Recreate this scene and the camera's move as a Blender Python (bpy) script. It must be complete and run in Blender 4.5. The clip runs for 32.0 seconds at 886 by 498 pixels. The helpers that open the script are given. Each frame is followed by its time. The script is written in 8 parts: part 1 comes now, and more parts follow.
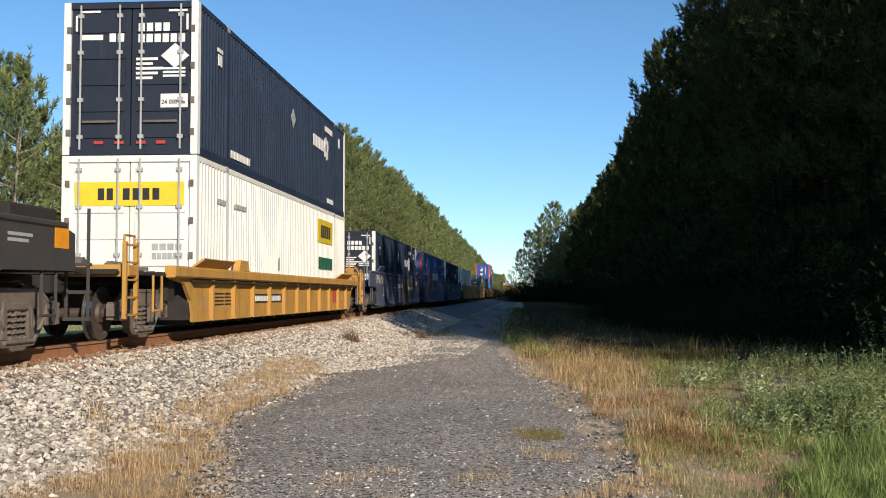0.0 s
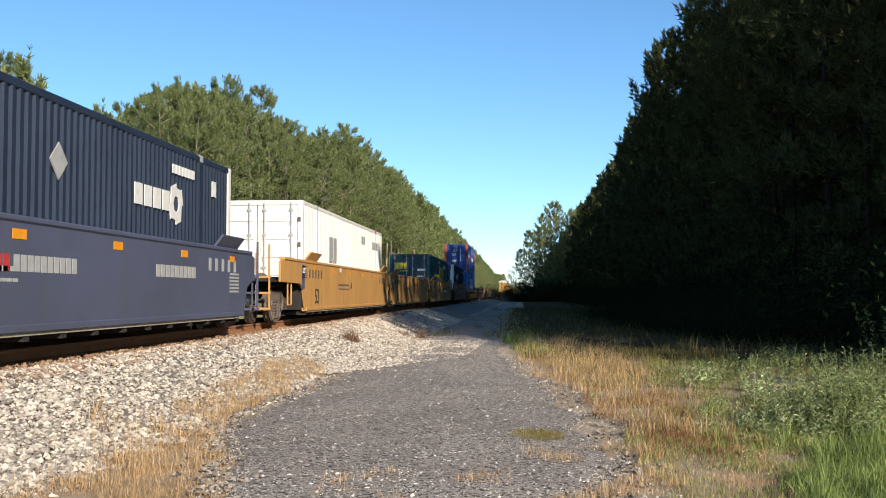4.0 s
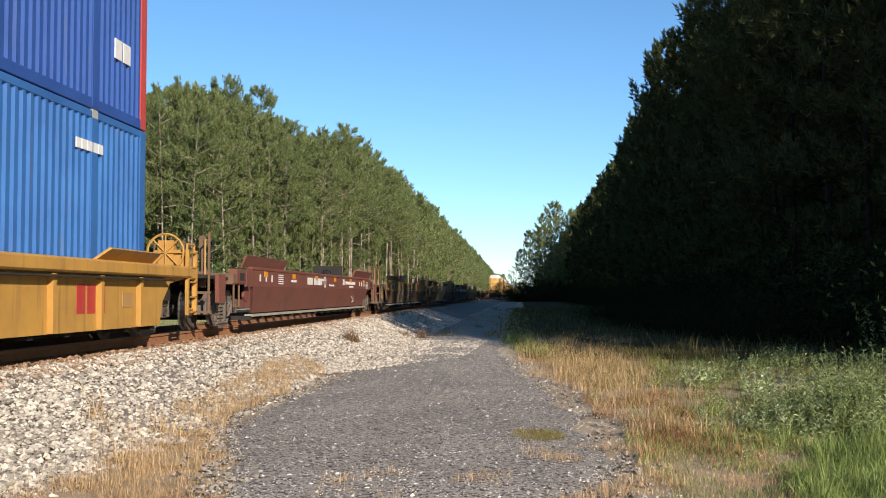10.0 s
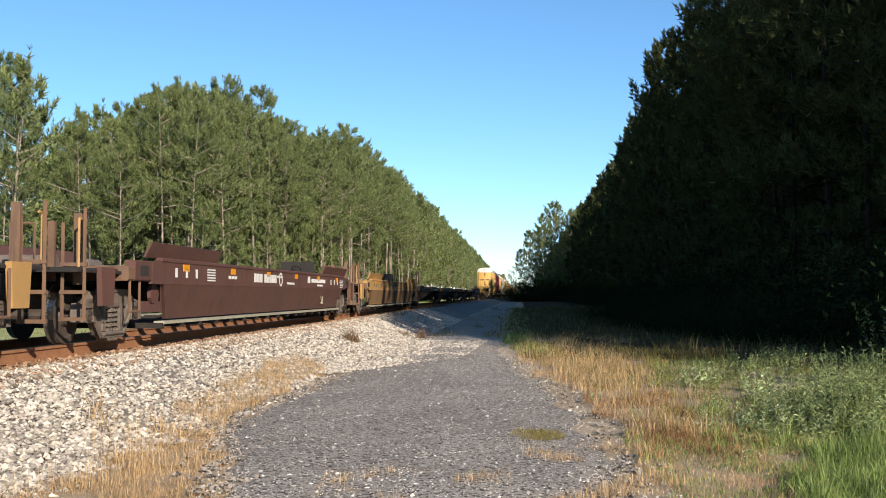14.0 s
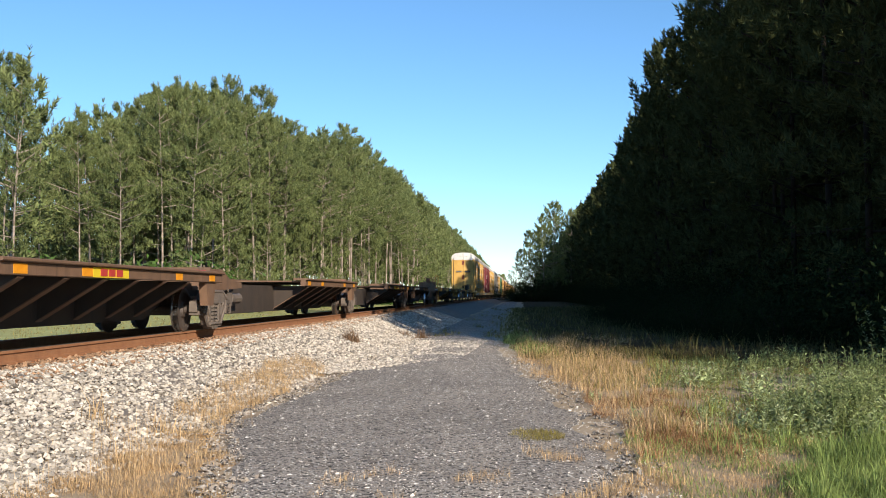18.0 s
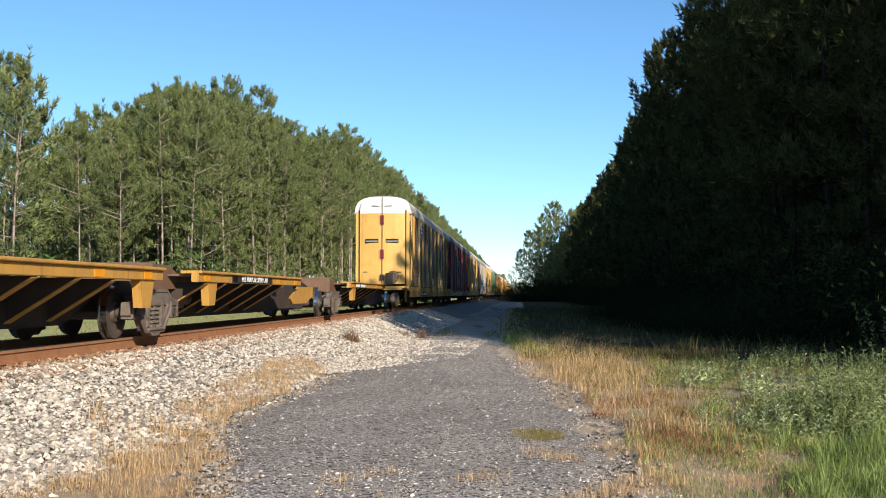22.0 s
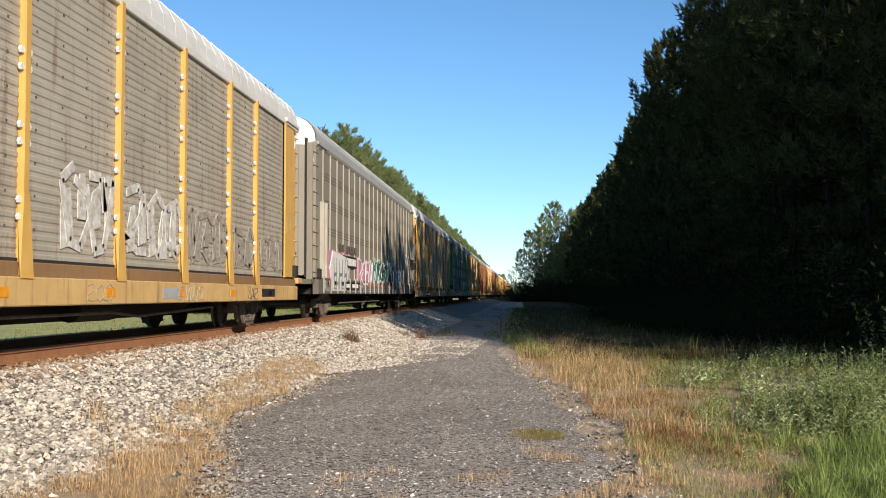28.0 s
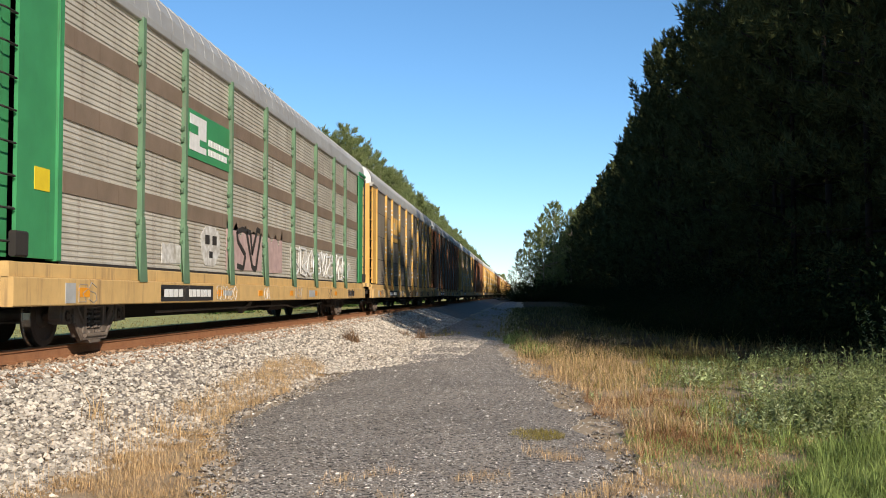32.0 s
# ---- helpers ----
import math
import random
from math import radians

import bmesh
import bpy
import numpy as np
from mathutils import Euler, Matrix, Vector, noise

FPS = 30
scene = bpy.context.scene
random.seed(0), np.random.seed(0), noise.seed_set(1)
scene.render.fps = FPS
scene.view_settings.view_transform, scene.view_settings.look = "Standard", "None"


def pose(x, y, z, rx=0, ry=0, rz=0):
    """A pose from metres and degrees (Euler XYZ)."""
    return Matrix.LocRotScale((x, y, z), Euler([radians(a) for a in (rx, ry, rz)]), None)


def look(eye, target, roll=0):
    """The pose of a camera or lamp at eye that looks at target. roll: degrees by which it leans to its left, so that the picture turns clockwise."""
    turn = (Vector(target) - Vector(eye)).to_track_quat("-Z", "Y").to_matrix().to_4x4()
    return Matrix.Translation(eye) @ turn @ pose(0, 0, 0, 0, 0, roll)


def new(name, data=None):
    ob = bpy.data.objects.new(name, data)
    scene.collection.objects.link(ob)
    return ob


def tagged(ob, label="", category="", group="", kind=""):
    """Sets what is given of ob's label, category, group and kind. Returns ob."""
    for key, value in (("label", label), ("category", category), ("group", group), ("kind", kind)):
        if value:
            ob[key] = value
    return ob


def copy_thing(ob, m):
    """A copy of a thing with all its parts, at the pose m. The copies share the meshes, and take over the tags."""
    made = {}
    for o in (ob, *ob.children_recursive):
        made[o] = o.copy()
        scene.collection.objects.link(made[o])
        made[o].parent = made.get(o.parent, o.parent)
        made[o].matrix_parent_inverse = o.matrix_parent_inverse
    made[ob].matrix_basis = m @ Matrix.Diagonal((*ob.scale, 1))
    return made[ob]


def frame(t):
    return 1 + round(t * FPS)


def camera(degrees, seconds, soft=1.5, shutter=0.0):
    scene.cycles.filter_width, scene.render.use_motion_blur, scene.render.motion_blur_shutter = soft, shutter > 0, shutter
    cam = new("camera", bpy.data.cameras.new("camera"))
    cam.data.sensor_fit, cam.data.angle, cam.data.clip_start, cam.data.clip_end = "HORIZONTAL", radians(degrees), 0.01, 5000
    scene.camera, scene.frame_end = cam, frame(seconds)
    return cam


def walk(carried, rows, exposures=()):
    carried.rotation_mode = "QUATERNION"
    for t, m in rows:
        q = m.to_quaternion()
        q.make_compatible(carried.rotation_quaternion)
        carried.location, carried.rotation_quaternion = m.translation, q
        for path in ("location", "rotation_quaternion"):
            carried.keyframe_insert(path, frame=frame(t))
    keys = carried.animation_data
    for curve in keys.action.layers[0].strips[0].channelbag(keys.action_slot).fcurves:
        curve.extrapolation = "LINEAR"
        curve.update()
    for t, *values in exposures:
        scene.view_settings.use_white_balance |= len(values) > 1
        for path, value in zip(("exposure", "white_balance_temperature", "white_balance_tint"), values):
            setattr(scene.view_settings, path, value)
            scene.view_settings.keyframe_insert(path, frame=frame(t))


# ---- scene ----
# Camera on a tripod beside the line
cam = camera(46.13, 32.0, soft=1.0)
EYE = pose(0, 0, 1.5, 92.484, 0, 4.374)
walk(cam, [(0, EYE), (32, EYE)], exposures=[(0, 0.10), (1.2, 0.22), (2.2, 0.36), (6, 0.36), (7.5, 0.30), (9, 0.25), (10.2, 0.34), (11.5, 0.42), (22.3, 0.42), (24, 0.20), (25.5, 0.28), (28, 0.24), (31, 0.20), (32, 0.20)])

# ---------------------------------------------------------------- light
SUN_AZ, SUN_EL = 148.5, 22.5       # degrees clockwise from the line's far direction, and above the horizon
world = bpy.data.worlds.new("sky")
scene.world = world
world.use_nodes = True
wn = world.node_tree.nodes
sky = wn.new("ShaderNodeTexSky")
sky.sky_type = "NISHITA"
sky.sun_disc = False
sky.sun_elevation, sky.sun_rotation = radians(SUN_EL), radians(SUN_AZ)
sky.air_density, sky.dust_density, sky.ozone_density = 1.0, 0.0, 5.0
sky.altitude = 1500
deep = wn.new("ShaderNodeHueSaturation")
deep.inputs["Hue"].default_value, deep.inputs["Saturation"].default_value = 0.494, 1.04
world.node_tree.links.new(sky.outputs[0], deep.inputs["Color"])
world.node_tree.links.new(deep.outputs[0], wn["Background"].inputs[0])
wn["Background"].inputs[1].default_value = 0.132
sun_dir = Vector((math.sin(radians(SUN_AZ)) * math.cos(radians(SUN_EL)),
                  math.cos(radians(SUN_AZ)) * math.cos(radians(SUN_EL)), math.sin(radians(SUN_EL))))
sun = new("sun", bpy.data.lights.new("sun", "SUN"))
sun.data.energy, sun.data.angle, sun.data.color = 5.0, radians(0.55), (1.0, 0.895, 0.755)
sun.matrix_world = look(sun_dir * 60, (0, 0, 0))

# ---------------------------------------------------------------- the line
TX, RZ = -7.342, 0.783             # centre of the track, top of the rails


def run(t):
    """Metres that the train has come by t seconds."""
    if t <= 9:
        return 19.2 * t
    if t <= 12:
        return 172.8 + 19.2 * (t - 9) - 0.0917 * (t - 9) ** 2
    return 229.575 + 18.65 * (t - 12)


# ---------------------------------------------------------------- mesh building
class Shape:
    """Collects vertices and faces for one mesh."""

    def __init__(self):
        self.v, self.f, self.cuts = [], [], []

    def add(self, verts, faces):
        n = len(self.v)
        self.cuts.append((n, len(self.f)))
        self.v += [tuple(p) for p in verts]
        self.f += [tuple(i + n for i in f) for f in faces]
        return self

    def box(self, x0, x1, y0, y1, z0, z1, b=0.0):
        if b <= 0:
            return self.add([(x0, y0, z0), (x1, y0, z0), (x1, y1, z0), (x0, y1, z0),
                             (x0, y0, z1), (x1, y0, z1), (x1, y1, z1), (x0, y1, z1)],
                            [(0, 3, 2, 1), (4, 5, 6, 7), (0, 1, 5, 4), (1, 2, 6, 5), (2, 3, 7, 6), (3, 0, 4, 7)])
        # chamfered along y
        p = [(x0 + b, z0), (x1 - b, z0), (x1, z0 + b), (x1, z1 - b), (x1 - b, z1), (x0 + b, z1), (x0, z1 - b), (x0, z0 + b)]
        return self.prism_y(p, y0, y1)

    def prism_y(self, poly, y0, y1):
        """poly: (x, z), anticlockwise seen from -y."""
        n = len(poly)
        v = [(x, y0, z) for x, z in poly] + [(x, y1, z) for x, z in poly]
        f = [tuple(range(n)), tuple(range(2 * n - 1, n - 1, -1))]
        f += [(i, i + n, (i + 1) % n + n, (i + 1) % n) for i in range(n)]
        return self.add(v, f)

    def prism_x(self, poly, x0, x1):
        """poly: (y, z), anticlockwise seen from +x."""
        n = len(poly)
        v = [(x0, y, z) for y, z in poly] + [(x1, y, z) for y, z in poly]
        f = [tuple(range(n - 1, -1, -1)), tuple(range(n, 2 * n))]
        f += [(i, (i + 1) % n, (i + 1) % n + n, i + n) for i in range(n)]
        return self.add(v, f)

    def prism_z(self, poly, z0, z1):
        n = len(poly)
        v = [(x, y, z0) for x, y in poly] + [(x, y, z1) for x, y in poly]
        f = [tuple(range(n - 1, -1, -1)), tuple(range(n, 2 * n))]
        f += [(i, (i + 1) % n, (i + 1) % n + n, i + n) for i in range(n)]
        return self.add(v, f)

    def tube(self, a, b, r, r2=None, n=8):
        a, b = Vector(a), Vector(b)
        r2 = r if r2 is None else r2
        q = (b - a).to_track_quat("Z", "Y")
        ring = [Vector((math.cos(2 * math.pi * i / n), math.sin(2 * math.pi * i / n), 0)) for i in range(n)]
        v = [a + q @ (p * r) for p in ring] + [b + q @ (p * r2) for p in ring]
        f = [tuple(range(n - 1, -1, -1)), tuple(range(n, 2 * n))]
        f += [(i, (i + 1) % n, (i + 1) % n + n, i + n) for i in range(n)]
        return self.add(v, f)

    def path(self, pts, r, n=6):
        for a, b in zip(pts, pts[1:]):
            self.tube(a, b, r, n=n)
        return self

    def ring(self, c, R, r, axis="x", n=16):
        pts = []
        for i in range(n + 1):
            a = 2 * math.pi * i / n
            d = (0, math.cos(a) * R, math.sin(a) * R) if axis == "x" else (math.cos(a) * R, 0, math.sin(a) * R)
            pts.append(Vector(c) + Vector(d))
        return self.path(pts, r, 5)

    def mesh(self, name, smooth=False):
        me = bpy.data.meshes.new(name)
        me.from_pydata(self.v, [], self.f)
        me.update()
        if smooth:
            me.polygons.foreach_set("use_smooth", [True] * len(me.polygons))
        return me


SPLIT = {"name_blocks", "brand_word", "emblem", "red_word", "white_word", "name_counters", "graffiti", "slogan", "door_name_blocks", "emblem_counters", "door_emblem", "car_number",
         "side_number", "dark_side_number", "reflective_tape", "reflective_tape_white", "notices", "sill_plates", "framed_notices", "corner_notices", "strips", "shield_stripes"}
FINE = {"number_bars", "sill_tags", "spring", "markings", "door_markings", "front_markings", "column_marks", "front_marks", "post_marks", "emblem_words", "shield_words", "rod_bracket", "hinges", "fastening", "bolt_head", "railway_name", "tail_reflectors", "hazard_stripes",
        "ladder_rungs", "emblem_ring", "round_seal", "lower_numerals", "notice_fill", "notice"}


def part(name, shape, material, parent, label="", smooth=False, at=None, kind=""):
    """One mesh under a thing or part; marks whose pieces can be told apart become one part a piece."""
    if name in SPLIT and isinstance(shape, Shape) and len(shape.cuts) > 1:
        cuts = shape.cuts + [(len(shape.v), len(shape.f))]
        for (a, fa), (b, fb) in zip(cuts, cuts[1:]):
            one = Shape()
            one.v, one.f = shape.v[a:b], [tuple(i - a for i in f) for f in shape.f[fa:fb]]
            ob = part(name + "_piece", one, material, parent, label)
        return ob
    if name in FINE:
        kind = kind or "stuff"
    me = shape if isinstance(shape, bpy.types.Mesh) else shape.mesh(name, smooth)
    if not me.materials:
        me.materials.append(material)
    ob = new(name, me)
    if parent:
        ob.parent = parent
    if at is not None:
        ob.matrix_basis = at
    return tagged(ob, label, kind=kind)


def thing(name, label, category, group="", kind="", at=None):
    ob = tagged(new(name), label, category, group, kind)
    ob.empty_display_size = 0.3
    if at is not None:
        ob.matrix_basis = at
    return ob


def numpy_mesh(name, v, f, material, smooth=False):
    me = bpy.data.meshes.new(name)
    me.from_pydata(v.tolist() if hasattr(v, "tolist") else v, [], f.tolist() if hasattr(f, "tolist") else f)
    me.update()
    me.materials.append(material)
    if smooth:
        me.polygons.foreach_set("use_smooth", [True] * len(me.polygons))
    return me


# ---------------------------------------------------------------- materials
def surface(name, a, b=None, rough=0.7, metal=0.0, scale=3.0, bump=0.15, fine=60.0, streak=None, amount=0.5,
            spread=0.0, through_light=0.0, islands=False, spec=0.4):
    """A painted or natural surface: two colours mixed by noise at two scales, fine relief, and streaks of dirt or rust."""
    m = bpy.data.materials.new(name)
    m.use_nodes = True
    nt = m.node_tree
    N, L = nt.nodes, nt.links
    bs = N["Principled BSDF"]
    tc = N.new("ShaderNodeTexCoord")
    b = b or tuple(c * 0.75 for c in a)
    n1 = N.new("ShaderNodeTexNoise")
    n1.inputs["Scale"].default_value = scale
    n1.inputs["Detail"].default_value = 6
    n1.inputs["Roughness"].default_value = 0.65
    L.new(tc.outputs["Object"], n1.inputs["Vector"])
    ramp = N.new("ShaderNodeValToRGB")
    ramp.color_ramp.elements[0].position, ramp.color_ramp.elements[1].position = 0.35, 0.68
    ramp.color_ramp.elements[0].color = (*a, 1)
    ramp.color_ramp.elements[1].color = (*b, 1)
    L.new(n1.outputs["Fac"], ramp.inputs["Fac"])
    col = ramp.outputs["Color"]
    if streak:
        mp = N.new("ShaderNodeMapping")
        mp.inputs["Scale"].default_value = (5, 5, 0.35)
        L.new(tc.outputs["Object"], mp.inputs["Vector"])
        n2 = N.new("ShaderNodeTexNoise")
        n2.inputs["Scale"].default_value = 1.3
        n2.inputs["Detail"].default_value = 7
        n2.inputs["Roughness"].default_value = 0.7
        L.new(mp.outputs[0], n2.inputs["Vector"])
        r2 = N.new("ShaderNodeMapRange")
        r2.inputs["From Min"].default_value, r2.inputs["From Max"].default_value = 0.66 - 0.3 * amount, 0.86 - 0.22 * amount
        L.new(n2.outputs["Fac"], r2.inputs["Value"])
        mx = N.new("ShaderNodeMix")
        mx.data_type = "RGBA"
        L.new(r2.outputs[0], mx.inputs[0])
        L.new(col, mx.inputs[6])
        mx.inputs[7].default_value = (*streak, 1)
        col = mx.outputs[2]
    if spread:
        src = N.new("ShaderNodeNewGeometry").outputs["Random Per Island"] if islands else N.new("ShaderNodeObjectInfo").outputs["Random"]
        mr = N.new("ShaderNodeMapRange")
        mr.inputs["To Min"].default_value, mr.inputs["To Max"].default_value = 1 - spread, 1 + spread
        L.new(src, mr.inputs["Value"])
        hs = N.new("ShaderNodeHueSaturation")
        L.new(mr.outputs[0], hs.inputs["Value"])
        L.new(col, hs.inputs["Color"])
        col = hs.outputs[0]
    L.new(col, bs.inputs["Base Color"])
    bs.inputs["Roughness"].default_value = rough
    bs.inputs["Metallic"].default_value = metal
    bs.inputs["Specular IOR Level"].default_value = spec
    if bump:
        n3 = N.new("ShaderNodeTexNoise")
        n3.inputs["Scale"].default_value = fine
        n3.inputs["Detail"].default_value = 4
        L.new(tc.outputs["Object"], n3.inputs["Vector"])
        bp = N.new("ShaderNodeBump")
        bp.inputs["Strength"].default_value = bump
        bp.inputs["Distance"].default_value = 0.02
        L.new(n3.outputs["Fac"], bp.inputs["Height"])
        L.new(bp.outputs[0], bs.inputs["Normal"])
    if through_light:
        tr = N.new("ShaderNodeBsdfTranslucent")
        L.new(col, tr.inputs["Color"])
        ms = N.new("ShaderNodeMixShader")
        ms.inputs[0].default_value = through_light
        L.new(bs.outputs[0], ms.inputs[1])
        L.new(tr.outputs[0], ms.inputs[2])
        L.new(ms.outputs[0], N["Material Output"].inputs["Surface"])
    return m


GRIME = (0.035, 0.028, 0.022)
RUST = (0.16, 0.065, 0.03)
M = dict(
    navy=surface("navy_paint", (0.022, 0.034, 0.062), (0.015, 0.024, 0.045), 0.5, scale=1.2, streak=(0.05, 0.055, 0.07), amount=0.2),
    navy_door=surface("navy_door_paint", (0.02, 0.026, 0.042), (0.014, 0.018, 0.03), 0.5, scale=1.2, streak=(0.05, 0.05, 0.06), amount=0.2),
    white=surface("white_paint", (0.80, 0.78, 0.72), (0.70, 0.68, 0.61), 0.5, scale=0.8, streak=(0.42, 0.36, 0.28), amount=0.15),
    blue=surface("blue_paint", (0.035, 0.095, 0.34), (0.028, 0.075, 0.27), 0.5, scale=0.9, streak=(0.11, 0.12, 0.17), amount=0.25),
    sky_blue=surface("light_blue_paint", (0.045, 0.16, 0.42), (0.035, 0.12, 0.34), 0.5, scale=0.9, streak=(0.14, 0.15, 0.18), amount=0.25),
    pale_blue=surface("faded_blue_paint", (0.10, 0.19, 0.47), (0.08, 0.15, 0.39), 0.55, scale=0.9, streak=(0.18, 0.2, 0.27), amount=0.25),
    teal=surface("teal_paint", (0.018, 0.095, 0.115), (0.014, 0.072, 0.09), 0.5, scale=1.0, streak=(0.05, 0.09, 0.1), amount=0.2),
    teal_door=surface("dark_teal_door_paint", (0.014, 0.05, 0.068), (0.011, 0.038, 0.052), 0.5, scale=1.0, streak=(0.04, 0.06, 0.07), amount=0.2),
    red=surface("faded_red_paint", (0.55, 0.075, 0.06), (0.42, 0.06, 0.05), 0.55, scale=1.5, streak=(0.3, 0.08, 0.06), amount=0.2),
    yellow=surface("yellow_paint", (0.54, 0.29, 0.06), (0.42, 0.22, 0.055), 0.6, scale=1.4, streak=(0.17, 0.10, 0.045), amount=0.42),
    ochre=surface("ochre_paint", (0.56, 0.30, 0.088), (0.46, 0.245, 0.078), 0.6, scale=1.1, streak=(0.16, 0.09, 0.045), amount=0.34),
    rack_yellow=surface("rack_yellow_paint", (0.70, 0.42, 0.115), (0.60, 0.345, 0.09), 0.5, scale=1.4, streak=(0.38, 0.20, 0.08), amount=0.25),
    sill_yellow=surface("sill_yellow_paint", (0.66, 0.43, 0.17), (0.52, 0.33, 0.13), 0.65, scale=1.6, streak=(0.2, 0.12, 0.07), amount=0.42),
    brown=surface("brown_paint", (0.29, 0.105, 0.035), (0.23, 0.085, 0.032), 0.65, scale=1.1, streak=(0.10, 0.05, 0.03), amount=0.32),
    maroon=surface("maroon_paint", (0.21, 0.072, 0.05), (0.16, 0.057, 0.042), 0.65, scale=1.2, streak=(0.06, 0.032, 0.026), amount=0.35),
    maroon_dark=surface("grimy_maroon_paint", (0.125, 0.056, 0.042), (0.095, 0.045, 0.036), 0.7, scale=1.2, streak=(0.045, 0.028, 0.023), amount=0.4),
    rack_red=surface("rack_red_paint", (0.21, 0.028, 0.035), (0.16, 0.024, 0.03), 0.6, scale=1.2, streak=(0.09, 0.03, 0.03), amount=0.3),
    tan=surface("tan_paint", (0.50, 0.29, 0.10), (0.39, 0.22, 0.08), 0.7, scale=1.0, streak=(0.13, 0.085, 0.05), amount=0.38),
    # dirty tan; also shade coloured into leaning lower sides and some upper sills
    tan_dirt_and_shade=surface("dirty_tan_paint", (0.29, 0.165, 0.072), (0.22, 0.125, 0.06), 0.8, scale=1.0, streak=(0.12, 0.08, 0.05), amount=0.35),
    cream=surface("cream_paint", (0.68, 0.50, 0.24), (0.58, 0.42, 0.20), 0.6, scale=1.0, streak=(0.36, 0.25, 0.13), amount=0.25),
    slate=surface("slate_paint", (0.086, 0.097, 0.155), (0.07, 0.079, 0.12), 0.6, scale=0.9, streak=(0.09, 0.085, 0.08), amount=0.38),
    slate_blue=surface("blue_slate_paint", (0.080, 0.108, 0.235), (0.064, 0.086, 0.18), 0.6, scale=0.9, streak=(0.08, 0.075, 0.08), amount=0.4),
    black=surface("black_paint", (0.048, 0.044, 0.043), (0.06, 0.052, 0.046), 0.65, scale=2.0, streak=(0.075, 0.06, 0.045), amount=0.3),
    spine_brown=surface("dark_brown_steel", (0.195, 0.11, 0.064), (0.13, 0.076, 0.048), 0.75, scale=2.0, streak=(0.045, 0.032, 0.025), amount=0.35),
    spine_dark=surface("grimy_dark_steel", (0.06, 0.043, 0.032), (0.04, 0.03, 0.024), 0.8, scale=2.0, streak=(0.09, 0.06, 0.04), amount=0.3),
    green=surface("green_paint", (0.055, 0.29, 0.11), (0.045, 0.23, 0.088), 0.55, scale=1.3, streak=(0.05, 0.1, 0.05), amount=0.25),
    green_faded=surface("faded_green_paint", (0.13, 0.23, 0.13), (0.10, 0.17, 0.10), 0.65, scale=2.0, streak=(0.13, 0.12, 0.09), amount=0.4),
    panel=surface("weathered_galvanised_panel", (0.47, 0.425, 0.345), (0.36, 0.32, 0.255), 0.6, metal=0.1, scale=1.1, streak=(0.20, 0.115, 0.075), amount=0.42),
    panel_dark=surface("dark_galvanised_panel", (0.33, 0.29, 0.235), (0.26, 0.22, 0.175), 0.6, metal=0.1, scale=1.1, streak=(0.12, 0.085, 0.06), amount=0.3),
    panel_pale=surface("bright_galvanised_panel", (0.62, 0.575, 0.49), (0.46, 0.42, 0.345), 0.55, metal=0.15, scale=1.3, streak=(0.27, 0.2, 0.15), amount=0.42),
    taupe=surface("taupe_paint", (0.27, 0.24, 0.19), (0.235, 0.205, 0.165), 0.6, scale=0.8, streak=(0.12, 0.10, 0.08), amount=0.25),
    # darker taupe: the sill's paint, and shade drawn for the panel grooves
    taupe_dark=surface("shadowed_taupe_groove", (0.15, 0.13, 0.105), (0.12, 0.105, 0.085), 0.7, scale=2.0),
    letter_grey=surface("grey_letter_shading", (0.16, 0.18, 0.20), (0.26, 0.28, 0.29), 0.6, scale=3, bump=0.02),
    pale_sill=surface("pale_weathered_steel", (0.40, 0.37, 0.28), (0.30, 0.27, 0.2), 0.7, scale=2.0, streak=(0.2, 0.14, 0.09), amount=0.3),
    olive_spray=surface("olive_spray_paint", (0.17, 0.135, 0.06), (0.10, 0.085, 0.05), 0.65, scale=1.6, bump=0.02),
    panel_brown=surface("rusty_flat_panel", (0.24, 0.175, 0.125), (0.18, 0.13, 0.09), 0.7, scale=1.4, streak=(0.14, 0.085, 0.055), amount=0.3),
    taupe_light=surface("pale_taupe_steel", (0.46, 0.42, 0.35), (0.37, 0.33, 0.27), 0.6, scale=2.0),
    roof=surface("white_roof_paint", (0.74, 0.73, 0.70), (0.60, 0.58, 0.54), 0.55, scale=0.8, streak=(0.38, 0.28, 0.2), amount=0.18),
    roof_grey=surface("galvanised_roof", (0.50, 0.49, 0.46), (0.38, 0.36, 0.33), 0.5, metal=0.3, scale=0.9, streak=(0.25, 0.15, 0.1), amount=0.2),
    steel=surface("cast_steel", (0.185, 0.145, 0.115), (0.105, 0.083, 0.068), 0.75, scale=5, streak=(0.12, 0.07, 0.045), amount=0.35, bump=0.25),
    wheel=surface("wheel_steel", (0.11, 0.085, 0.07), (0.07, 0.052, 0.042), 0.6, metal=0.2, scale=5, bump=0.15),
    tread=surface("bright_tread", (0.55, 0.53, 0.50), (0.45, 0.43, 0.40), 0.25, metal=1.0, scale=5, bump=0.02),
    rubber=surface("black_hose", (0.02, 0.02, 0.02), (0.03, 0.028, 0.025), 0.7, bump=0.1),
    grime=surface("grimy_black", (0.022, 0.019, 0.017), (0.035, 0.028, 0.023), 0.85, scale=3),
    mark=surface("white_marking", (0.78, 0.77, 0.74), (0.66, 0.64, 0.60), 0.6, scale=6, bump=0.03),
    mark_grey=surface("grey_marking", (0.42, 0.42, 0.41), (0.33, 0.33, 0.32), 0.6, scale=6, bump=0.03),
    mark_black=surface("black_marking", (0.02, 0.02, 0.02), (0.035, 0.03, 0.03), 0.6, scale=6, bump=0.03),
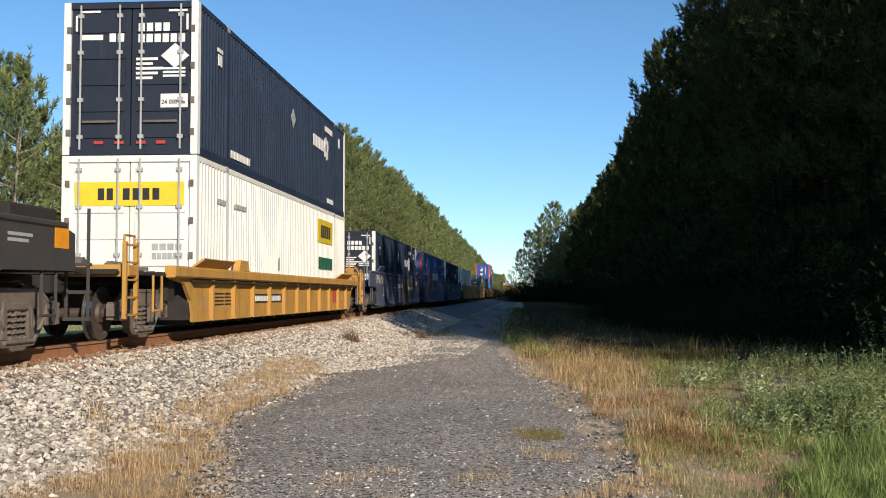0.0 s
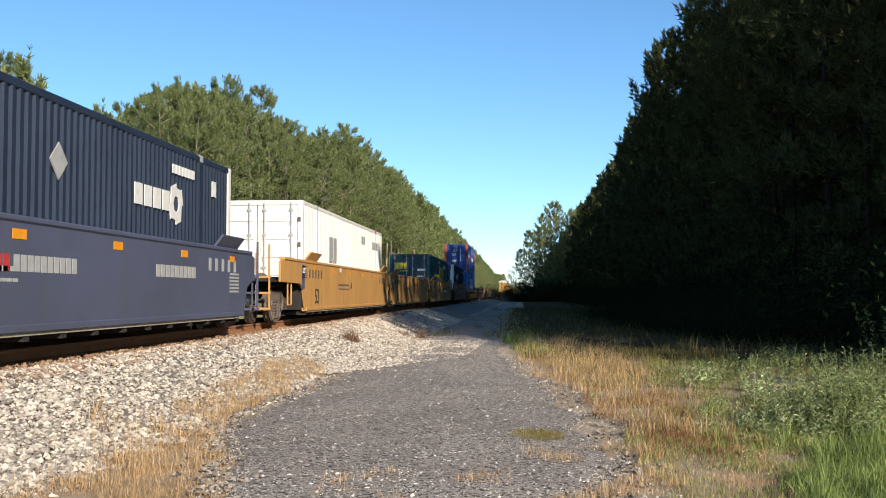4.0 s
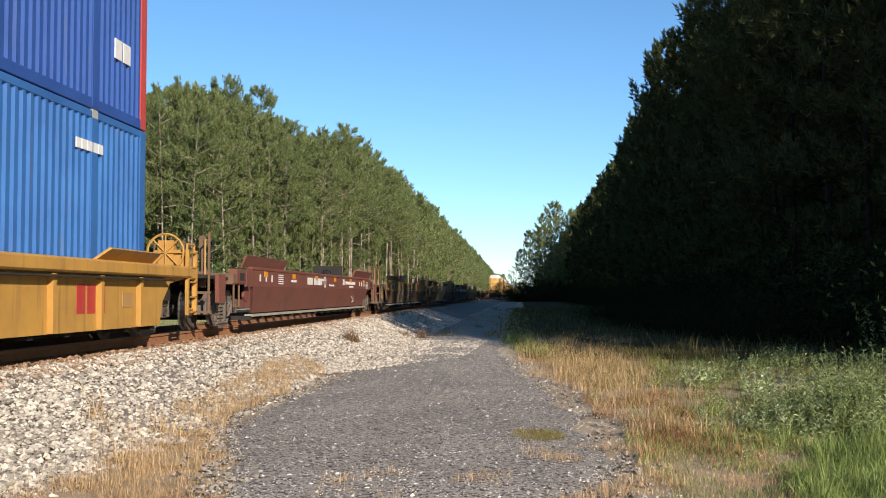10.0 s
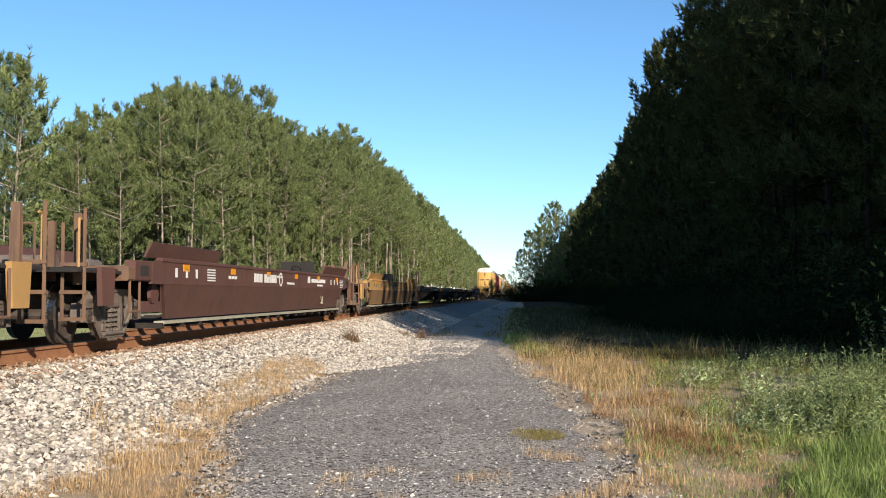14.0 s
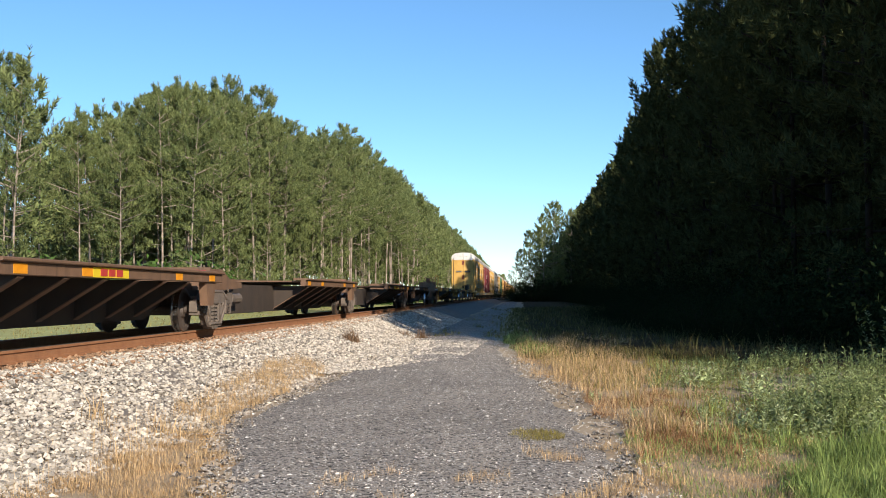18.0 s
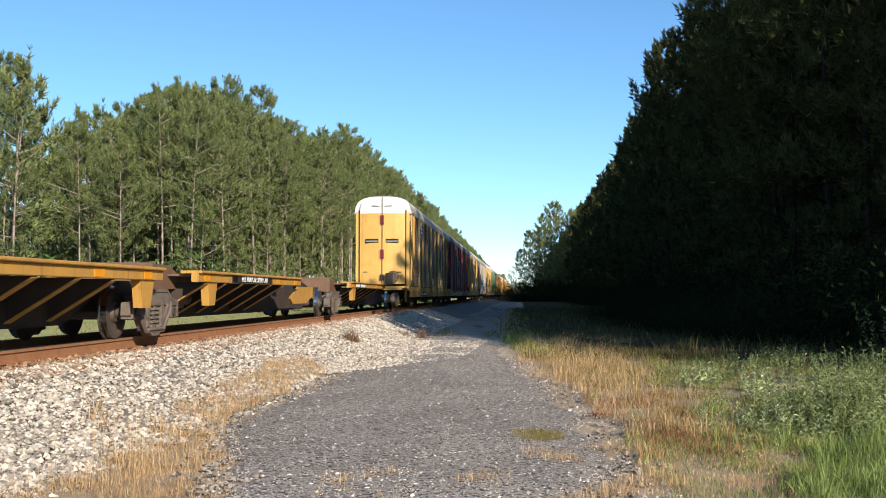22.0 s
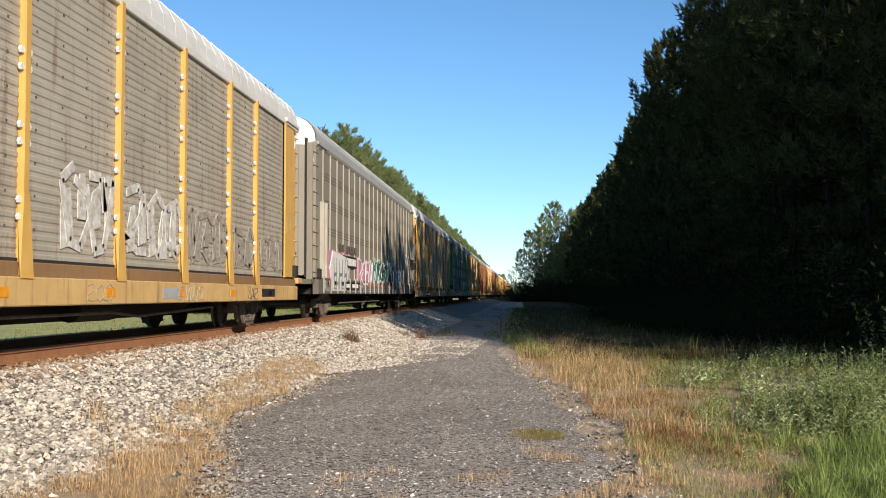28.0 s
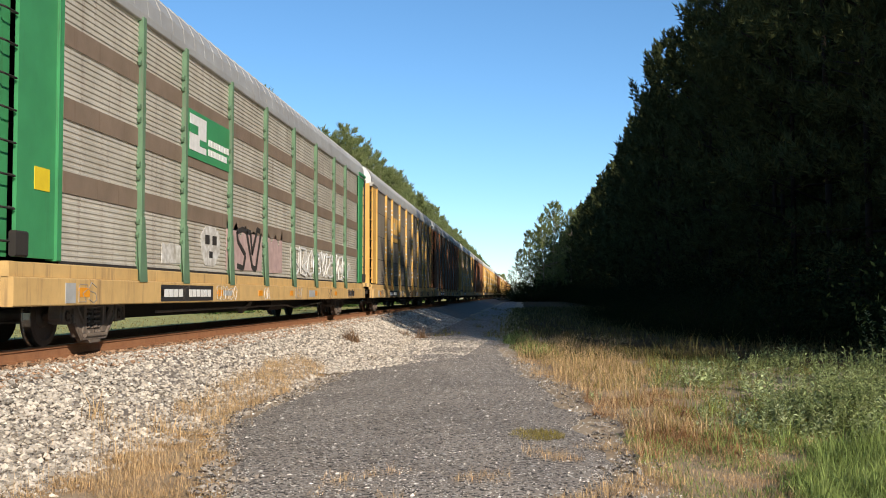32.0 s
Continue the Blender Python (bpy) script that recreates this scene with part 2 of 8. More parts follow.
    mark_yellow=surface("yellow_marking", (0.78, 0.58, 0.03), (0.7, 0.5, 0.03), 0.5, scale=6, bump=0.03),
    mark_red=surface("red_marking", (0.50, 0.05, 0.04), (0.4, 0.045, 0.04), 0.55, scale=6, bump=0.03),
    mark_blue=surface("blue_marking", (0.03, 0.05, 0.28), (0.03, 0.045, 0.22), 0.55, scale=6, bump=0.03),
    mark_green=surface("green_marking", (0.02, 0.13, 0.075), (0.02, 0.10, 0.06), 0.55, scale=6, bump=0.03),
    amber=surface("amber_reflector", (0.85, 0.34, 0.02), (0.75, 0.28, 0.02), 0.4, scale=8, bump=0.03),
    pink=surface("pink_spray_paint", (0.62, 0.27, 0.38), (0.5, 0.2, 0.3), 0.6, scale=4, bump=0.02),
    pink_worn=surface("worn_pink_spray", (0.56, 0.40, 0.37), (0.40, 0.27, 0.25), 0.6, scale=5, bump=0.02),
    mint=surface("teal_spray_paint", (0.04, 0.26, 0.21), (0.10, 0.36, 0.31), 0.6, scale=3, bump=0.02),
    worn_spray=surface("worn_white_spray", (0.74, 0.72, 0.68), (0.36, 0.32, 0.26), 0.6, scale=6, bump=0.02),
    faint_spray=surface("faint_spray", (0.40, 0.36, 0.31), (0.24, 0.205, 0.165), 0.6, scale=6, bump=0.02),
    spray=surface("pale_spray_paint", (0.62, 0.60, 0.57), (0.40, 0.38, 0.35), 0.6, scale=5, bump=0.02),
    cream_spray=surface("cream_spray_paint", (0.62, 0.54, 0.40), (0.50, 0.42, 0.30), 0.6, scale=5, bump=0.02),
    spray_dark=surface("dark_spray_paint", (0.09, 0.075, 0.06), (0.14, 0.11, 0.085), 0.6, scale=4, bump=0.02),
    rust_rail=surface("rusty_rail_side", (0.34, 0.16, 0.075), (0.26, 0.115, 0.055), 0.85, scale=6, streak=(0.12, 0.055, 0.03), amount=0.25),
    rail_top=surface("worn_rail_head", (0.33, 0.29, 0.26), (0.24, 0.2, 0.18), 0.35, metal=0.8, scale=8, bump=0.02),
    tie=surface("weathered_timber", (0.13, 0.095, 0.07), (0.085, 0.062, 0.048), 0.9, scale=6, bump=0.4, spread=0.25),
    # nearly black bark: the right wood's shade is put into the colour
    bark_shaded=surface("dark_pine_bark", (0.035, 0.027, 0.021), (0.022, 0.017, 0.014), 0.95, scale=4, bump=0.6, fine=14, spread=0.2, spec=0.1),
    bark=surface("pine_bark", (0.40, 0.33, 0.27), (0.22, 0.17, 0.135), 0.9, scale=4, bump=0.6, fine=14, spread=0.2),
)


def leaf_mat(name, a, b, light=0.3, spread=0.35, scale=0.6, rough=0.6, spec=0.25):
    return surface(name, a, b, rough, scale=scale, bump=0, spread=spread, through_light=light, islands=True, spec=spec)


NEEDLE = leaf_mat("pine_needles", (0.232, 0.262, 0.10), (0.108, 0.143, 0.05), spread=0.6, light=0.22, scale=0.35)
# pine needles darkened to paint in the right wood's shade
NEEDLE_SHADED = leaf_mat("dark_pine_needles", (0.064, 0.074, 0.031), (0.04, 0.048, 0.019), light=0.06, spec=0.03, rough=0.9)
LEAF = leaf_mat("broad_leaves", (0.09, 0.16, 0.035), (0.06, 0.11, 0.025), scale=2.0)
# bush leaves whose dark colour carries the wood's shade
LEAF_SHADED = leaf_mat("shade_leaves", (0.018, 0.028, 0.010), (0.012, 0.02, 0.008), scale=2.0, light=0.06, spread=0.5, spec=0.03, rough=0.9)
WEED = leaf_mat("weed_leaves", (0.34, 0.38, 0.16), (0.12, 0.16, 0.05), scale=4.0, spread=0.6, light=0.25)
GRASS_GREEN = leaf_mat("green_grass", (0.33, 0.40, 0.12), (0.16, 0.215, 0.055), scale=1.5, spread=0.55)
GRASS_MID = leaf_mat("yellowing_grass", (0.34, 0.27, 0.085), (0.21, 0.175, 0.05), scale=1.5, spread=0.5)
RUSTY_STONE = surface("rust_stained_stones", (0.36, 0.22, 0.13), (0.25, 0.15, 0.09), 0.9, scale=9, bump=0.2, spread=0.5, islands=True)
# grass darkened by colour where the wood's shade lies
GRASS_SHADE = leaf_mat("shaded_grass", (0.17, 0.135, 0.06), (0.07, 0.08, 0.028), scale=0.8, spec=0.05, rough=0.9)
GRASS_RUSSET = leaf_mat("russet_grass", (0.42, 0.215, 0.10), (0.25, 0.12, 0.06), scale=1.5, spread=0.5)
GRASS_BROWN = leaf_mat("withered_brown_grass", (0.27, 0.165, 0.095), (0.16, 0.10, 0.06), scale=1.5, spread=0.5)
WEED_PALE = leaf_mat("pale_weed_leaves", (0.52, 0.55, 0.30), (0.16, 0.23, 0.07), scale=5.0, spread=0.5, light=0.25)
GRASS_DRY = leaf_mat("dry_grass", (0.68, 0.48, 0.26), (0.43, 0.275, 0.135), scale=1.5, spread=0.6)


def ground_mat():
    m = surface("ground_soil", (0.50, 0.38, 0.25), (0.33, 0.24, 0.145), 0.95, scale=0.9, bump=0.9, fine=30, streak=None)
    return m


def road_mat():
    """Worn asphalt with pale stone chips in it."""
    m = surface("worn_asphalt", (0.42, 0.35, 0.28), (0.27, 0.225, 0.18), 0.92, scale=0.55, bump=0.9, fine=70)
    nt = m.node_tree
    N, L = nt.nodes, nt.links
    bs = N["Principled BSDF"]
    old = bs.inputs["Base Color"].links[0].from_socket
    tc = N.new("ShaderNodeTexCoord")
    for scale, lo, colour in ((70, 0.82, (0.42, 0.385, 0.335, 1)), (34, 0.93, (0.60, 0.56, 0.50, 1)), (48, 0.66, (0.065, 0.055, 0.046, 1))):
        vo = N.new("ShaderNodeTexVoronoi")
        vo.inputs["Scale"].default_value = scale
        L.new(tc.outputs["Object"], vo.inputs["Vector"])
        sep = N.new("ShaderNodeSeparateColor")
        L.new(vo.outputs["Color"], sep.inputs[0])
        r = N.new("ShaderNodeMapRange")
        r.inputs["From Min"].default_value, r.inputs["From Max"].default_value = lo, lo + 0.1
        L.new(sep.outputs[0], r.inputs["Value"])
        mx = N.new("ShaderNodeMix")
        mx.data_type = "RGBA"
        L.new(r.outputs[0], mx.inputs[0])
        L.new(old, mx.inputs[6])
        mx.inputs[7].default_value = colour
        old = mx.outputs[2]
    L.new(mx.outputs[2], bs.inputs["Base Color"])
    return m


ROAD_MAT = road_mat()
GROUND_MAT = ground_mat()
# bed darker than its stones: the shade in their gaps is coloured in
BALLAST_MAT = surface("limestone_ballast", (0.25, 0.215, 0.18), (0.13, 0.105, 0.085), 0.9, scale=14, bump=1.0, fine=18)
STONE_MAT = surface("ballast_stones", (0.545, 0.485, 0.405), (0.37, 0.315, 0.255), 0.85, scale=7, bump=0.2, spread=0.55, islands=True)
CHIP_MAT = surface("pale_chips", (0.72, 0.67, 0.60), (0.50, 0.455, 0.40), 0.85, scale=9, bump=0.2, spread=0.5, islands=True)

# ---------------------------------------------------------------- ground, road, track bed
rng = np.random.default_rng(4)
FAR = 1400


def ground_sheet():
    xs = np.concatenate([[-1600, -600, -200, -90], np.linspace(-60, 60, 61), [90, 200, 600, 1600]])
    ys = np.concatenate([[-1200, -300, -80, -20], np.linspace(0, 120, 61), np.linspace(140, 600, 24), [900, 1500, 3500]])
    X, Y = np.meshgrid(xs, ys)
    Z = np.zeros_like(X) - 0.02
    for j in range(len(ys)):
        for i in range(len(xs)):
            if abs(X[j, i]) < 70 and Y[j, i] < 700:
                Z[j, i] += 0.10 * noise.noise((X[j, i] * 0.3, Y[j, i] * 0.15, 3)) * min(1, abs(X[j, i] + 1.5) / 5)
            if X[j, i] < -11:
                Z[j, i] += 0.05
    w = len(xs)
    v = np.stack([X, Y, Z], -1).reshape(-1, 3)
    f = [(j * w + i, j * w + i + 1, (j + 1) * w + i + 1, (j + 1) * w + i) for j in range(len(ys) - 1) for i in range(w - 1)]
    ob = new("ground", numpy_mesh("ground", v, f, GROUND_MAT, True))
    tagged(ob, "grassy sandy soil beside the railway line", "ground", kind="structure")


ground_sheet()


def wood_floor():
    """Dark ground sheet under the wood beside the road; its colour paints in shade."""
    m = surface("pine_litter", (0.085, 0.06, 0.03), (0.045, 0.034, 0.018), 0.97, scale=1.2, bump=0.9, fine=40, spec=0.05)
    ys = np.concatenate([np.linspace(21, 80, 100), np.linspace(82, 240, 50), [400, 900]])
    v, cols = [], 10
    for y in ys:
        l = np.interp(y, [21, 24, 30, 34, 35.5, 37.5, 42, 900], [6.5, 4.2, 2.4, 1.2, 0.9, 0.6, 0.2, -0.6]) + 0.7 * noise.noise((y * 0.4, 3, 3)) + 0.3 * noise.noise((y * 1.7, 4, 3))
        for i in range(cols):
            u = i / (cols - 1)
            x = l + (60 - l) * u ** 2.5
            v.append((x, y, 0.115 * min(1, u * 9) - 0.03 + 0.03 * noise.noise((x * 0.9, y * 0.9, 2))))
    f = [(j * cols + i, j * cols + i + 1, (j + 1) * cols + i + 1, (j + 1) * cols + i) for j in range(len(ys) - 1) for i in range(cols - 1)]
    tagged(new("wood_floor", numpy_mesh("wood_floor", v, f, m, True)), "dark brown sheet, the wood's shade painted on the ground", "ground", kind="structure")


wood_floor()


def grass_strip():
    """Mown yellow-green grass between the track and the wood behind it."""
    m = surface("mown_grass", (0.44, 0.44, 0.18), (0.32, 0.31, 0.12), 0.95, scale=0.8, bump=0.9, fine=30, spec=0.1)
    ys = np.concatenate([np.linspace(-20, 120, 71), np.linspace(130, 400, 28), [900]])
    xs = (-34.0, -26.0, -20.0, -16.0, -13.0, -11.4, -11.0)
    v = [(x, y, (0.07 if x < -11.2 else -0.08) + 0.04 * noise.noise((x * 0.5, y * 0.5, 6))) for y in ys for x in xs]
    w = len(xs)
    f = [(j * w + i, j * w + i + 1, (j + 1) * w + i + 1, (j + 1) * w + i) for j in range(len(ys) - 1) for i in range(w - 1)]
    tagged(new("grass_strip", numpy_mesh("grass_strip", v, f, m, True)), "mown yellow-green grass behind the track", "grass", kind="structure")


grass_strip()


def road_edges(y):
    """Left and right edge of the service road at y."""
    pts = [(-6, -2.0, 1.2), (7.7, -2.3, 0.8), (10, -3.0, 0.95), (12, -3.6, 0.95), (15, -3.45, 0.7), (20, -3.5, 0.15), (31, -3.5, -0.75), (60, -3.6, -0.9), (150, -3.4, -0.9), (1200, -3.4, -0.9)]
    a = np.array(pts)
    return np.interp(y, a[:, 0], a[:, 1]), np.interp(y, a[:, 0], a[:, 2])


def road_height(x, y):
    """Top of the road at a place on it."""
    l, r = road_edges(y)
    u = min(1.0, max(0.0, (x - l) / (r - l)))
    return 0.035 * math.sin(math.pi * u) + 0.012 + 0.02 * noise.noise((x * 0.8, y * 0.8, 1))


def road():
    ys = np.concatenate([np.linspace(-6, 50, 225), np.linspace(51, 200, 80), [400, 700, 1200]])
    v, f, cols = [], [], 13
    for y in ys:
        l, r = road_edges(y)
        l += 0.22 * noise.noise((y * 0.9, 0, 0)) + 0.10 * noise.noise((y * 3.1, 5, 0))
        r += 0.25 * noise.noise((y * 0.8, 9, 0)) + 0.12 * noise.noise((y * 3.3, 2, 0))
        for i in range(cols):
            u = i / (cols - 1)
            x = l + (r - l) * u
            z = road_height(x, y)
            v.append((x, y, z if 0 < i < cols - 1 else -0.06))
    n = len(ys)
    f = [(j * cols + i, j * cols + i + 1, (j + 1) * cols + i + 1, (j + 1) * cols + i) for j in range(n - 1) for i in range(cols - 1)]
    ob = new("road", numpy_mesh("road", v, f, ROAD_MAT, True))
    tagged(ob, "worn grey asphalt service road with loose chips", "road", kind="structure")


road()


def bed_height(x):
    """Top of the ballast at x."""
    d = abs(x - TX)
    if d < 1.75:
        return 0.585
    return max(-0.05, 0.585 - (d - 1.75) * 0.33)


def track_bed():
    ys = np.concatenate([np.linspace(-20, 60, 160), np.linspace(62, 200, 60), [400, 800, FAR]])
    xs = TX + np.concatenate([[-4.2, -3.4, -2.6, -1.75, -1.2, 0, 1.2], np.linspace(1.75, 3.9, 14)])
    v = []
    for y in ys:
        for x in xs:
            v.append((x, y, bed_height(x) + 0.05 * noise.noise((x * 1.3, y * 1.3, 7))))
    w = len(xs)
    f = [(j * w + i, j * w + i + 1, (j + 1) * w + i + 1, (j + 1) * w + i) for j in range(len(ys) - 1) for i in range(w - 1)]
    ob = new("ballast_bed", numpy_mesh("ballast_bed", v, f, BALLAST_MAT, True))
    tagged(ob, "pale limestone ballast bank under the railway track", "ballast", kind="structure")


track_bed()


def stones(name, places, sizes, material, flat=0.65):
    """Angular stones, each a squashed and jittered octahedron."""
    n = len(places)
    base = np.array([(1, 0, 0), (0, 1, 0), (-1, 0, 0), (0, -1, 0), (0, 0, 1), (0, 0, -1)], float)
    tri = np.array([(0, 1, 4), (1, 2, 4), (2, 3, 4), (3, 0, 4), (1, 0, 5), (2, 1, 5), (3, 2, 5), (0, 3, 5)])
    v = np.repeat(base[None], n, 0) * (1 + rng.uniform(-0.35, 0.35, (n, 6, 1))) + rng.normal(0, 0.18, (n, 6, 3))
    v[:, :, 2] *= flat
    a, b = rng.uniform(0, 2 * np.pi, n), rng.normal(0, 0.45, n)
    ca, sa, cb, sb = np.cos(a), np.sin(a), np.cos(b), np.sin(b)
    x, y, z = v[:, :, 0] * 1.25, v[:, :, 1], v[:, :, 2]
    y, z = y * cb[:, None] - z * sb[:, None], y * sb[:, None] + z * cb[:, None]
    x, y = x * ca[:, None] - y * sa[:, None], x * sa[:, None] + y * ca[:, None]
    v = np.stack([x, y, z], -1) * sizes[:, None, None] + places[:, None, :]
    f = (tri[None] + (np.arange(n) * 6)[:, None, None]).reshape(-1, 3)
    return new(name, numpy_mesh(name, v.reshape(-1, 3), f, material))


def ballast_stones():
    for name, n, x0, x1, mt, lab in (("ballast_stones", 44000, 1.35, 3.85, STONE_MAT, "loose pale broken limestone on the track shoulder"), ("stained_ballast", 8000, 0.88, 1.95, RUSTY_STONE, "rust-stained broken stone along the rail")):
        y = 6.4 + 55.6 * rng.random(n) ** 1.75
        x = TX + x0 + rng.random(n) * (x1 - x0)
        z = np.array([bed_height(a) for a in x]) + rng.uniform(0.0, 0.03, n)
        s = rng.uniform(0.014, 0.036, n) * (1 + np.clip((y - 22) / 45, 0, 1.2))
        tagged(stones(name, np.stack([x, y, z], 1), s, mt, 0.75), lab, "stones", kind="stuff")
    n = 22000
    y = 7 + 30 * rng.random(n) ** 1.5
    x = np.array([rng.uniform(road_edges(b)[0] - 0.1, road_edges(b)[1] + 0.35) for b in y])
    z = np.array([road_height(a, b) for a, b in zip(x.tolist(), y.tolist())])
    ob = stones("road_chips", np.stack([x, y, z], 1), rng.uniform(0.003, 0.0085, n) * rng.choice([1] * 30 + [2.4], n), CHIP_MAT)
    tagged(ob, "scattered pale stone chips on the asphalt", "stones", kind="stuff")
    # broken lumps of asphalt along both ragged edges
    n = 900
    y = 7 + 18 * rng.random(n) ** 1.4
    e = np.array([road_edges(b) for b in y])
    side = rng.random(n) < 0.6
    x = np.where(side, e[:, 0] + rng.normal(0.05, 0.16, n), e[:, 1] + rng.normal(0.0, 0.18, n))
    ob = stones("asphalt_lumps", np.stack([x, y, np.full(n, 0.012)], 1), rng.uniform(0.012, 0.045, n), ROAD_MAT, 0.5)
    tagged(ob, "broken lumps of asphalt along the road's ragged edges", "stones", kind="stuff")
    # pale stones spilled over the road's left side further on
    n = 5000
    y = 19 + 14 * rng.random(n)
    x = -4.3 + rng.random(n) ** 1.3 * np.interp(y, [19, 24, 33], [0.8, 2.9, 3.2])
    ob = stones("spilled_ballast", np.stack([x, y, np.full(n, 0.04)], 1), rng.uniform(0.015, 0.04, n), STONE_MAT)
    tagged(ob, "pale ballast stones spilled over the service road", "stones", kind="stuff")


ballast_stones()


def railway_track():
    tr = thing("railway_track", "railway track with rusty rails on timber ties", "track", kind="structure")
    foot, web, head = 0.07, 0.012, 0.036
    prof = [(-foot, 0), (foot, 0), (foot, 0.012), (web, 0.03), (web, 0.125), (head, 0.135), (head, 0.168), (head - 0.01, 0.174)]
    prof += [(-x, z) for x, z in reversed(prof[2:])]
    for sx in (-0.755, 0.755):
        s = Shape().prism_y([(x + TX + sx, z + RZ - 0.176) for x, z in prof], -20, FAR)
        part("rail", s, M["rust_rail"], tr, "rusty steel rail")
        part("rail_head", Shape().box(TX + sx - head + 0.004, TX + sx + head - 0.004, -20, FAR, RZ - 0.004, RZ), M["rail_top"], tr, "worn shiny running surface")
    tie = Shape().box(-1.3, 1.3, -0.115, 0.115, -0.18, 0, 0.0).mesh("tie")
    plate = Shape().box(-0.18, 0.18, -0.09, 0.09, 0, 0.014)
    plate.tube((0.11, 0.05, 0.0), (0.11, 0.05, 0.035), 0.014, n=6).tube((-0.11, -0.05, 0.0), (-0.11, -0.05, 0.035), 0.014, n=6)
    plate = plate.mesh("tie_plate")
    for i in range(150):
        y = 6 + i * 0.53
        part("tie", tie, M["tie"], tr, at=pose(TX + 0.03 * math.sin(i * 7.1), y, RZ - 0.19, 0, 0, 0.8 * math.sin(i * 3.3)))
        if i < 100:
            part("tie_plate", plate, M["rust_rail"], tr, at=pose(TX + 0.755, y, RZ - 0.19))


railway_track()

# ---------------------------------------------------------------- plants


def blades(name, places, heights, widths, material, lean=0.9, label="", category="grass"):
    """Grass: each blade a bent, tapering strip."""
    n = len(places)
    a = rng.uniform(0, 2 * np.pi, n)
    d = np.stack([np.cos(a), np.sin(a), np.zeros(n)], 1)
    side = np.stack([-np.sin(a), np.cos(a), np.zeros(n)], 1) * (widths / 2)[:, None]
    ln = np.abs(rng.normal(0.2, lean, n))
    clump = np.array([0.75 + 0.9 * noise.noise((p[0] * 2.3, p[1] * 2.3, 17)) for p in places.tolist()])
    heights = heights * np.clip(clump, 0.3, 1.5)
    up = np.array([0, 0, 1.0])
    p0 = places
    k1, k2 = 1 / np.sqrt(1 + (0.5 * ln) ** 2), 1 / np.sqrt(1 + (1.2 * ln) ** 2)
    p1 = places + (up * 0.55 + d * (0.28 * ln)[:, None]) * (heights * k1)[:, None]
    p2 = places + (up + d * (1.2 * ln)[:, None] + rng.normal(0, 0.15, (n, 3))) * (heights * k2)[:, None]
    v = np.stack([p0 - side, p0 + side, p1 + side * 0.8, p1 - side * 0.8, p2], 1).reshape(-1, 3)
    k = (np.arange(n) * 5)[:, None]
    quads = (k + np.array([[0, 1, 2, 3]])).tolist()
    tris = (k + np.array([[3, 2, 4]])).tolist()
    ob = new(name, numpy_mesh(name, v, quads + tris, material))
    return tagged(ob, label, category, kind="stuff")


def scatter(n, x0, x1, y0, y1, power=1.0, cut=None, clump=0.6):
    """Places on the ground, in clumps, nearer ones denser."""
    out = []
    tries = 0
    while len(out) < n and tries < n * 12:
        tries += 1
        y = y0 + (y1 - y0) * rng.random() ** power
        x = rng.uniform(x0, x1)
        if noise.noise((x * 1.1, y * 0.9, 11)) < (rng.random() - 0.5) * 2 * (1 - clump) - 0.35 + clump * 0.3:
            continue
        if cut and not cut(x, y):
            continue
        out.append((x, y, -0.03))
    return np.array(out)


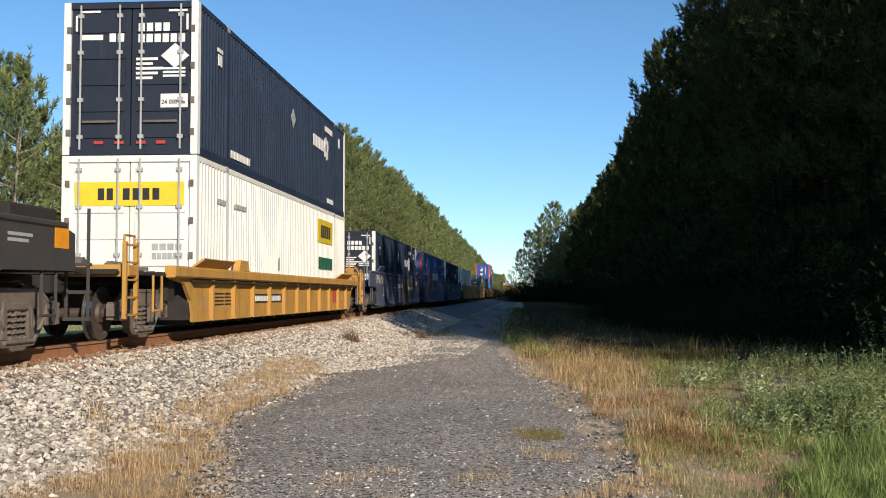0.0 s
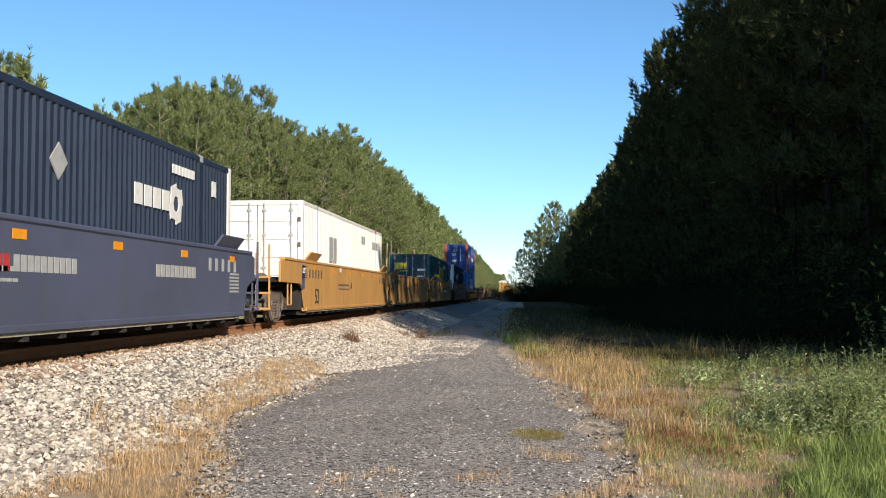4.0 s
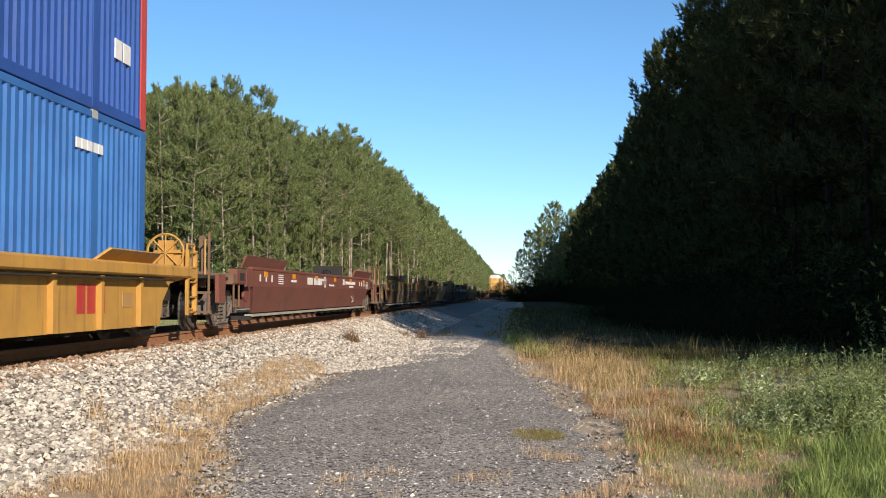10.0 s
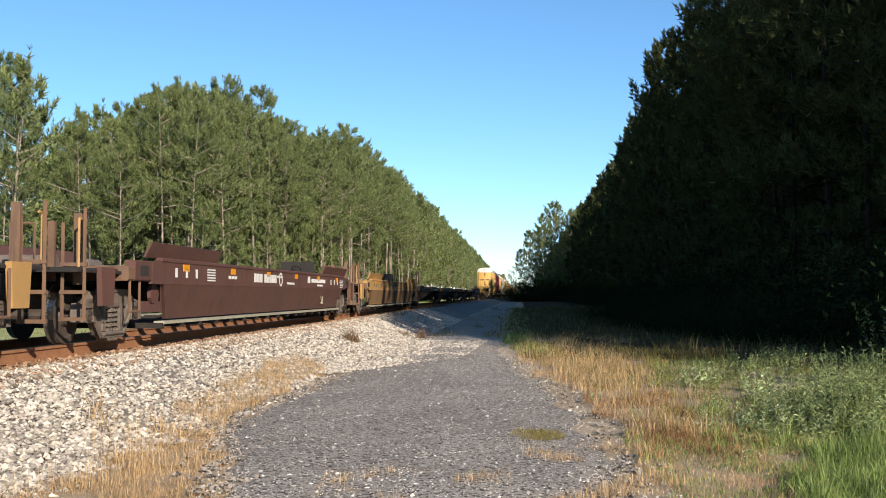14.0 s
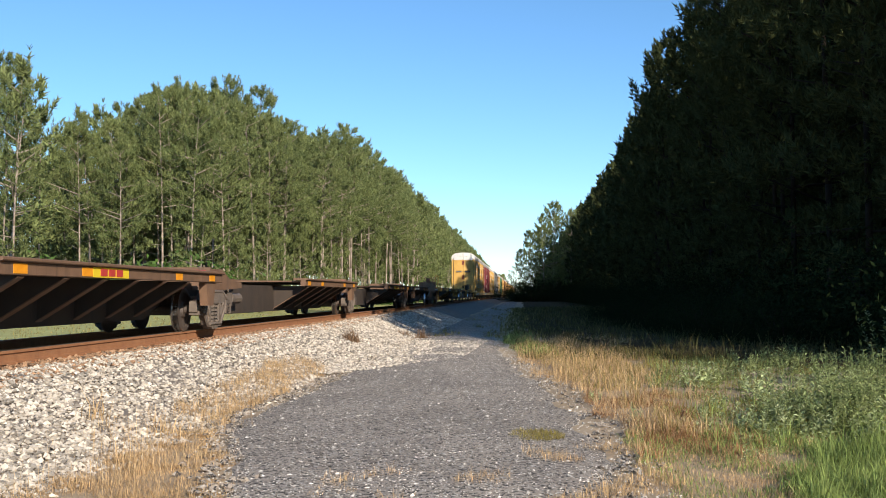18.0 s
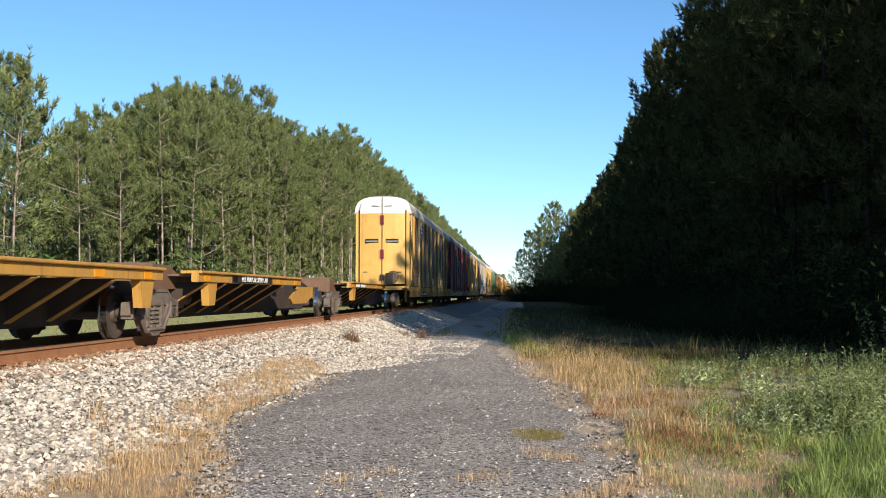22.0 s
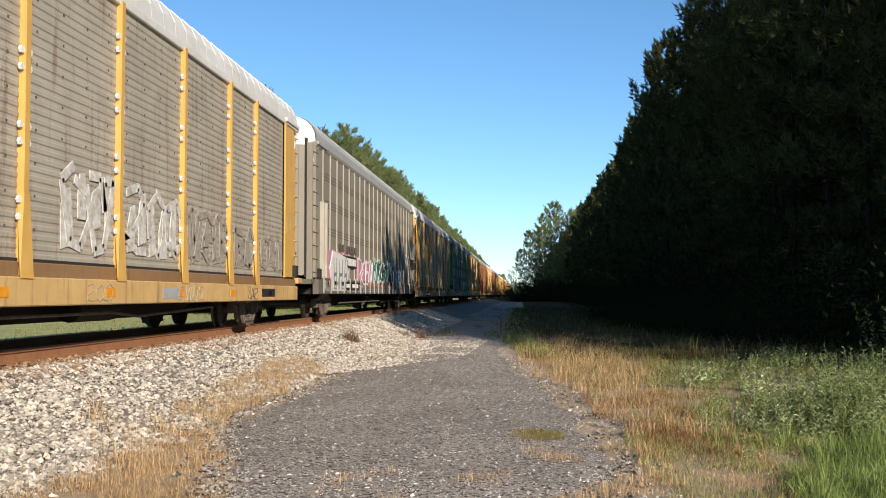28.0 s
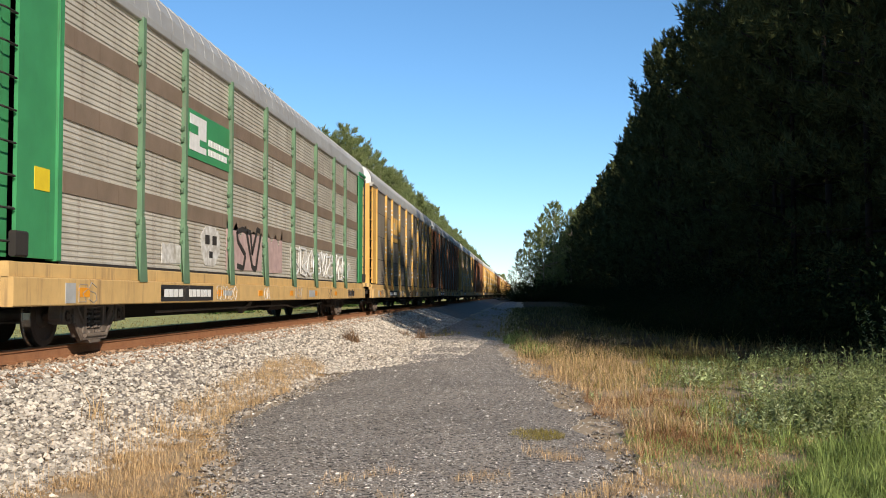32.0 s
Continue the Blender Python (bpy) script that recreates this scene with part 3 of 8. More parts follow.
def meadow():
    right = lambda x, y: x > road_edges(y)[1] + 0.15 + 0.45 * noise.noise((y * 0.8, 2, 2))
    edge = lambda y: road_edges(y)[1]
    dry_zone = lambda x, y: right(x, y) and x < edge(y) + np.interp(y, [7, 10, 14, 20, 34], [0.5, 0.9, 1.3, 2.2, 3.4]) * (1 + 0.7 * noise.noise((x * 0.9, y * 0.5, 5)))
    lush = lambda x, y: x > np.interp(y, [6.8, 8, 9.5, 11, 12.5], [1.7, 2.1, 2.55, 3.2, 4.4]) + 0.5 * noise.noise((x * 0.9, y * 0.9, 8))
    p = scatter(26000, -0.2, 6.5, 11, 34, 1.25, dry_zone, 0.7)
    blades("dry_grass", p, rng.uniform(0.10, 0.42, len(p)), rng.uniform(0.003, 0.007, len(p)), GRASS_DRY, 1.9, label="tan dry grass along the road's edge")
    p = scatter(9000, 0.4, 4.0, 9.5, 16, 1, lambda x, y: right(x, y) and x < edge(y) + 1.4 + 0.8 * noise.noise((x, y, 47)), 0.9)
    blades("russet_grass", p, rng.uniform(0.06, 0.24, len(p)), rng.uniform(0.003, 0.007, len(p)), GRASS_RUSSET, 1.4, label="low russet grass at the edge of the asphalt")
    p = scatter(24000, -0.6, 9, 11, 34, 1.3, lambda x, y: right(x, y) and x > edge(y) + 0.5 and x < 3.6 + 0.12 * y + 1.2 * noise.noise((x * 0.6, y * 0.6, 31)), 0.8)
    blades("yellowing_grass", p, rng.uniform(0.08, 0.34, len(p)), rng.uniform(0.005, 0.011, len(p)), GRASS_MID, 1.2, label="yellow-green grass on the verge")
    p = scatter(42000, 1.5, 7, 6.8, 12.5, 1.1, lush, 0.55)
    blades("green_grass", p, rng.uniform(0.10, 0.36, len(p)), rng.uniform(0.005, 0.010, len(p)), GRASS_GREEN, 1.5, label="lush green grass on the verge")
    p = scatter(20000, 1.2, 9, 10.2, 24, 1.5, lambda x, y: x > edge(y) + np.interp(y, [10, 14, 24], [0.9, 1.2, 3.2]) + 0.8 * noise.noise((x * 0.7, y * 0.7, 9)), 0.8)
    blades("verge_grass", p, rng.uniform(0.08, 0.36, len(p)), rng.uniform(0.004, 0.010, len(p)), GRASS_GREEN, 1.5, label="mixed green grass between the weeds")
    p = scatter(17000, 0.4, 3.4, 7.0, 11.6, 1, lambda x, y: right(x, y) and not lush(x, y), 0.0)
    p[:, 2] = 0.0
    blades("straw", p, rng.uniform(0.02, 0.10, len(p)), rng.uniform(0.002, 0.006, len(p)), GRASS_DRY, 2.2, label="short trodden straw on bare soil")
    p = scatter(15000, 0.9, 4.2, 7.0, 12.2, 1, lambda x, y: right(x, y) and noise.noise((x * 1.4, y * 1.4, 43)) > -0.25, 0.0)
    p[:, 2] = 0.0
    blades("low_grass", p, rng.uniform(0.03, 0.15, len(p)), rng.uniform(0.003, 0.008, len(p)), GRASS_GREEN, 1.6, label="low green grass on the verge")
    p = scatter(2600, -1.0, 1.1, 25, 37, 1, lambda x, y: right(x, y) and x < edge(y) + 1.1, 0.9)
    blades("roadside_grass", p, rng.uniform(0.15, 0.42, len(p)), rng.uniform(0.008, 0.018, len(p)), GRASS_GREEN, 1.2, label="bright green grass tuft by the road")
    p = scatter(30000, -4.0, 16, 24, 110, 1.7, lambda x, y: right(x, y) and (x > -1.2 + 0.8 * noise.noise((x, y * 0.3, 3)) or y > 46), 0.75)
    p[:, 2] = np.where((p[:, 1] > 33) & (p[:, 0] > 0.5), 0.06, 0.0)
    blades("shaded_grass", p, rng.uniform(0.12, 0.5, len(p)) * np.interp(p[:, 0], [-2, 3, 9], [0.5, 0.9, 1.5]), rng.uniform(0.012, 0.03, len(p)) * np.interp(p[:, 1], [24, 90], [1, 2.4]), GRASS_SHADE, 1.2, label="rough grass with the wood's shade in its colour")
    p = scatter(9000, -3.2, 3.0, 36, 110, 1.5, lambda x, y: x > -1.6 + 1.0 * noise.noise((x * 0.5, y * 0.2, 3)) or noise.noise((x * 0.8, y * 0.25, 61)) > 0.15, 0.8)
    blades("track_grass", p, rng.uniform(0.08, 0.3, len(p)), rng.uniform(0.015, 0.03, len(p)) * np.interp(p[:, 1], [36, 110], [1, 2]), GRASS_MID, 1.2, label="yellow-green grass over the shaded service road")
    left = lambda x, y: x < road_edges(y)[0] + 0.1 + 0.55 * noise.noise((y * 1.9, x * 0.8, 23)) + 0.2 * noise.noise((y * 6, x * 3, 24))
    p = scatter(52000, -5.0, -1.9, 6.6, 11.3, 1, lambda x, y: left(x, y) and x > -6.3 + (y - 7) * 0.42 - 0.4 * noise.noise((x, y, 0)), 0.25)
    blades("dry_grass", p, rng.uniform(0.02, 0.13, len(p)), rng.uniform(0.002, 0.0045, len(p)), GRASS_DRY, 2.2, label="tan dry grass at the foot of the ballast")
    p = scatter(11000, -4.9, -3.3, 11.8, 20.5, 1, lambda x, y: abs(x + 3.92 + (y - 13) * 0.04) < 0.36 + 0.2 * noise.noise((x * 1.5, y * 0.9, 3)), 0.2)
    p[:, 2] = np.array([max(0.0, bed_height(a)) - 0.03 for a in p[:, 0].tolist()])
    blades("dry_grass", p, rng.uniform(0.06, 0.36, len(p)), rng.uniform(0.002, 0.005, len(p)), GRASS_DRY, 1.5, label="tan dry grass strip between ballast and road")
    p = scatter(900, -5.0, -2.2, 7.2, 12, 1, lambda x, y: left(x, y) and x > -6.0 + (y - 7) * 0.42, 0.9)
    blades("dry_stalks", p, rng.uniform(0.2, 0.55, len(p)), rng.uniform(0.002, 0.004, len(p)), GRASS_DRY, 0.7, label="tall thin dry stalks at the foot of the ballast")
    p = scatter(3200, -1.6, 1.3, 7.2, 10.2, 1, lambda x, y: noise.noise((x * 1.6, y * 1.6, 21)) > 0.16 and (y < 8.6 or x > 0), 0.2)
    p[:, 2] = 0.02
    blades("dry_grass", p, rng.uniform(0.04, 0.17, len(p)), rng.uniform(0.002, 0.005, len(p)), GRASS_DRY, 1.4, label="sparse dry grass growing through the asphalt")
    p = scatter(1300, -0.15, 0.45, 10.5, 11.4, 1, lambda x, y: ((x - 0.12) / 0.3) ** 2 + ((y - 10.95) / 0.45) ** 2 < 1 + 0.5 * noise.noise((x * 6, y * 6, 1)), 0.0)
    p[:, 2] = 0.03
    blades("yellow_tuft", p, rng.uniform(0.03, 0.09, len(p)), rng.uniform(0.004, 0.009, len(p)), GRASS_MID, 1.6, label="low yellow weed patch on the asphalt")
    # grass behind the track
    p = scatter(14000, -22, -10.6, 14, 110, 1.4, None, 0.5)
    p[:, 2] = 0.03
    blades("meadow_grass", p, rng.uniform(0.06, 0.2, len(p)), rng.uniform(0.02, 0.05, len(p)), GRASS_MID, label="short pale yellow-green grass behind the track")
    for x, y, z, h, n in ((-4.55, 27.4, 0.3, 0.45, 260), (-4.1, 35.6, 0.1, 0.6, 160), (-3.4, 35.3, 0.03, 0.65, 160), (-4.35, 10.6, 0.12, 0.62, 70), (-3.9, 10.9, 0.05, 0.4, 90)):
        p = np.stack([rng.normal(x, 0.12, n), rng.normal(y, 0.15, n), np.full(n, z - 0.08)], 1)
        blades("grass_tussock", p, rng.uniform(0.4, 1, n) * h, rng.uniform(0.005, 0.014, n), GRASS_BROWN if y > 20 else GRASS_DRY, label="brown dry grass tussock on the stones")


meadow()


def leaf_cloud(centres, size, n_each, length, width, droop=0.0):
    """Many small pointed leaves round the given centres."""
    n = len(centres) * n_each
    c = np.repeat(centres, n_each, 0) + rng.normal(0, 1, (n, 3)) * np.array([size, size, size * 0.75])
    d = rng.normal(0, 1, (n, 3))
    d[:, 2] -= droop
    d /= np.linalg.norm(d, axis=1)[:, None]
    s = np.cross(d, rng.normal(0, 1, (n, 3)))
    s /= np.linalg.norm(s, axis=1)[:, None]
    L_ = (rng.uniform(0.6, 1.2, n) * length)[:, None]
    W_ = (rng.uniform(0.6, 1.2, n) * width)[:, None]
    v = np.stack([c, c + d * L_ * 0.5 + s * W_ / 2, c + d * L_, c + d * L_ * 0.5 - s * W_ / 2], 1).reshape(-1, 3)
    f = (np.arange(n) * 4)[:, None] + np.array([[0, 1, 2, 3]])
    return v, f


def tufts(centres, dirs, n_each, length, width):
    """Bottle-brush tufts: narrow needles standing out round a short twig, leaning towards its tip."""
    n = len(centres) * n_each
    axis = np.repeat(dirs, n_each, 0)
    w = rng.normal(0, 1, (n, 3))
    out = w - axis * np.sum(w * axis, 1)[:, None]
    out /= np.linalg.norm(out, axis=1)[:, None]
    along = rng.random(n)[:, None]
    c = np.repeat(centres, n_each, 0) + axis * (along - 0.4) * length * 1.25
    d = out * (0.95 - 0.55 * along) + axis * (0.45 + 0.5 * along)
    d /= np.linalg.norm(d, axis=1)[:, None]
    s = np.cross(d, rng.normal(0, 1, (n, 3)))
    s /= np.linalg.norm(s, axis=1)[:, None]
    L_ = (rng.uniform(0.45, 0.8, n) * length)[:, None]
    W_ = (rng.uniform(0.7, 1.3, n) * width)[:, None]
    v = np.stack([c - s * W_ / 2, c + s * W_ / 2, c + d * L_], 1).reshape(-1, 3)
    f = (np.arange(n) * 3)[:, None] + np.array([[0, 1, 2]])
    return v, f


def pine_meshes(height, bare, radius, limbs, per_limb, each, nl, nw, material, lean=0.0, bark="bark"):
    """Meshes of one pine: trunk with limbs, and crown."""
    s = Shape()
    bend = rng.normal(0, 0.25, 2)

    def axis(z):
        u = z / height
        return np.array([bend[0] * u * u * 2 + lean * z, bend[1] * u * u * 2, z])
    r0 = 0.0062 * height
    zs = np.linspace(-0.3, height * 0.97, 9)
    for a, b in zip(zs, zs[1:]):
        s.tube(axis(a), axis(b), r0 * (1 - 0.9 * max(a, 0) / height), r0 * (1 - 0.9 * b / height), 7)
    cs, ds = [], []
    for k in range(limbs):
        u = (k + rng.random()) / limbs
        z = height * (bare + (0.985 - bare) * u)
        az = k * 2.4 + rng.normal(0, 0.5)
        shape = (min(1, (u + 0.12) * 2.4)) * (1 - u) ** 0.52 * 1.2
        ln = radius * max(0.16, shape) * rng.uniform(0.6, 1.2)
        up = 0.1 + 0.75 * u + rng.normal(0, 0.12)
        o = axis(z)
        d = np.array([math.cos(az), math.sin(az), up])
        d /= np.linalg.norm(d)
        tip = o + d * ln
        if ln > 0.8 and k % 2 == 0:
            s.tube(o, tip - d * ln * 0.2, 0.016 + 0.012 * ln, 0.012, 4)
        # flat fans of shoots towards the limb's end, turned up at their tips
        side = np.array([-d[1], d[0], 0.0])
        for q in range(per_limb):
            w = 0.42 + 0.62 * math.sqrt((q + rng.random()) / per_limb)
            fan = rng.normal(0, 0.27) * ln * (1.25 - 0.55 * w)
            c = o + d * ln * w + side * fan + np.array([0, 0, abs(rng.normal(0, 0.10)) * ln - 0.06 * ln + rng.normal(0, 0.07)])
            cs.append(c)
            dd = d * 0.55 + side * (0.5 * fan / (ln + 0.1)) + rng.normal(0, 0.22, 3) + np.array([0, 0, 0.75])
            ds.append(dd / np.linalg.norm(dd))
    # the leader and its candles
    for q in range(5):
        cs.append(axis(height * (0.94 + 0.018 * q)) + rng.normal(0, 0.12, 3))
        ds.append(np.array([0, 0, 1.0]))
    # dead lower limbs
    for k in range(5):
        z = height * rng.uniform(bare * 0.45, bare)
        az = rng.uniform(0, 6.28)
        o = axis(z)
        s.tube(o, o + np.array([math.cos(az), math.sin(az), rng.uniform(-0.1, 0.4)]) * rng.uniform(0.5, 1.6), 0.018, 0.006, 4)
    v, f = tufts(np.array(cs), np.array(ds), each, nl, nw)
    tm = s.mesh("trunk", True)
    tm.materials.append(M[bark])
    return tm, numpy_mesh("crown", v, f, material)


PINES = {
    "edge": [pine_meshes(h, b, r, 46, 17, 21, 0.46, 0.046, NEEDLE) for h, b, r in ((20, 0.44, 4.3), (19, 0.36, 4.4), (20.5, 0.50, 4.0), (18, 0.30, 4.2), (20, 0.40, 4.6), (17.5, 0.36, 3.8))],
    "dark": [pine_meshes(h, b, r, 58, 10, 13, 0.60, 0.11, NEEDLE_SHADED, bark="bark_shaded") for h, b, r in ((20, 0.05, 4.3), (19, 0.03, 4.5), (21, 0.06, 4.1), (18.5, 0.02, 4.4))],
    "dark_near": [pine_meshes(h, b, r, 56, 15, 24, 0.48, 0.055, NEEDLE_SHADED, bark="bark_shaded") for h, b, r in ((20, 0.05, 4.0), (19.5, 0.03, 4.2), (21, 0.06, 3.9))],
    "thin": [pine_meshes(h, b, r, 44, 12, 20, 0.46, 0.045, NEEDLE) for h, b, r in ((20, 0.30, 3.5), (16, 0.22, 2.6))],
    "bend": [pine_meshes(h, b, r, 44, 11, 13, 0.75, 0.12, NEEDLE) for h, b, r in ((20, 0.12, 4.4), (19, 0.08, 4.8))],
    "young": [pine_meshes(h, b, r, 32, 10, 20, 0.44, 0.05, NEEDLE) for h, b, r in ((9, 0.06, 2.6), (7, 0.04, 2.3), (11, 0.1, 2.8))],
    "far": [pine_meshes(h, b, r, 34, 9, 10, 0.8, 0.16, NEEDLE) for h, b, r in ((20, 0.2, 4.6), (20.5, 0.26, 4.4), (19, 0.18, 4.8))],
    "dark_far": [pine_meshes(h, b, r, 36, 6, 9, 1.0, 0.30, NEEDLE_SHADED, bark="bark_shaded") for h, b, r in ((20, 0.06, 4.3), (19, 0.05, 4.3))],
}


def pine(kind, x, y, scale, label, group, pick=None):
    tm, cm = PINES[kind][int(rng.integers(len(PINES[kind]))) if pick is None else pick]
    t = thing("pine_tree", label, "tree", group, at=pose(x, y, -0.05, 0, 0, rng.uniform(0, 360)) @ Matrix.Scale(scale, 4))
    part("trunk", tm, None, t)
    part("crown", cm, None, t)
    return t


def mesh_arrays(me):
    v = np.empty(len(me.vertices) * 3)
    me.vertices.foreach_get("co", v)
    n = np.empty(len(me.polygons), int)
    me.polygons.foreach_get("loop_total", n)
    li = np.empty(len(me.loops), int)
    me.loops.foreach_get("vertex_index", li)
    return v.reshape(-1, 3), n, li


def joined_wood(kind, spots, label):
    """Far trees that nobody could count, joined: all trunks in one mesh, all crowns in another."""
    wood = thing("far_wood", label, "wood", kind="stuff")
    for which, name in ((0, "trunks"), (1, "crowns")):
        verts, faces, base = [], [], 0
        cache = [mesh_arrays(m[which]) for m in PINES[kind]]
        for i, (x, y, k) in enumerate(spots):
            v, n, li = cache[i % len(cache)]
            a = i * 2.399
            c, s_ = math.cos(a) * k, math.sin(a) * k
            w = np.stack([v[:, 0] * c - v[:, 1] * s_ + x, v[:, 0] * s_ + v[:, 1] * c + y, v[:, 2] * k - 0.05], 1)
            verts.append(w)
            idx = (li + base).tolist()
            o = 0
            for q in n.tolist():
                faces.append(idx[o:o + q])
                o += q
            base += len(v)
        part(name, numpy_mesh(name, np.concatenate(verts), faces, PINES[kind][0][which].materials[0]), None, wood)


def canopy(x, y):
    """Height of the tree tops over a place in the wood behind the track: a crest, falling off into the open corner."""
    d = 0.997 * y - 0.0763 * x
    b = (0.997 * x + 0.0763 * y) / d
    rise = np.interp(b, (-0.44, -0.41, -0.385, -0.37, -0.35, -0.326, -0.311, -0.29, -0.266, -0.232, -0.195, -0.17, -0.152, -0.10, -0.05, 0.0, 0.05),
                     (0.219, 0.234, 0.205, 0.165, 0.19, 0.188, 0.172, 0.192, 0.202, 0.208, 0.206, 0.183, 0.172, 0.160, 0.122, 0.076, 0.02))
    return 1.5 + rise * d


def wood_left():
    lab, grp = "tall slender pine with sunlit green crown", "pines of the wood behind the track"
    far = []
    y = 78.0
    while y < 270:
        edge = np.interp(y, [78, 90, 120, 160, 210, 270], [-24.5, -22.5, -20.5, -18.8, -18, -18])
        for row in range(5):
            x = edge - row * 4.2 - rng.uniform(0, 3.0)
            yy = y + rng.uniform(-1.8, 1.8)
            k = canopy(x, yy) / 20.3 * (rng.uniform(0.84, 1.0) if rng.random() < 0.7 else rng.uniform(0.98, 1.04))
            if y < 170 and row < 2 or y < 118 and row < 3:
                if k > 0.55:
                    pine("edge", x, yy, k, lab, grp)
            elif row < 4:
                far.append((x, yy, min(k * 0.96, 1.2)))
        y += 3.9
    for y in np.arange(79, 172, 6.2):
        x = np.interp(y, [78, 90, 120, 160, 210], [-25, -23, -21, -19.3, -18.5]) - rng.uniform(-0.5, 4.5)
        pine("young", x, y + rng.uniform(-1.5, 1.5), rng.uniform(0.6, 1.05), "bushy young pine under the taller trees", "young pines at the wood's edge")
    # the open corner of the wood
    for x, yy in ((-38.5, 76), (-40.8, 79), (-34.3, 80.5), (-31.9, 80), (-36.3, 92), (-30.4, 85), (-28.6, 81), (-43, 84), (-46, 90), (-29, 88), (-36, 97), (-41, 100), (-32, 100), (-46, 104), (-50, 98), (-38, 108), (-44, 115), (-52, 112)):
        k = canopy(x, yy) * rng.uniform(0.9, 1.0)
        pine("thin" if yy < 90 else "edge", x, yy, k / (16 if k < 16.5 else 20), lab, grp, None if yy >= 90 else 1 if k < 16.5 else 0)
    for k in range(60):
        x, y = -42 - rng.uniform(0, 30), 110 + rng.uniform(0, 150)
        far.append((x, y, min(1.0, canopy(x, y) / 21)))
    y = 272
    while y < 1000:
        for row in range(2):
            x = -17 - row * 6 - rng.uniform(0, 3.5)
            far.append((x, y + rng.uniform(-2, 2), max(0.6, canopy(x, y) / 21.5) * rng.uniform(0.9, 1.03)))
        y += 6.0 if y < 500 else 9.0
    for k in range(14):
        far.append((-15 + k * 2.4, 1080 + rng.uniform(-20, 20), rng.uniform(0.5, 0.8)))
    joined_wood("far", far, "distant sunlit pine wood along the line")
    joined_wood("young", [(-62 + k * 0.62 + rng.uniform(-1, 1), 92 + rng.uniform(0, 22), rng.uniform(0.8, 1.35)) for k in range(64)], "thicket of young pines inside the wood")


def wood_right():
    lab, grp = "dense pine with the wood's shade in its colour", "pines of the wood beside the road"
    far = []
    y = 17.0
    while y < 250:
        for row in range(5):
            x = 11.55 + row * 3.7 + rng.uniform(0, 1.2)
            yy = y + rng.uniform(-1.6, 1.6)
            if yy < 17 + (0 if row == 0 else 2):
                continue
            k = rng.uniform(0.95, 1.12) * np.interp(yy, [17, 30, 33, 60, 85, 110, 250], [0.87, 0.87, 1.13, 1.12, 1.02, 0.88, 0.88])
            if yy < 90 and row < 4:
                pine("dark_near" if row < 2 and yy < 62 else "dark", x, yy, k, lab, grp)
            elif row < 3:
                far.append((x, yy, k))
        y += 4.0
    # unseen pines out of view, added to keep sun off the bushes
    for yy in (4, 9, 14):
        for x in (17.5, 21.5, 26):
            pine("dark", x + rng.uniform(-0.8, 0.8), yy + rng.uniform(-1, 1), 1.05, lab, grp)
    y = 252
    while y < 1000:
        for row in range(2):
            far.append((12.5 + row * 6 + rng.uniform(0, 3), y, rng.uniform(0.9, 1.08)))
        y += 6.0 if y < 500 else 9.0
    joined_wood("dark_far", far, "distant pine wood along the road, shade put into its colour")
    for x, yy, k in ((6.3, 214, 1.06), (4.2, 208, 0.86), (1.6, 214, 0.72), (-0.4, 222, 0.55), (9.5, 206, 0.9), (7.5, 228, 0.95), (3.0, 232, 0.8), (5.2, 240, 0.9), (10.5, 220, 0.9)):
        pine("bend", x, yy, k, "sunlit pine standing out from the wood", "pines near the road's bend")


wood_left()
wood_right()


def bush_mesh(size, n, each, ll, lw, material, tall=0.32):
    c = rng.normal(0, 1, (n, 3)) * np.array([0.55, 0.55, tall]) * size
    c[:, 2] = np.abs(c[:, 2]) + 0.12 * size
    v, f = leaf_cloud(c, 0.16 * size, each, ll, lw)
    me = numpy_mesh("leaves", v, f, material)
    s = Shape()
    for k in range(7):
        a = rng.uniform(0, 6.28)
        s.tube((0, 0, -0.05), (math.cos(a) * size * 0.5, math.sin(a) * size * 0.5, size * rng.uniform(0.4, 0.9)), 0.012 * size, 0.005 * size, 4)
    st = s.mesh("stems")
    st.materials.append(M["bark_shaded" if material is LEAF_SHADED else "bark"])
    return st, me


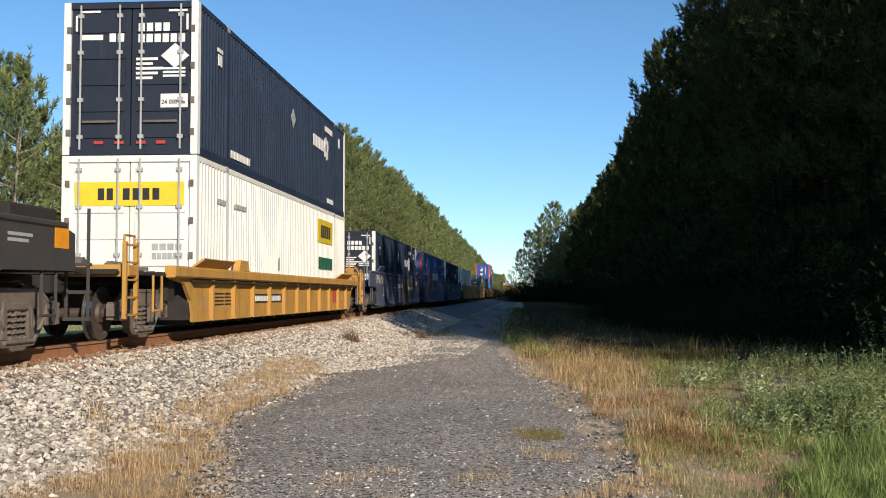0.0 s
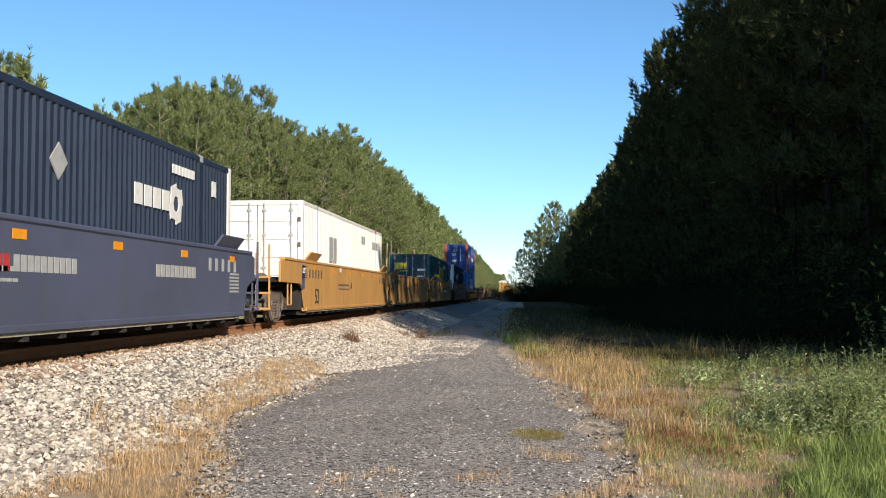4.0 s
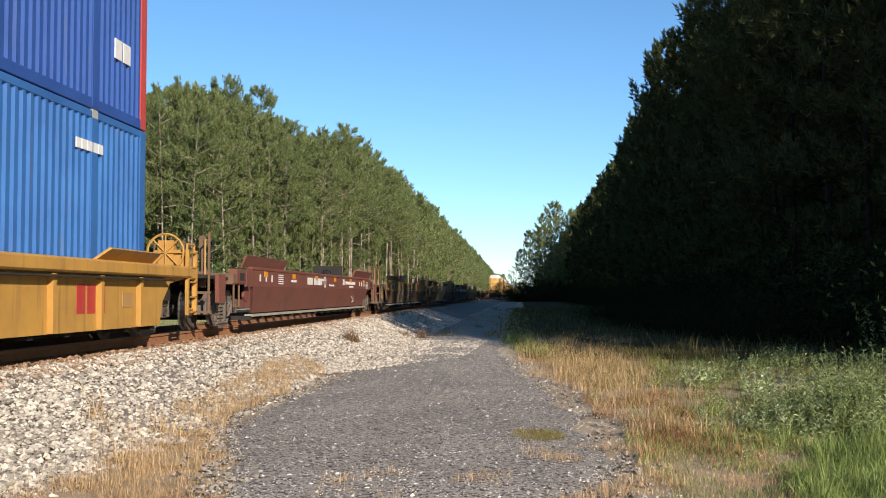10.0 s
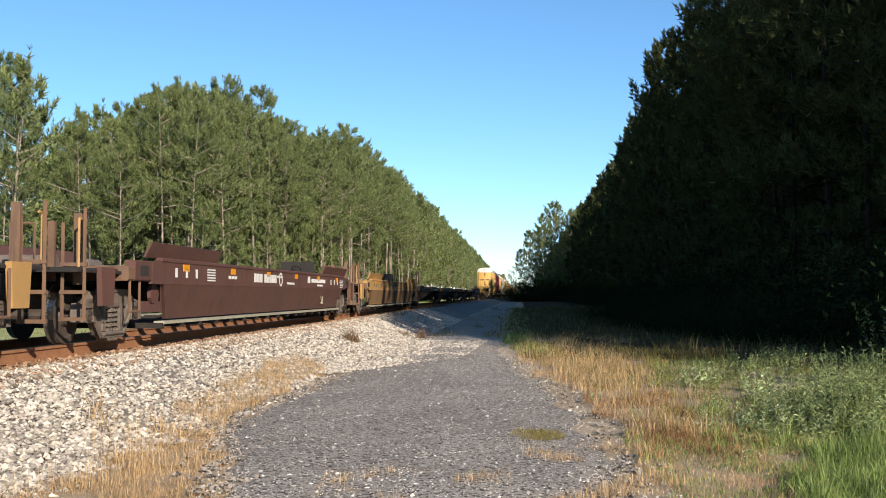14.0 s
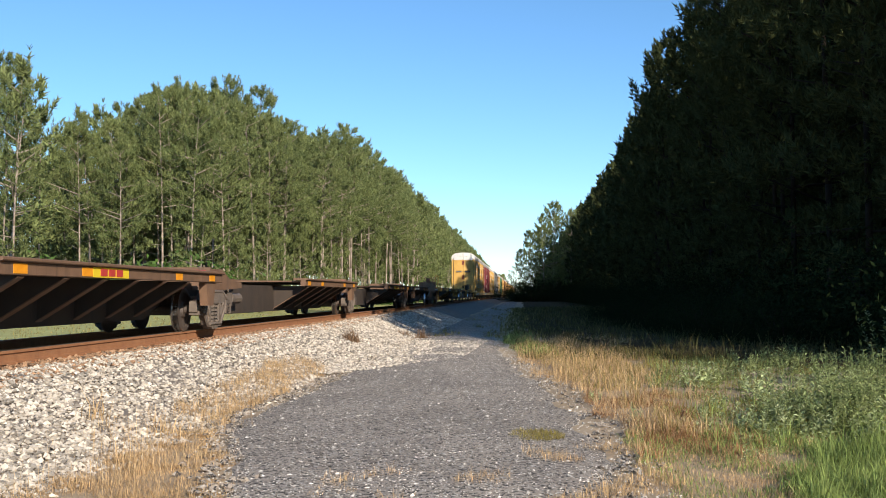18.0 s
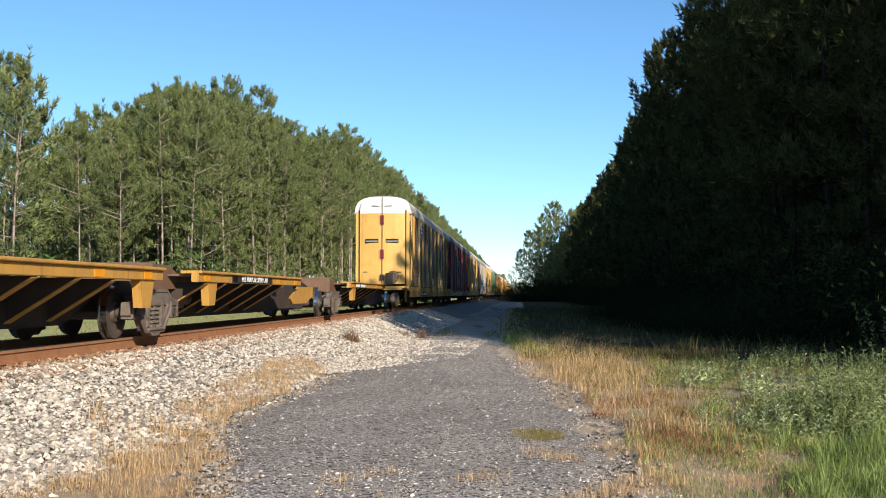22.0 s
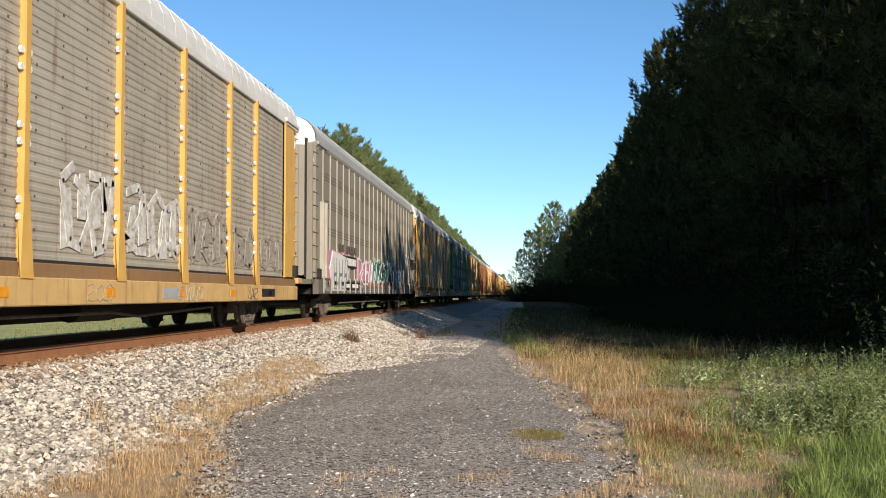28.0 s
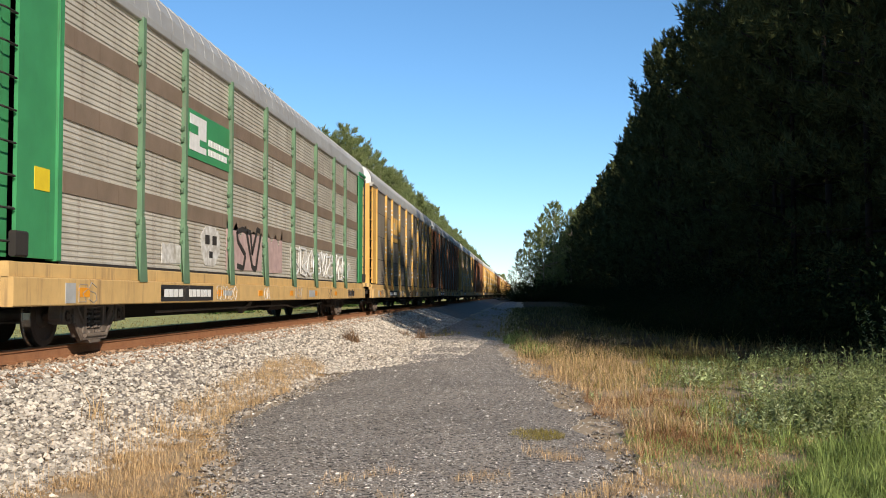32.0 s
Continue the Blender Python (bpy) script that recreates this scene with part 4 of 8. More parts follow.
def stalk_weed(height, stalks, spread, leaf, material):
    """A weed of upright stalks, each set with pointed leaves that shrink towards its tip."""
    s = Shape()
    c, d, size = [], [], []
    for k in range(stalks):
        a, r = rng.uniform(0, 6.28), spread * math.sqrt(rng.random())
        foot = np.array([math.cos(a) * r * 0.5, math.sin(a) * r * 0.5, -0.05])
        h = height * rng.uniform(0.55, 1.0)
        tip = foot + np.array([math.cos(a) * r * 0.7, math.sin(a) * r * 0.7, h]) + rng.normal(0, 0.05 * height, 3)
        s.tube(foot, tip, 0.004, 0.002, 4)
        n = int(h / (leaf * 0.26)) + 3
        for i in range(n):
            u = 0.12 + 0.88 * (i + rng.random()) / n
            q = i * 2.4 + rng.normal(0, 0.3)
            c.append(foot + (tip - foot) * u)
            d.append((math.cos(q), math.sin(q), rng.normal(0.45 + 0.5 * u, 0.3)))
            size.append(leaf * rng.uniform(0.6, 1.15) * (1.1 - 0.5 * u))
    c, d, size = np.array(c), np.array(d), np.array(size)[:, None]
    d /= np.linalg.norm(d, axis=1)[:, None]
    w = np.cross(d, np.array([0, 0, 1.0])) + rng.normal(0, 0.25, d.shape)
    w /= np.linalg.norm(w, axis=1)[:, None]
    drop = np.array([0, 0, -0.22]) * size
    v = np.stack([c, c + d * size * 0.5 + w * size * 0.18, c + d * size + drop, c + d * size * 0.5 - w * size * 0.18], 1).reshape(-1, 3)
    k = (np.arange(len(c)) * 4)[:, None]
    me = numpy_mesh("leaves", v, np.concatenate([k + np.array([[0, 1, 2]]), k + np.array([[0, 2, 3]])]), material)
    st = s.mesh("stems")
    st.materials.append(WEED)
    return st, me


BUSH = {"shade": [bush_mesh(2.2, 100, 50, 0.11, 0.05, LEAF_SHADED) for _ in range(3)],
        "sun": [bush_mesh(1.9, 55, 20, 0.26, 0.13, LEAF) for _ in range(3)],
        "weed": [stalk_weed(0.5, 8, 0.24, 0.115, WEED) for _ in range(4)],
        "pale": [stalk_weed(0.5, 7, 0.25, 0.15, WEED_PALE) for _ in range(3)],
        "shrub": [stalk_weed(0.95, 30, 0.5, 0.115, WEED) for _ in range(2)],
        "broad": [stalk_weed(1.5, 14, 0.7, 0.20, WEED_PALE) for _ in range(2)]}


def bush(kind, x, y, k, name, label, group, z=-0.03):
    st, lv = BUSH[kind][int(rng.integers(len(BUSH[kind])))]
    t = thing(name, label, "bush" if kind in ("shade", "sun", "broad") else "weed", group, at=pose(x, y, z, 0, 0, rng.uniform(0, 360)) @ Matrix.Scale(k, 4))
    part("stem", st, None, t, kind="stuff")
    part("foliage", lv, None, t, kind="stuff")


def undergrowth():
    y = 19.0
    while y < 210:
        bush("shade", 10.0 + rng.uniform(-0.8, 1.6), y, rng.uniform(0.7, 1.5), "bush", "leafy bush at the wood's edge, shade put into its colour", "bushes along the right wood")
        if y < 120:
            bush("shade", 12.5 + rng.uniform(-0.8, 1.6), y + 1.0, rng.uniform(1.0, 1.7), "bush", "leafy bush at the wood's edge, shade put into its colour", "bushes along the right wood")
        y += 2.6
    # dark bushes added to deepen the shade before the wood
    for k in range(26):
        y = rng.uniform(27, 62)
        bush("shade", np.interp(y, [27, 40, 62], [8.6, 6.0, 4.6]) + rng.uniform(-1.2, 2.0), y, rng.uniform(0.35, 0.75), "bush", "low bush added to darken the shade before the wood", "bushes along the right wood")
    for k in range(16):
        bush("shade", rng.uniform(-1.5, 11), rng.uniform(196, 222), rng.uniform(1.3, 2.6), "bush", "bush under the pines by the road, shade in its colour", "bushes along the right wood")
    y = 74.0
    while y < 200:
        e = np.interp(y, [74, 90, 120, 160, 210], [-25, -22, -20, -18, -17])
        bush("sun", e - rng.uniform(0, 5), y, rng.uniform(0.8, 1.5), "bush", "bright green bush under the pines", "bushes along the left wood")
        y += 3.2
    for k in range(44):
        bush("sun", -52 + k * 0.68 + rng.uniform(-1, 1), 73 + rng.uniform(0, 16), rng.uniform(1.0, 2.1), "bush", "bright green bush under the pines", "bushes along the left wood")
    for k in range(190):
        y = 10.8 + 13 * rng.random() ** 1.35
        x0 = road_edges(y)[1] + np.interp(y, [10.8, 13, 17, 20, 24], [1.5, 0.9, 1.2, 2.4, 4.2])
        x = x0 + rng.random() ** 0.9 * (5.6 if y > 12.5 else 2.2)
        near = y < 17 and x > 1.6
        bush("pale" if near and k % 5 < 3 else "weed", x, y, rng.uniform(0.55, 1.2) * (0.7 if x < x0 + 0.8 else 1.0), "weed",
             "leafy pale green weed with pointed leaves" if near and k % 5 < 3 else "leafy grey-green roadside weed", "weeds on the verge")
    for x, y, k in ((3.4, 11.6, 0.8), (3.75, 11.9, 0.98), (3.3, 12.4, 0.72), (4.1, 12.6, 1.0), (3.8, 13.2, 0.9), (2.9, 12.2, 0.55), (4.5, 13.4, 1.0)):
        bush("shrub", x, y, k, "weed", "tall bushy grey-green weed on the verge", "weeds on the verge")
    for x, y, k in ((1.35, 12.6, 0.5), (2.05, 9.7, 0.4), (2.3, 9.9, 0.34), (1.05, 14.8, 0.5), (1.9, 11.2, 0.5), (2.5, 11.4, 0.6), (2.2, 10.6, 0.45), (2.9, 11.0, 0.5), (3.2, 10.4, 0.4)):
        bush("pale", x, y, k, "weed", "low pale green weed on trodden ground", "weeds on the verge")
    for x, y, k in ((7.9, 23.0, 0.9), (8.7, 23.6, 1.1), (9.6, 24.2, 1.2)):
        bush("broad", x, y, k, "bush", "broad-leaved green shrub before the dark wood", "bushes along the right wood")


undergrowth()

# ---------------------------------------------------------------- the train
MOVING = []          # (thing, its middle's place along the line at 0 s)
WHEELS = {"front": [], "rear": []}
WR = 0.42


def rides(ob, s):
    ob.matrix_basis = pose(TX, s, RZ)
    MOVING.append((ob, s))
    return ob


def bars(s, X, rects, proud=0.006):
    """Thin flat marks on a side that faces +x; rects: (y0, z0, y1, z1)."""
    for y0, z0, y1, z1 in rects:
        s.box(X - 0.01, X + proud, y0, y1, z0, z1)
    return s


def end_bars(s, Y, rects, proud=0.006):
    """Thin flat marks on an end that faces -y; rects: (x0, z0, x1, z1)."""
    for x0, z0, x1, z1 in rects:
        s.box(x0, x1, Y - proud, Y + 0.01, z0, z1)
    return s


def word(y, z, length, height, n, gap=0.25):
    """Rects for an illegible or unlettered word of n blocks."""
    w = length / (n + (n - 1) * gap)
    return [(y + i * w * (1 + gap), z, y + i * w * (1 + gap) + w, z + height) for i in range(n)]


def side_text(parent, body, y, z, size, material, X, name="lettering"):
    """Legible numerals or words on a side that faces +x."""
    cu = bpy.data.curves.new(name, "FONT")
    cu.body, cu.size, cu.extrude, cu.fill_mode = body, size, 0.004, "FRONT"
    tmp = bpy.data.objects.new(name, cu)
    me = bpy.data.meshes.new_from_object(tmp)
    bpy.data.objects.remove(tmp)
    return part(name, me, material, parent, at=pose(X + 0.006, y, z, 90, 0, 90))


def end_text(parent, body, x, z, size, material, Y, name="lettering"):
    cu = bpy.data.curves.new(name, "FONT")
    cu.body, cu.size, cu.extrude, cu.fill_mode = body, size, 0.004, "FRONT"
    tmp = bpy.data.objects.new(name, cu)
    me = bpy.data.meshes.new_from_object(tmp)
    bpy.data.objects.remove(tmp)
    return part(name, me, material, parent, at=pose(x, Y - 0.006, z, 90, 0, 0))


REFLECTOR = Shape().box(-0.01, 0.006, 0, 0.34, 0, 0.12).mesh("reflector")


# ---- bogies
def truck_meshes():
    d = {}
    w = Shape()
    w.tube((-1.05, 0, 0), (1.05, 0, 0), 0.085, n=10)
    for sx in (-1, 1):
        x = sx * 0.755
        # flange inside, tread, rim, dished plate, hub
        prof = [(-0.075, WR + 0.028), (-0.05, WR + 0.028), (-0.04, WR), (0.06, WR - 0.004), (0.06, 0.34), (0.035, 0.32), (0.02, 0.17), (0.07, 0.14), (0.07, 0.0)]
        n = 28
        v, f = [], []
        for px_, r in prof:
            for i in range(n):
                a = 2 * math.pi * i / n
                v.append((x + sx * px_, r * math.cos(a), r * math.sin(a)))
        for j in range(len(prof) - 1):
            for i in range(n):
                q = (j * n + i, j * n + (i + 1) % n, (j + 1) * n + (i + 1) % n, (j + 1) * n + i)
                f.append(q if sx > 0 else q[::-1])
        f.append(tuple(range(n)) if sx < 0 else tuple(range(n - 1, -1, -1)))
        w.add(v, f)
        # bearing and its cap with bolts
        w.tube((sx * 0.92, 0, 0), (sx * 1.13, 0, 0), 0.12, n=12)
        w.tube((sx * 1.13, 0, 0), (sx * 1.17, 0, 0), 0.085, n=12)
        for k in range(3):
            a = 2.1 * k
            w.tube((sx * 1.165, 0.055 * math.cos(a), 0.055 * math.sin(a)), (sx * 1.19, 0.055 * math.cos(a), 0.055 * math.sin(a)), 0.018, n=6)
    me = w.mesh("wheelset", False)
    me.materials.append(M["wheel"])
    me.materials.append(M["tread"])
    for p in me.polygons:
        r = math.hypot(p.center.y, p.center.z)
        if abs(r - WR) < 0.02 and 0.6 < abs(p.center.x) < 0.83:
            p.material_index = 1
    d["wheelset"] = me
    f = Shape()
    top = [(-1.14, -0.04), (-1.04, -0.11), (-0.78, -0.11), (-0.68, 0.05), (-0.3, 0.16), (0.3, 0.16), (0.68, 0.05), (0.78, -0.11), (1.04, -0.11), (1.14, -0.04), (1.12, 0.15), (0.80, 0.20), (0.58, 0.34), (-0.58, 0.34), (-0.80, 0.20), (-1.12, 0.15)]
    f.prism_x(top, 0.98, 1.14)
    low = [(-0.74, 0.04), (-0.40, -0.31), (0.40, -0.31), (0.74, 0.04), (0.60, 0.10), (0.32, -0.21), (-0.32, -0.21), (-0.60, 0.10)]
    f.prism_x(low, 0.99, 1.13)
    for y in (-0.33, 0.33):
        f.prism_x([(y - 0.06, -0.25), (y + 0.06, -0.25), (y + 0.05, 0.2), (y - 0.05, 0.2)], 0.98, 1.15)
    f.box(0.94, 1.19, -0.36, 0.36, -0.32, -0.26, 0.02)
    f.prism_x([(-0.16, -0.40), (0.16, -0.40), (0.3, -0.31), (-0.3, -0.31)], 0.97, 1.15)
    # flanges along the arms, lips round the bearing seats
    for pts in (((-0.80, 0.21), (-0.58, 0.35), (0.58, 0.35), (0.80, 0.21), (1.13, 0.16)), ((-1.13, 0.16), (-0.80, 0.21)), ((-0.76, 0.02), (-0.40, -0.33), (0.40, -0.33), (0.76, 0.02)), ((-0.60, 0.12), (-0.36, -0.14), (-0.36, 0.15)), ((0.60, 0.12), (0.36, -0.14), (0.36, 0.15))):
        f.path([(1.13, y, z) for y, z in pts], 0.032, 5)
    for y in (-0.9, 0.9):
        f.prism_x([(y - 0.2, -0.10), (y - 0.14, -0.10), (y - 0.14, 0.10), (y + 0.14, 0.10), (y + 0.14, -0.10), (y + 0.2, -0.10), (y + 0.17, 0.17), (y - 0.17, 0.17)], 0.97, 1.17)
    d["side_frame"] = f.mesh("side_frame")
    sp = Shape()
    for y in (-0.185, 0.0, 0.185):
        x = 1.07 if y else 1.10
        pts = [(x + 0.068 * math.cos(q * 0.9), y + 0.068 * math.sin(q * 0.9), -0.24 + q * 0.0105) for q in range(31)]
        sp.path(pts, 0.02, 5)
        sp.tube((x, y, -0.26), (x, y, 0.09), 0.035, n=6)
    d["spring"] = sp.mesh("spring")
    bo = Shape().box(-1.08, 1.08, -0.2, 0.2, 0.08, 0.26, 0.03)
    bo.box(1.08, 1.15, -0.27, 0.27, 0.09, 0.2, 0.02)
    bo.box(-0.3, 0.3, -0.25, 0.25, 0.26, 0.38)
    bo.box(-0.9, 0.9, -0.62, -0.5, -0.12, -0.02).box(-0.9, 0.9, 0.5, 0.62, -0.12, -0.02)
    d["bolster"] = bo.mesh("bolster")
    return d


TRUCK = truck_meshes()


def truck(car, y):
    t = part("truck", TRUCK["bolster"], M["steel"], car, "grimy cast steel bogie", at=pose(0, y, WR))
    for name, dy in (("front", -0.89), ("rear", 0.89)):
        w = part("wheelset", TRUCK["wheelset"], M["wheel"], t, "steel wheels on an axle", at=pose(0, dy, 0))
        WHEELS[name].append(w)
    for r in (0, 180):
        part("side_frame", TRUCK["side_frame"], M["steel"], t, at=pose(0, 0, 0, 0, 0, r))
        part("spring", TRUCK["spring"], M["steel"], t, at=pose(0, 0, 0, 0, 0, r))
    return t


def coupler(car, y, sign):
    s = Shape().box(-0.1, 0.1, min(y, y - sign * 0.75), max(y, y - sign * 0.75), 0.72, 0.92, 0.02)
    s.box(-0.16, 0.16, min(y, y - sign * 0.22), max(y, y - sign * 0.22), 0.70, 0.98, 0.04)
    part("coupler", s, M["steel"], car)
    h = Shape().path([(0.32, y - sign * 0.7, 0.78), (0.34, y - sign * 0.45, 0.6), (0.3, y - sign * 0.2, 0.42), (0.16, y, 0.48)], 0.025)
    part("air_hose", h, M["rubber"], car)


def ladder(car, y, x, z0, z1, material, steps=4, width=0.38):
    s = Shape()
    for dy in (-width / 2, width / 2):
        s.box(x - 0.03, x + 0.03, y + dy - 0.03, y + dy + 0.03, z0, z1)
    for k in range(steps):
        z = z0 + 0.04 + (z1 - z0 - 0.1) * k / max(1, steps - 1)
        s.box(x - 0.02, x + 0.03, y - width / 2, y + width / 2, z, z + 0.03)
    return part("ladder", s, material, car)


def hand_brake(car, y, x, z, material, R=0.3):
    s = Shape().ring((x, y, z), R, 0.022, "y", 18)
    for k in range(4):
        a = k * math.pi / 4
        s.tube((x - R * math.cos(a), y, z - R * math.sin(a)), (x + R * math.cos(a), y, z + R * math.sin(a)), 0.014, n=5)
    s.box(x - 0.14, x + 0.14, y + 0.02, y + 0.2, z - 0.3, z + 0.22)
    return part("hand_brake", s, material, car)


def end_gear(car, y_end, y_in, sign, paint, rails=True):
    """Decks, posts and pipes over the bogie between y_end (outer) and y_in; sign -1 near end, +1 far end."""
    a, b = min(y_end, y_in), max(y_end, y_in)
    s = Shape().box(-0.42, 0.42, a, b, 0.72, 1.0, 0.03)
    s.box(-1.25, 1.25, b - 0.35 if sign < 0 else a, b if sign < 0 else a + 0.35, 0.6, 1.02)
    part("draft_sill", s, M["grime"], car)
    d = Shape().box(-1.35, 1.35, a + 0.12, b - 0.12, 1.02, 1.06)
    for k in range(6):
        y = a + 0.2 + (b - a - 0.5) * k / 5
        d.box(-1.35, 1.35, y, y + 0.06, 1.06, 1.09)
    part("end_deck", d, M["grime"], car, "grimy end platform of steel grating")
    m_ = (a + b) / 2
    part("brake_pipe", Shape().path([(0.9, y_in, 1.0), (0.8, m_, 0.88), (0.3, y_end, 0.9)], 0.03), M["rubber"], car)
    part("brake_pipe", Shape().path([(-0.7, y_in, 1.1), (-0.7, m_, 1.16), (-0.2, y_end, 1.12)], 0.035), M["rubber"], car)
    part("air_reservoir", Shape().tube((-0.5, m_ - 0.3, 1.2), (0.4, m_ - 0.3, 1.2), 0.11, n=10), M["steel"], car)
    part("brake_cylinder", Shape().tube((0.65, m_ + 0.1, 1.16), (0.65, m_ + 0.6, 1.16), 0.1, n=10).tube((0.65, m_ - 0.2, 1.16), (0.65, m_ + 0.1, 1.16), 0.03, n=6), M["steel"], car)
    part("lever", Shape().box(0.2, 1.2, m_ + 0.32, m_ + 0.38, 1.1, 1.16), M["steel"], car)
    part("corner_step", Shape().path([(1.42, m_, 1.02), (1.42, m_, 0.45), (1.42, m_ + 0.4, 0.45), (1.42, m_ + 0.4, 1.02)], 0.022), paint, car)
    if rails:
        y = y_end - sign * 0.30
        s = Shape()
        for x in (1.36, 1.05):
            s.path([(x, y, 0.35), (x, y, 1.9 if x > 1.2 else 1.7)], 0.026)
        s.box(1.02, 1.40, y - 0.03, y + 0.03, 0.35, 0.40).box(1.02, 1.40, y - 0.03, y + 0.03, 0.72, 0.77).box(1.02, 1.40, y - 0.03, y + 0.03, 1.1, 1.15)
        part("grab_iron", s, paint, car)


def bearers(car, y0, y1, paint=None, step=1.02, X=1.42, sill=True):
    """Open floor of a well: side angles and cross bearers."""
    for x0, x1 in ((X - 0.18, X), (-X, -X + 0.18)) if sill else ((-0.12, 0.12),):
        part("floor_sill", Shape().box(x0, x1, y0, y1, 0.22 if sill else 0.14, 0.27 if sill else 0.2), paint or M["grime"], car)
    n = int((y1 - y0) / step)
    me = Shape().box(-X + 0.02, X - 0.02, -0.07, 0.07, 0.15, 0.24).mesh("cross_bearer")
    for k in range(n + 1):
        part("cross_bearer", me, M["grime"], car, at=pose(0, y0 + (y1 - y0) * k / n, 0))


def deep_well(near, far, well0, well1, paint, label, marks=None, low_end=True, first=True, last=True, mark_paint=None):
    """A well car with tall plain steel sides; well0 and well1 are the well's ends along the line."""
    mid = (near + far) / 2
    car = rides(thing("well_car", label, "railcar", "cars of the train"), mid)
    a, b, w0, w1 = near - mid, far - mid, well0 - mid, well1 - mid
    e0 = a + (1.25 if first else 0.42)
    e1 = b - (1.25 if last else 0.42)
    poly = [(w0, 0.28), (w1, 0.28), (w1 + 0.35, 0.86), (w1 + 0.75, 1.0), (e1, 1.02), (e1, 1.5), (e1 - 0.35, 1.6), (e0 + 0.35, 1.6), (e0, 1.5), (e0, 1.02), (w0 - 0.75, 1.0), (w0 - 0.35, 0.86)]
    for sx in (-1, 1):
        x0, x1 = (1.42, 1.48) if sx > 0 else (-1.48, -1.42)
        part("side_wall", Shape().prism_x(poly, x0, x1), paint, car)
        c0, c1 = (1.36, 1.51) if sx > 0 else (-1.51, -1.36)
        part("top_chord", Shape().box(c0, c1, e0 + 0.3, e1 - 0.3, 1.56, 1.64, 0.02), paint, car)
        c0, c1 = (1.36, 1.505) if sx > 0 else (-1.505, -1.36)
        part("bottom_chord", Shape().box(c0, c1, w0, w1, 0.26, 0.36, 0.015), paint, car)
    for y, sg in ((w0, -1), (w1, 1)):
        part("bulkhead", Shape().prism_y([(-1.42, 0.3), (1.42, 0.3), (1.42, 1.15), (-1.42, 1.15)], y - 0.04 + sg * 0.3, y + 0.04 + sg * 0.3), M["grime"], car)
    for yc in (w0 + 1.0, w1 - 1.0):
        for sx in (-1, 1):
            g = Shape()
            g.add([(sx * 1.40, yc - 0.75, 1.62), (sx * 1.40, yc + 0.75, 1.62), (sx * 1.58, yc + 0.75, 1.86), (sx * 1.58, yc - 0.75, 1.86),
                   (sx * 1.34, yc - 0.75, 1.62), (sx * 1.34, yc + 0.75, 1.62), (sx * 1.54, yc + 0.75, 1.88), (sx * 1.54, yc - 0.75, 1.88)],
                  [(0, 1, 2, 3), (7, 6, 5, 4), (3, 2, 6, 7), (0, 3, 7, 4), (1, 5, 6, 2)])
            part("container_guide", g, paint, car)
    bearers(car, w0 + 0.2, w1 - 0.2, M["pale_sill"], X=1.46)
    if first:
        end_gear(car, a + 0.25, w0, -1, paint)
        coupler(car, a, -1)
        truck(car, a + 2.1)
    else:
        end_gear(car, a + 0.1, w0, -1, paint, rails=True)
    end_gear(car, b - (0.25 if last else 0.1), w1, 1, paint)
    truck(car, b - 2.1 if last else b)
    if last:
        coupler(car, b, 1)
    # amber reflectors and small white notices along the top
    for k in range(6):
        part("reflector", REFLECTOR, M["amber"], car, at=pose(1.48, w0 + 1.0 + k * (w1 - w0 - 2.0) / 5, 1.36))
    s = Shape()
    mp = mark_paint or M["mark_grey"]
    for k in range(5):
        bars(s, 1.48, [(w0 + 0.4 + k * 0.42, 1.16, w0 + 0.55 + k * 0.42, 1.40), (w1 - 2.4 + k * 0.42, 1.16, w1 - 2.25 + k * 0.42, 1.40)])
    for k in range(6):
        bars(s, 1.48, [(w1 - 1.0, 0.75 + k * 0.07, w1 - 0.35, 0.79 + k * 0.07), (w0 - 0.55, 1.15 + k * 0.06, w0 + 0.1, 1.18 + k * 0.06)])
    bars(s, 1.48, word(w0 + 5.0, 0.98, 2.0, 0.06, 14) + word(w0 + 5.0, 0.86, 2.1, 0.04, 16))
    part("stencilling", s, mp, car, "small stencilled notices", kind="stuff")
    if marks:
        marks(car, w0, w1)
    return car


def smear(car, y0, y1, z0, z1, X, material, n=26, seed=1, name="graffiti", label="sprayed graffiti"):
    """Rounded sprayed strokes on a side that faces +x."""
    r = random.Random(seed)
    s = Shape()
    for k in range(n):
        yc = y0 + (y1 - y0) * (k + 0.5) / n
        h = (z1 - z0) * r.uniform(0.5, 1.0)
        w = (y1 - y0) / n * r.uniform(0.4, 0.95)
        zb = z0 + r.uniform(0, (z1 - z0) - h)
        sl = r.uniform(-0.4, 0.4) * w
        poly = [(yc - w / 2, zb), (yc + w / 2, zb + r.uniform(0, 0.1) * h), (yc + w / 2 + sl, zb + h * 0.55), (yc + w * 0.35 + sl, zb + h), (yc - w * 0.3 + sl, zb + h * r.uniform(0.8, 0.98)), (yc - w * 0.55, zb + h * 0.5)]
        s.prism_x(poly, X - 0.01, X + 0.004 + 0.0007 * k)
    return part(name, s, material, car, label)


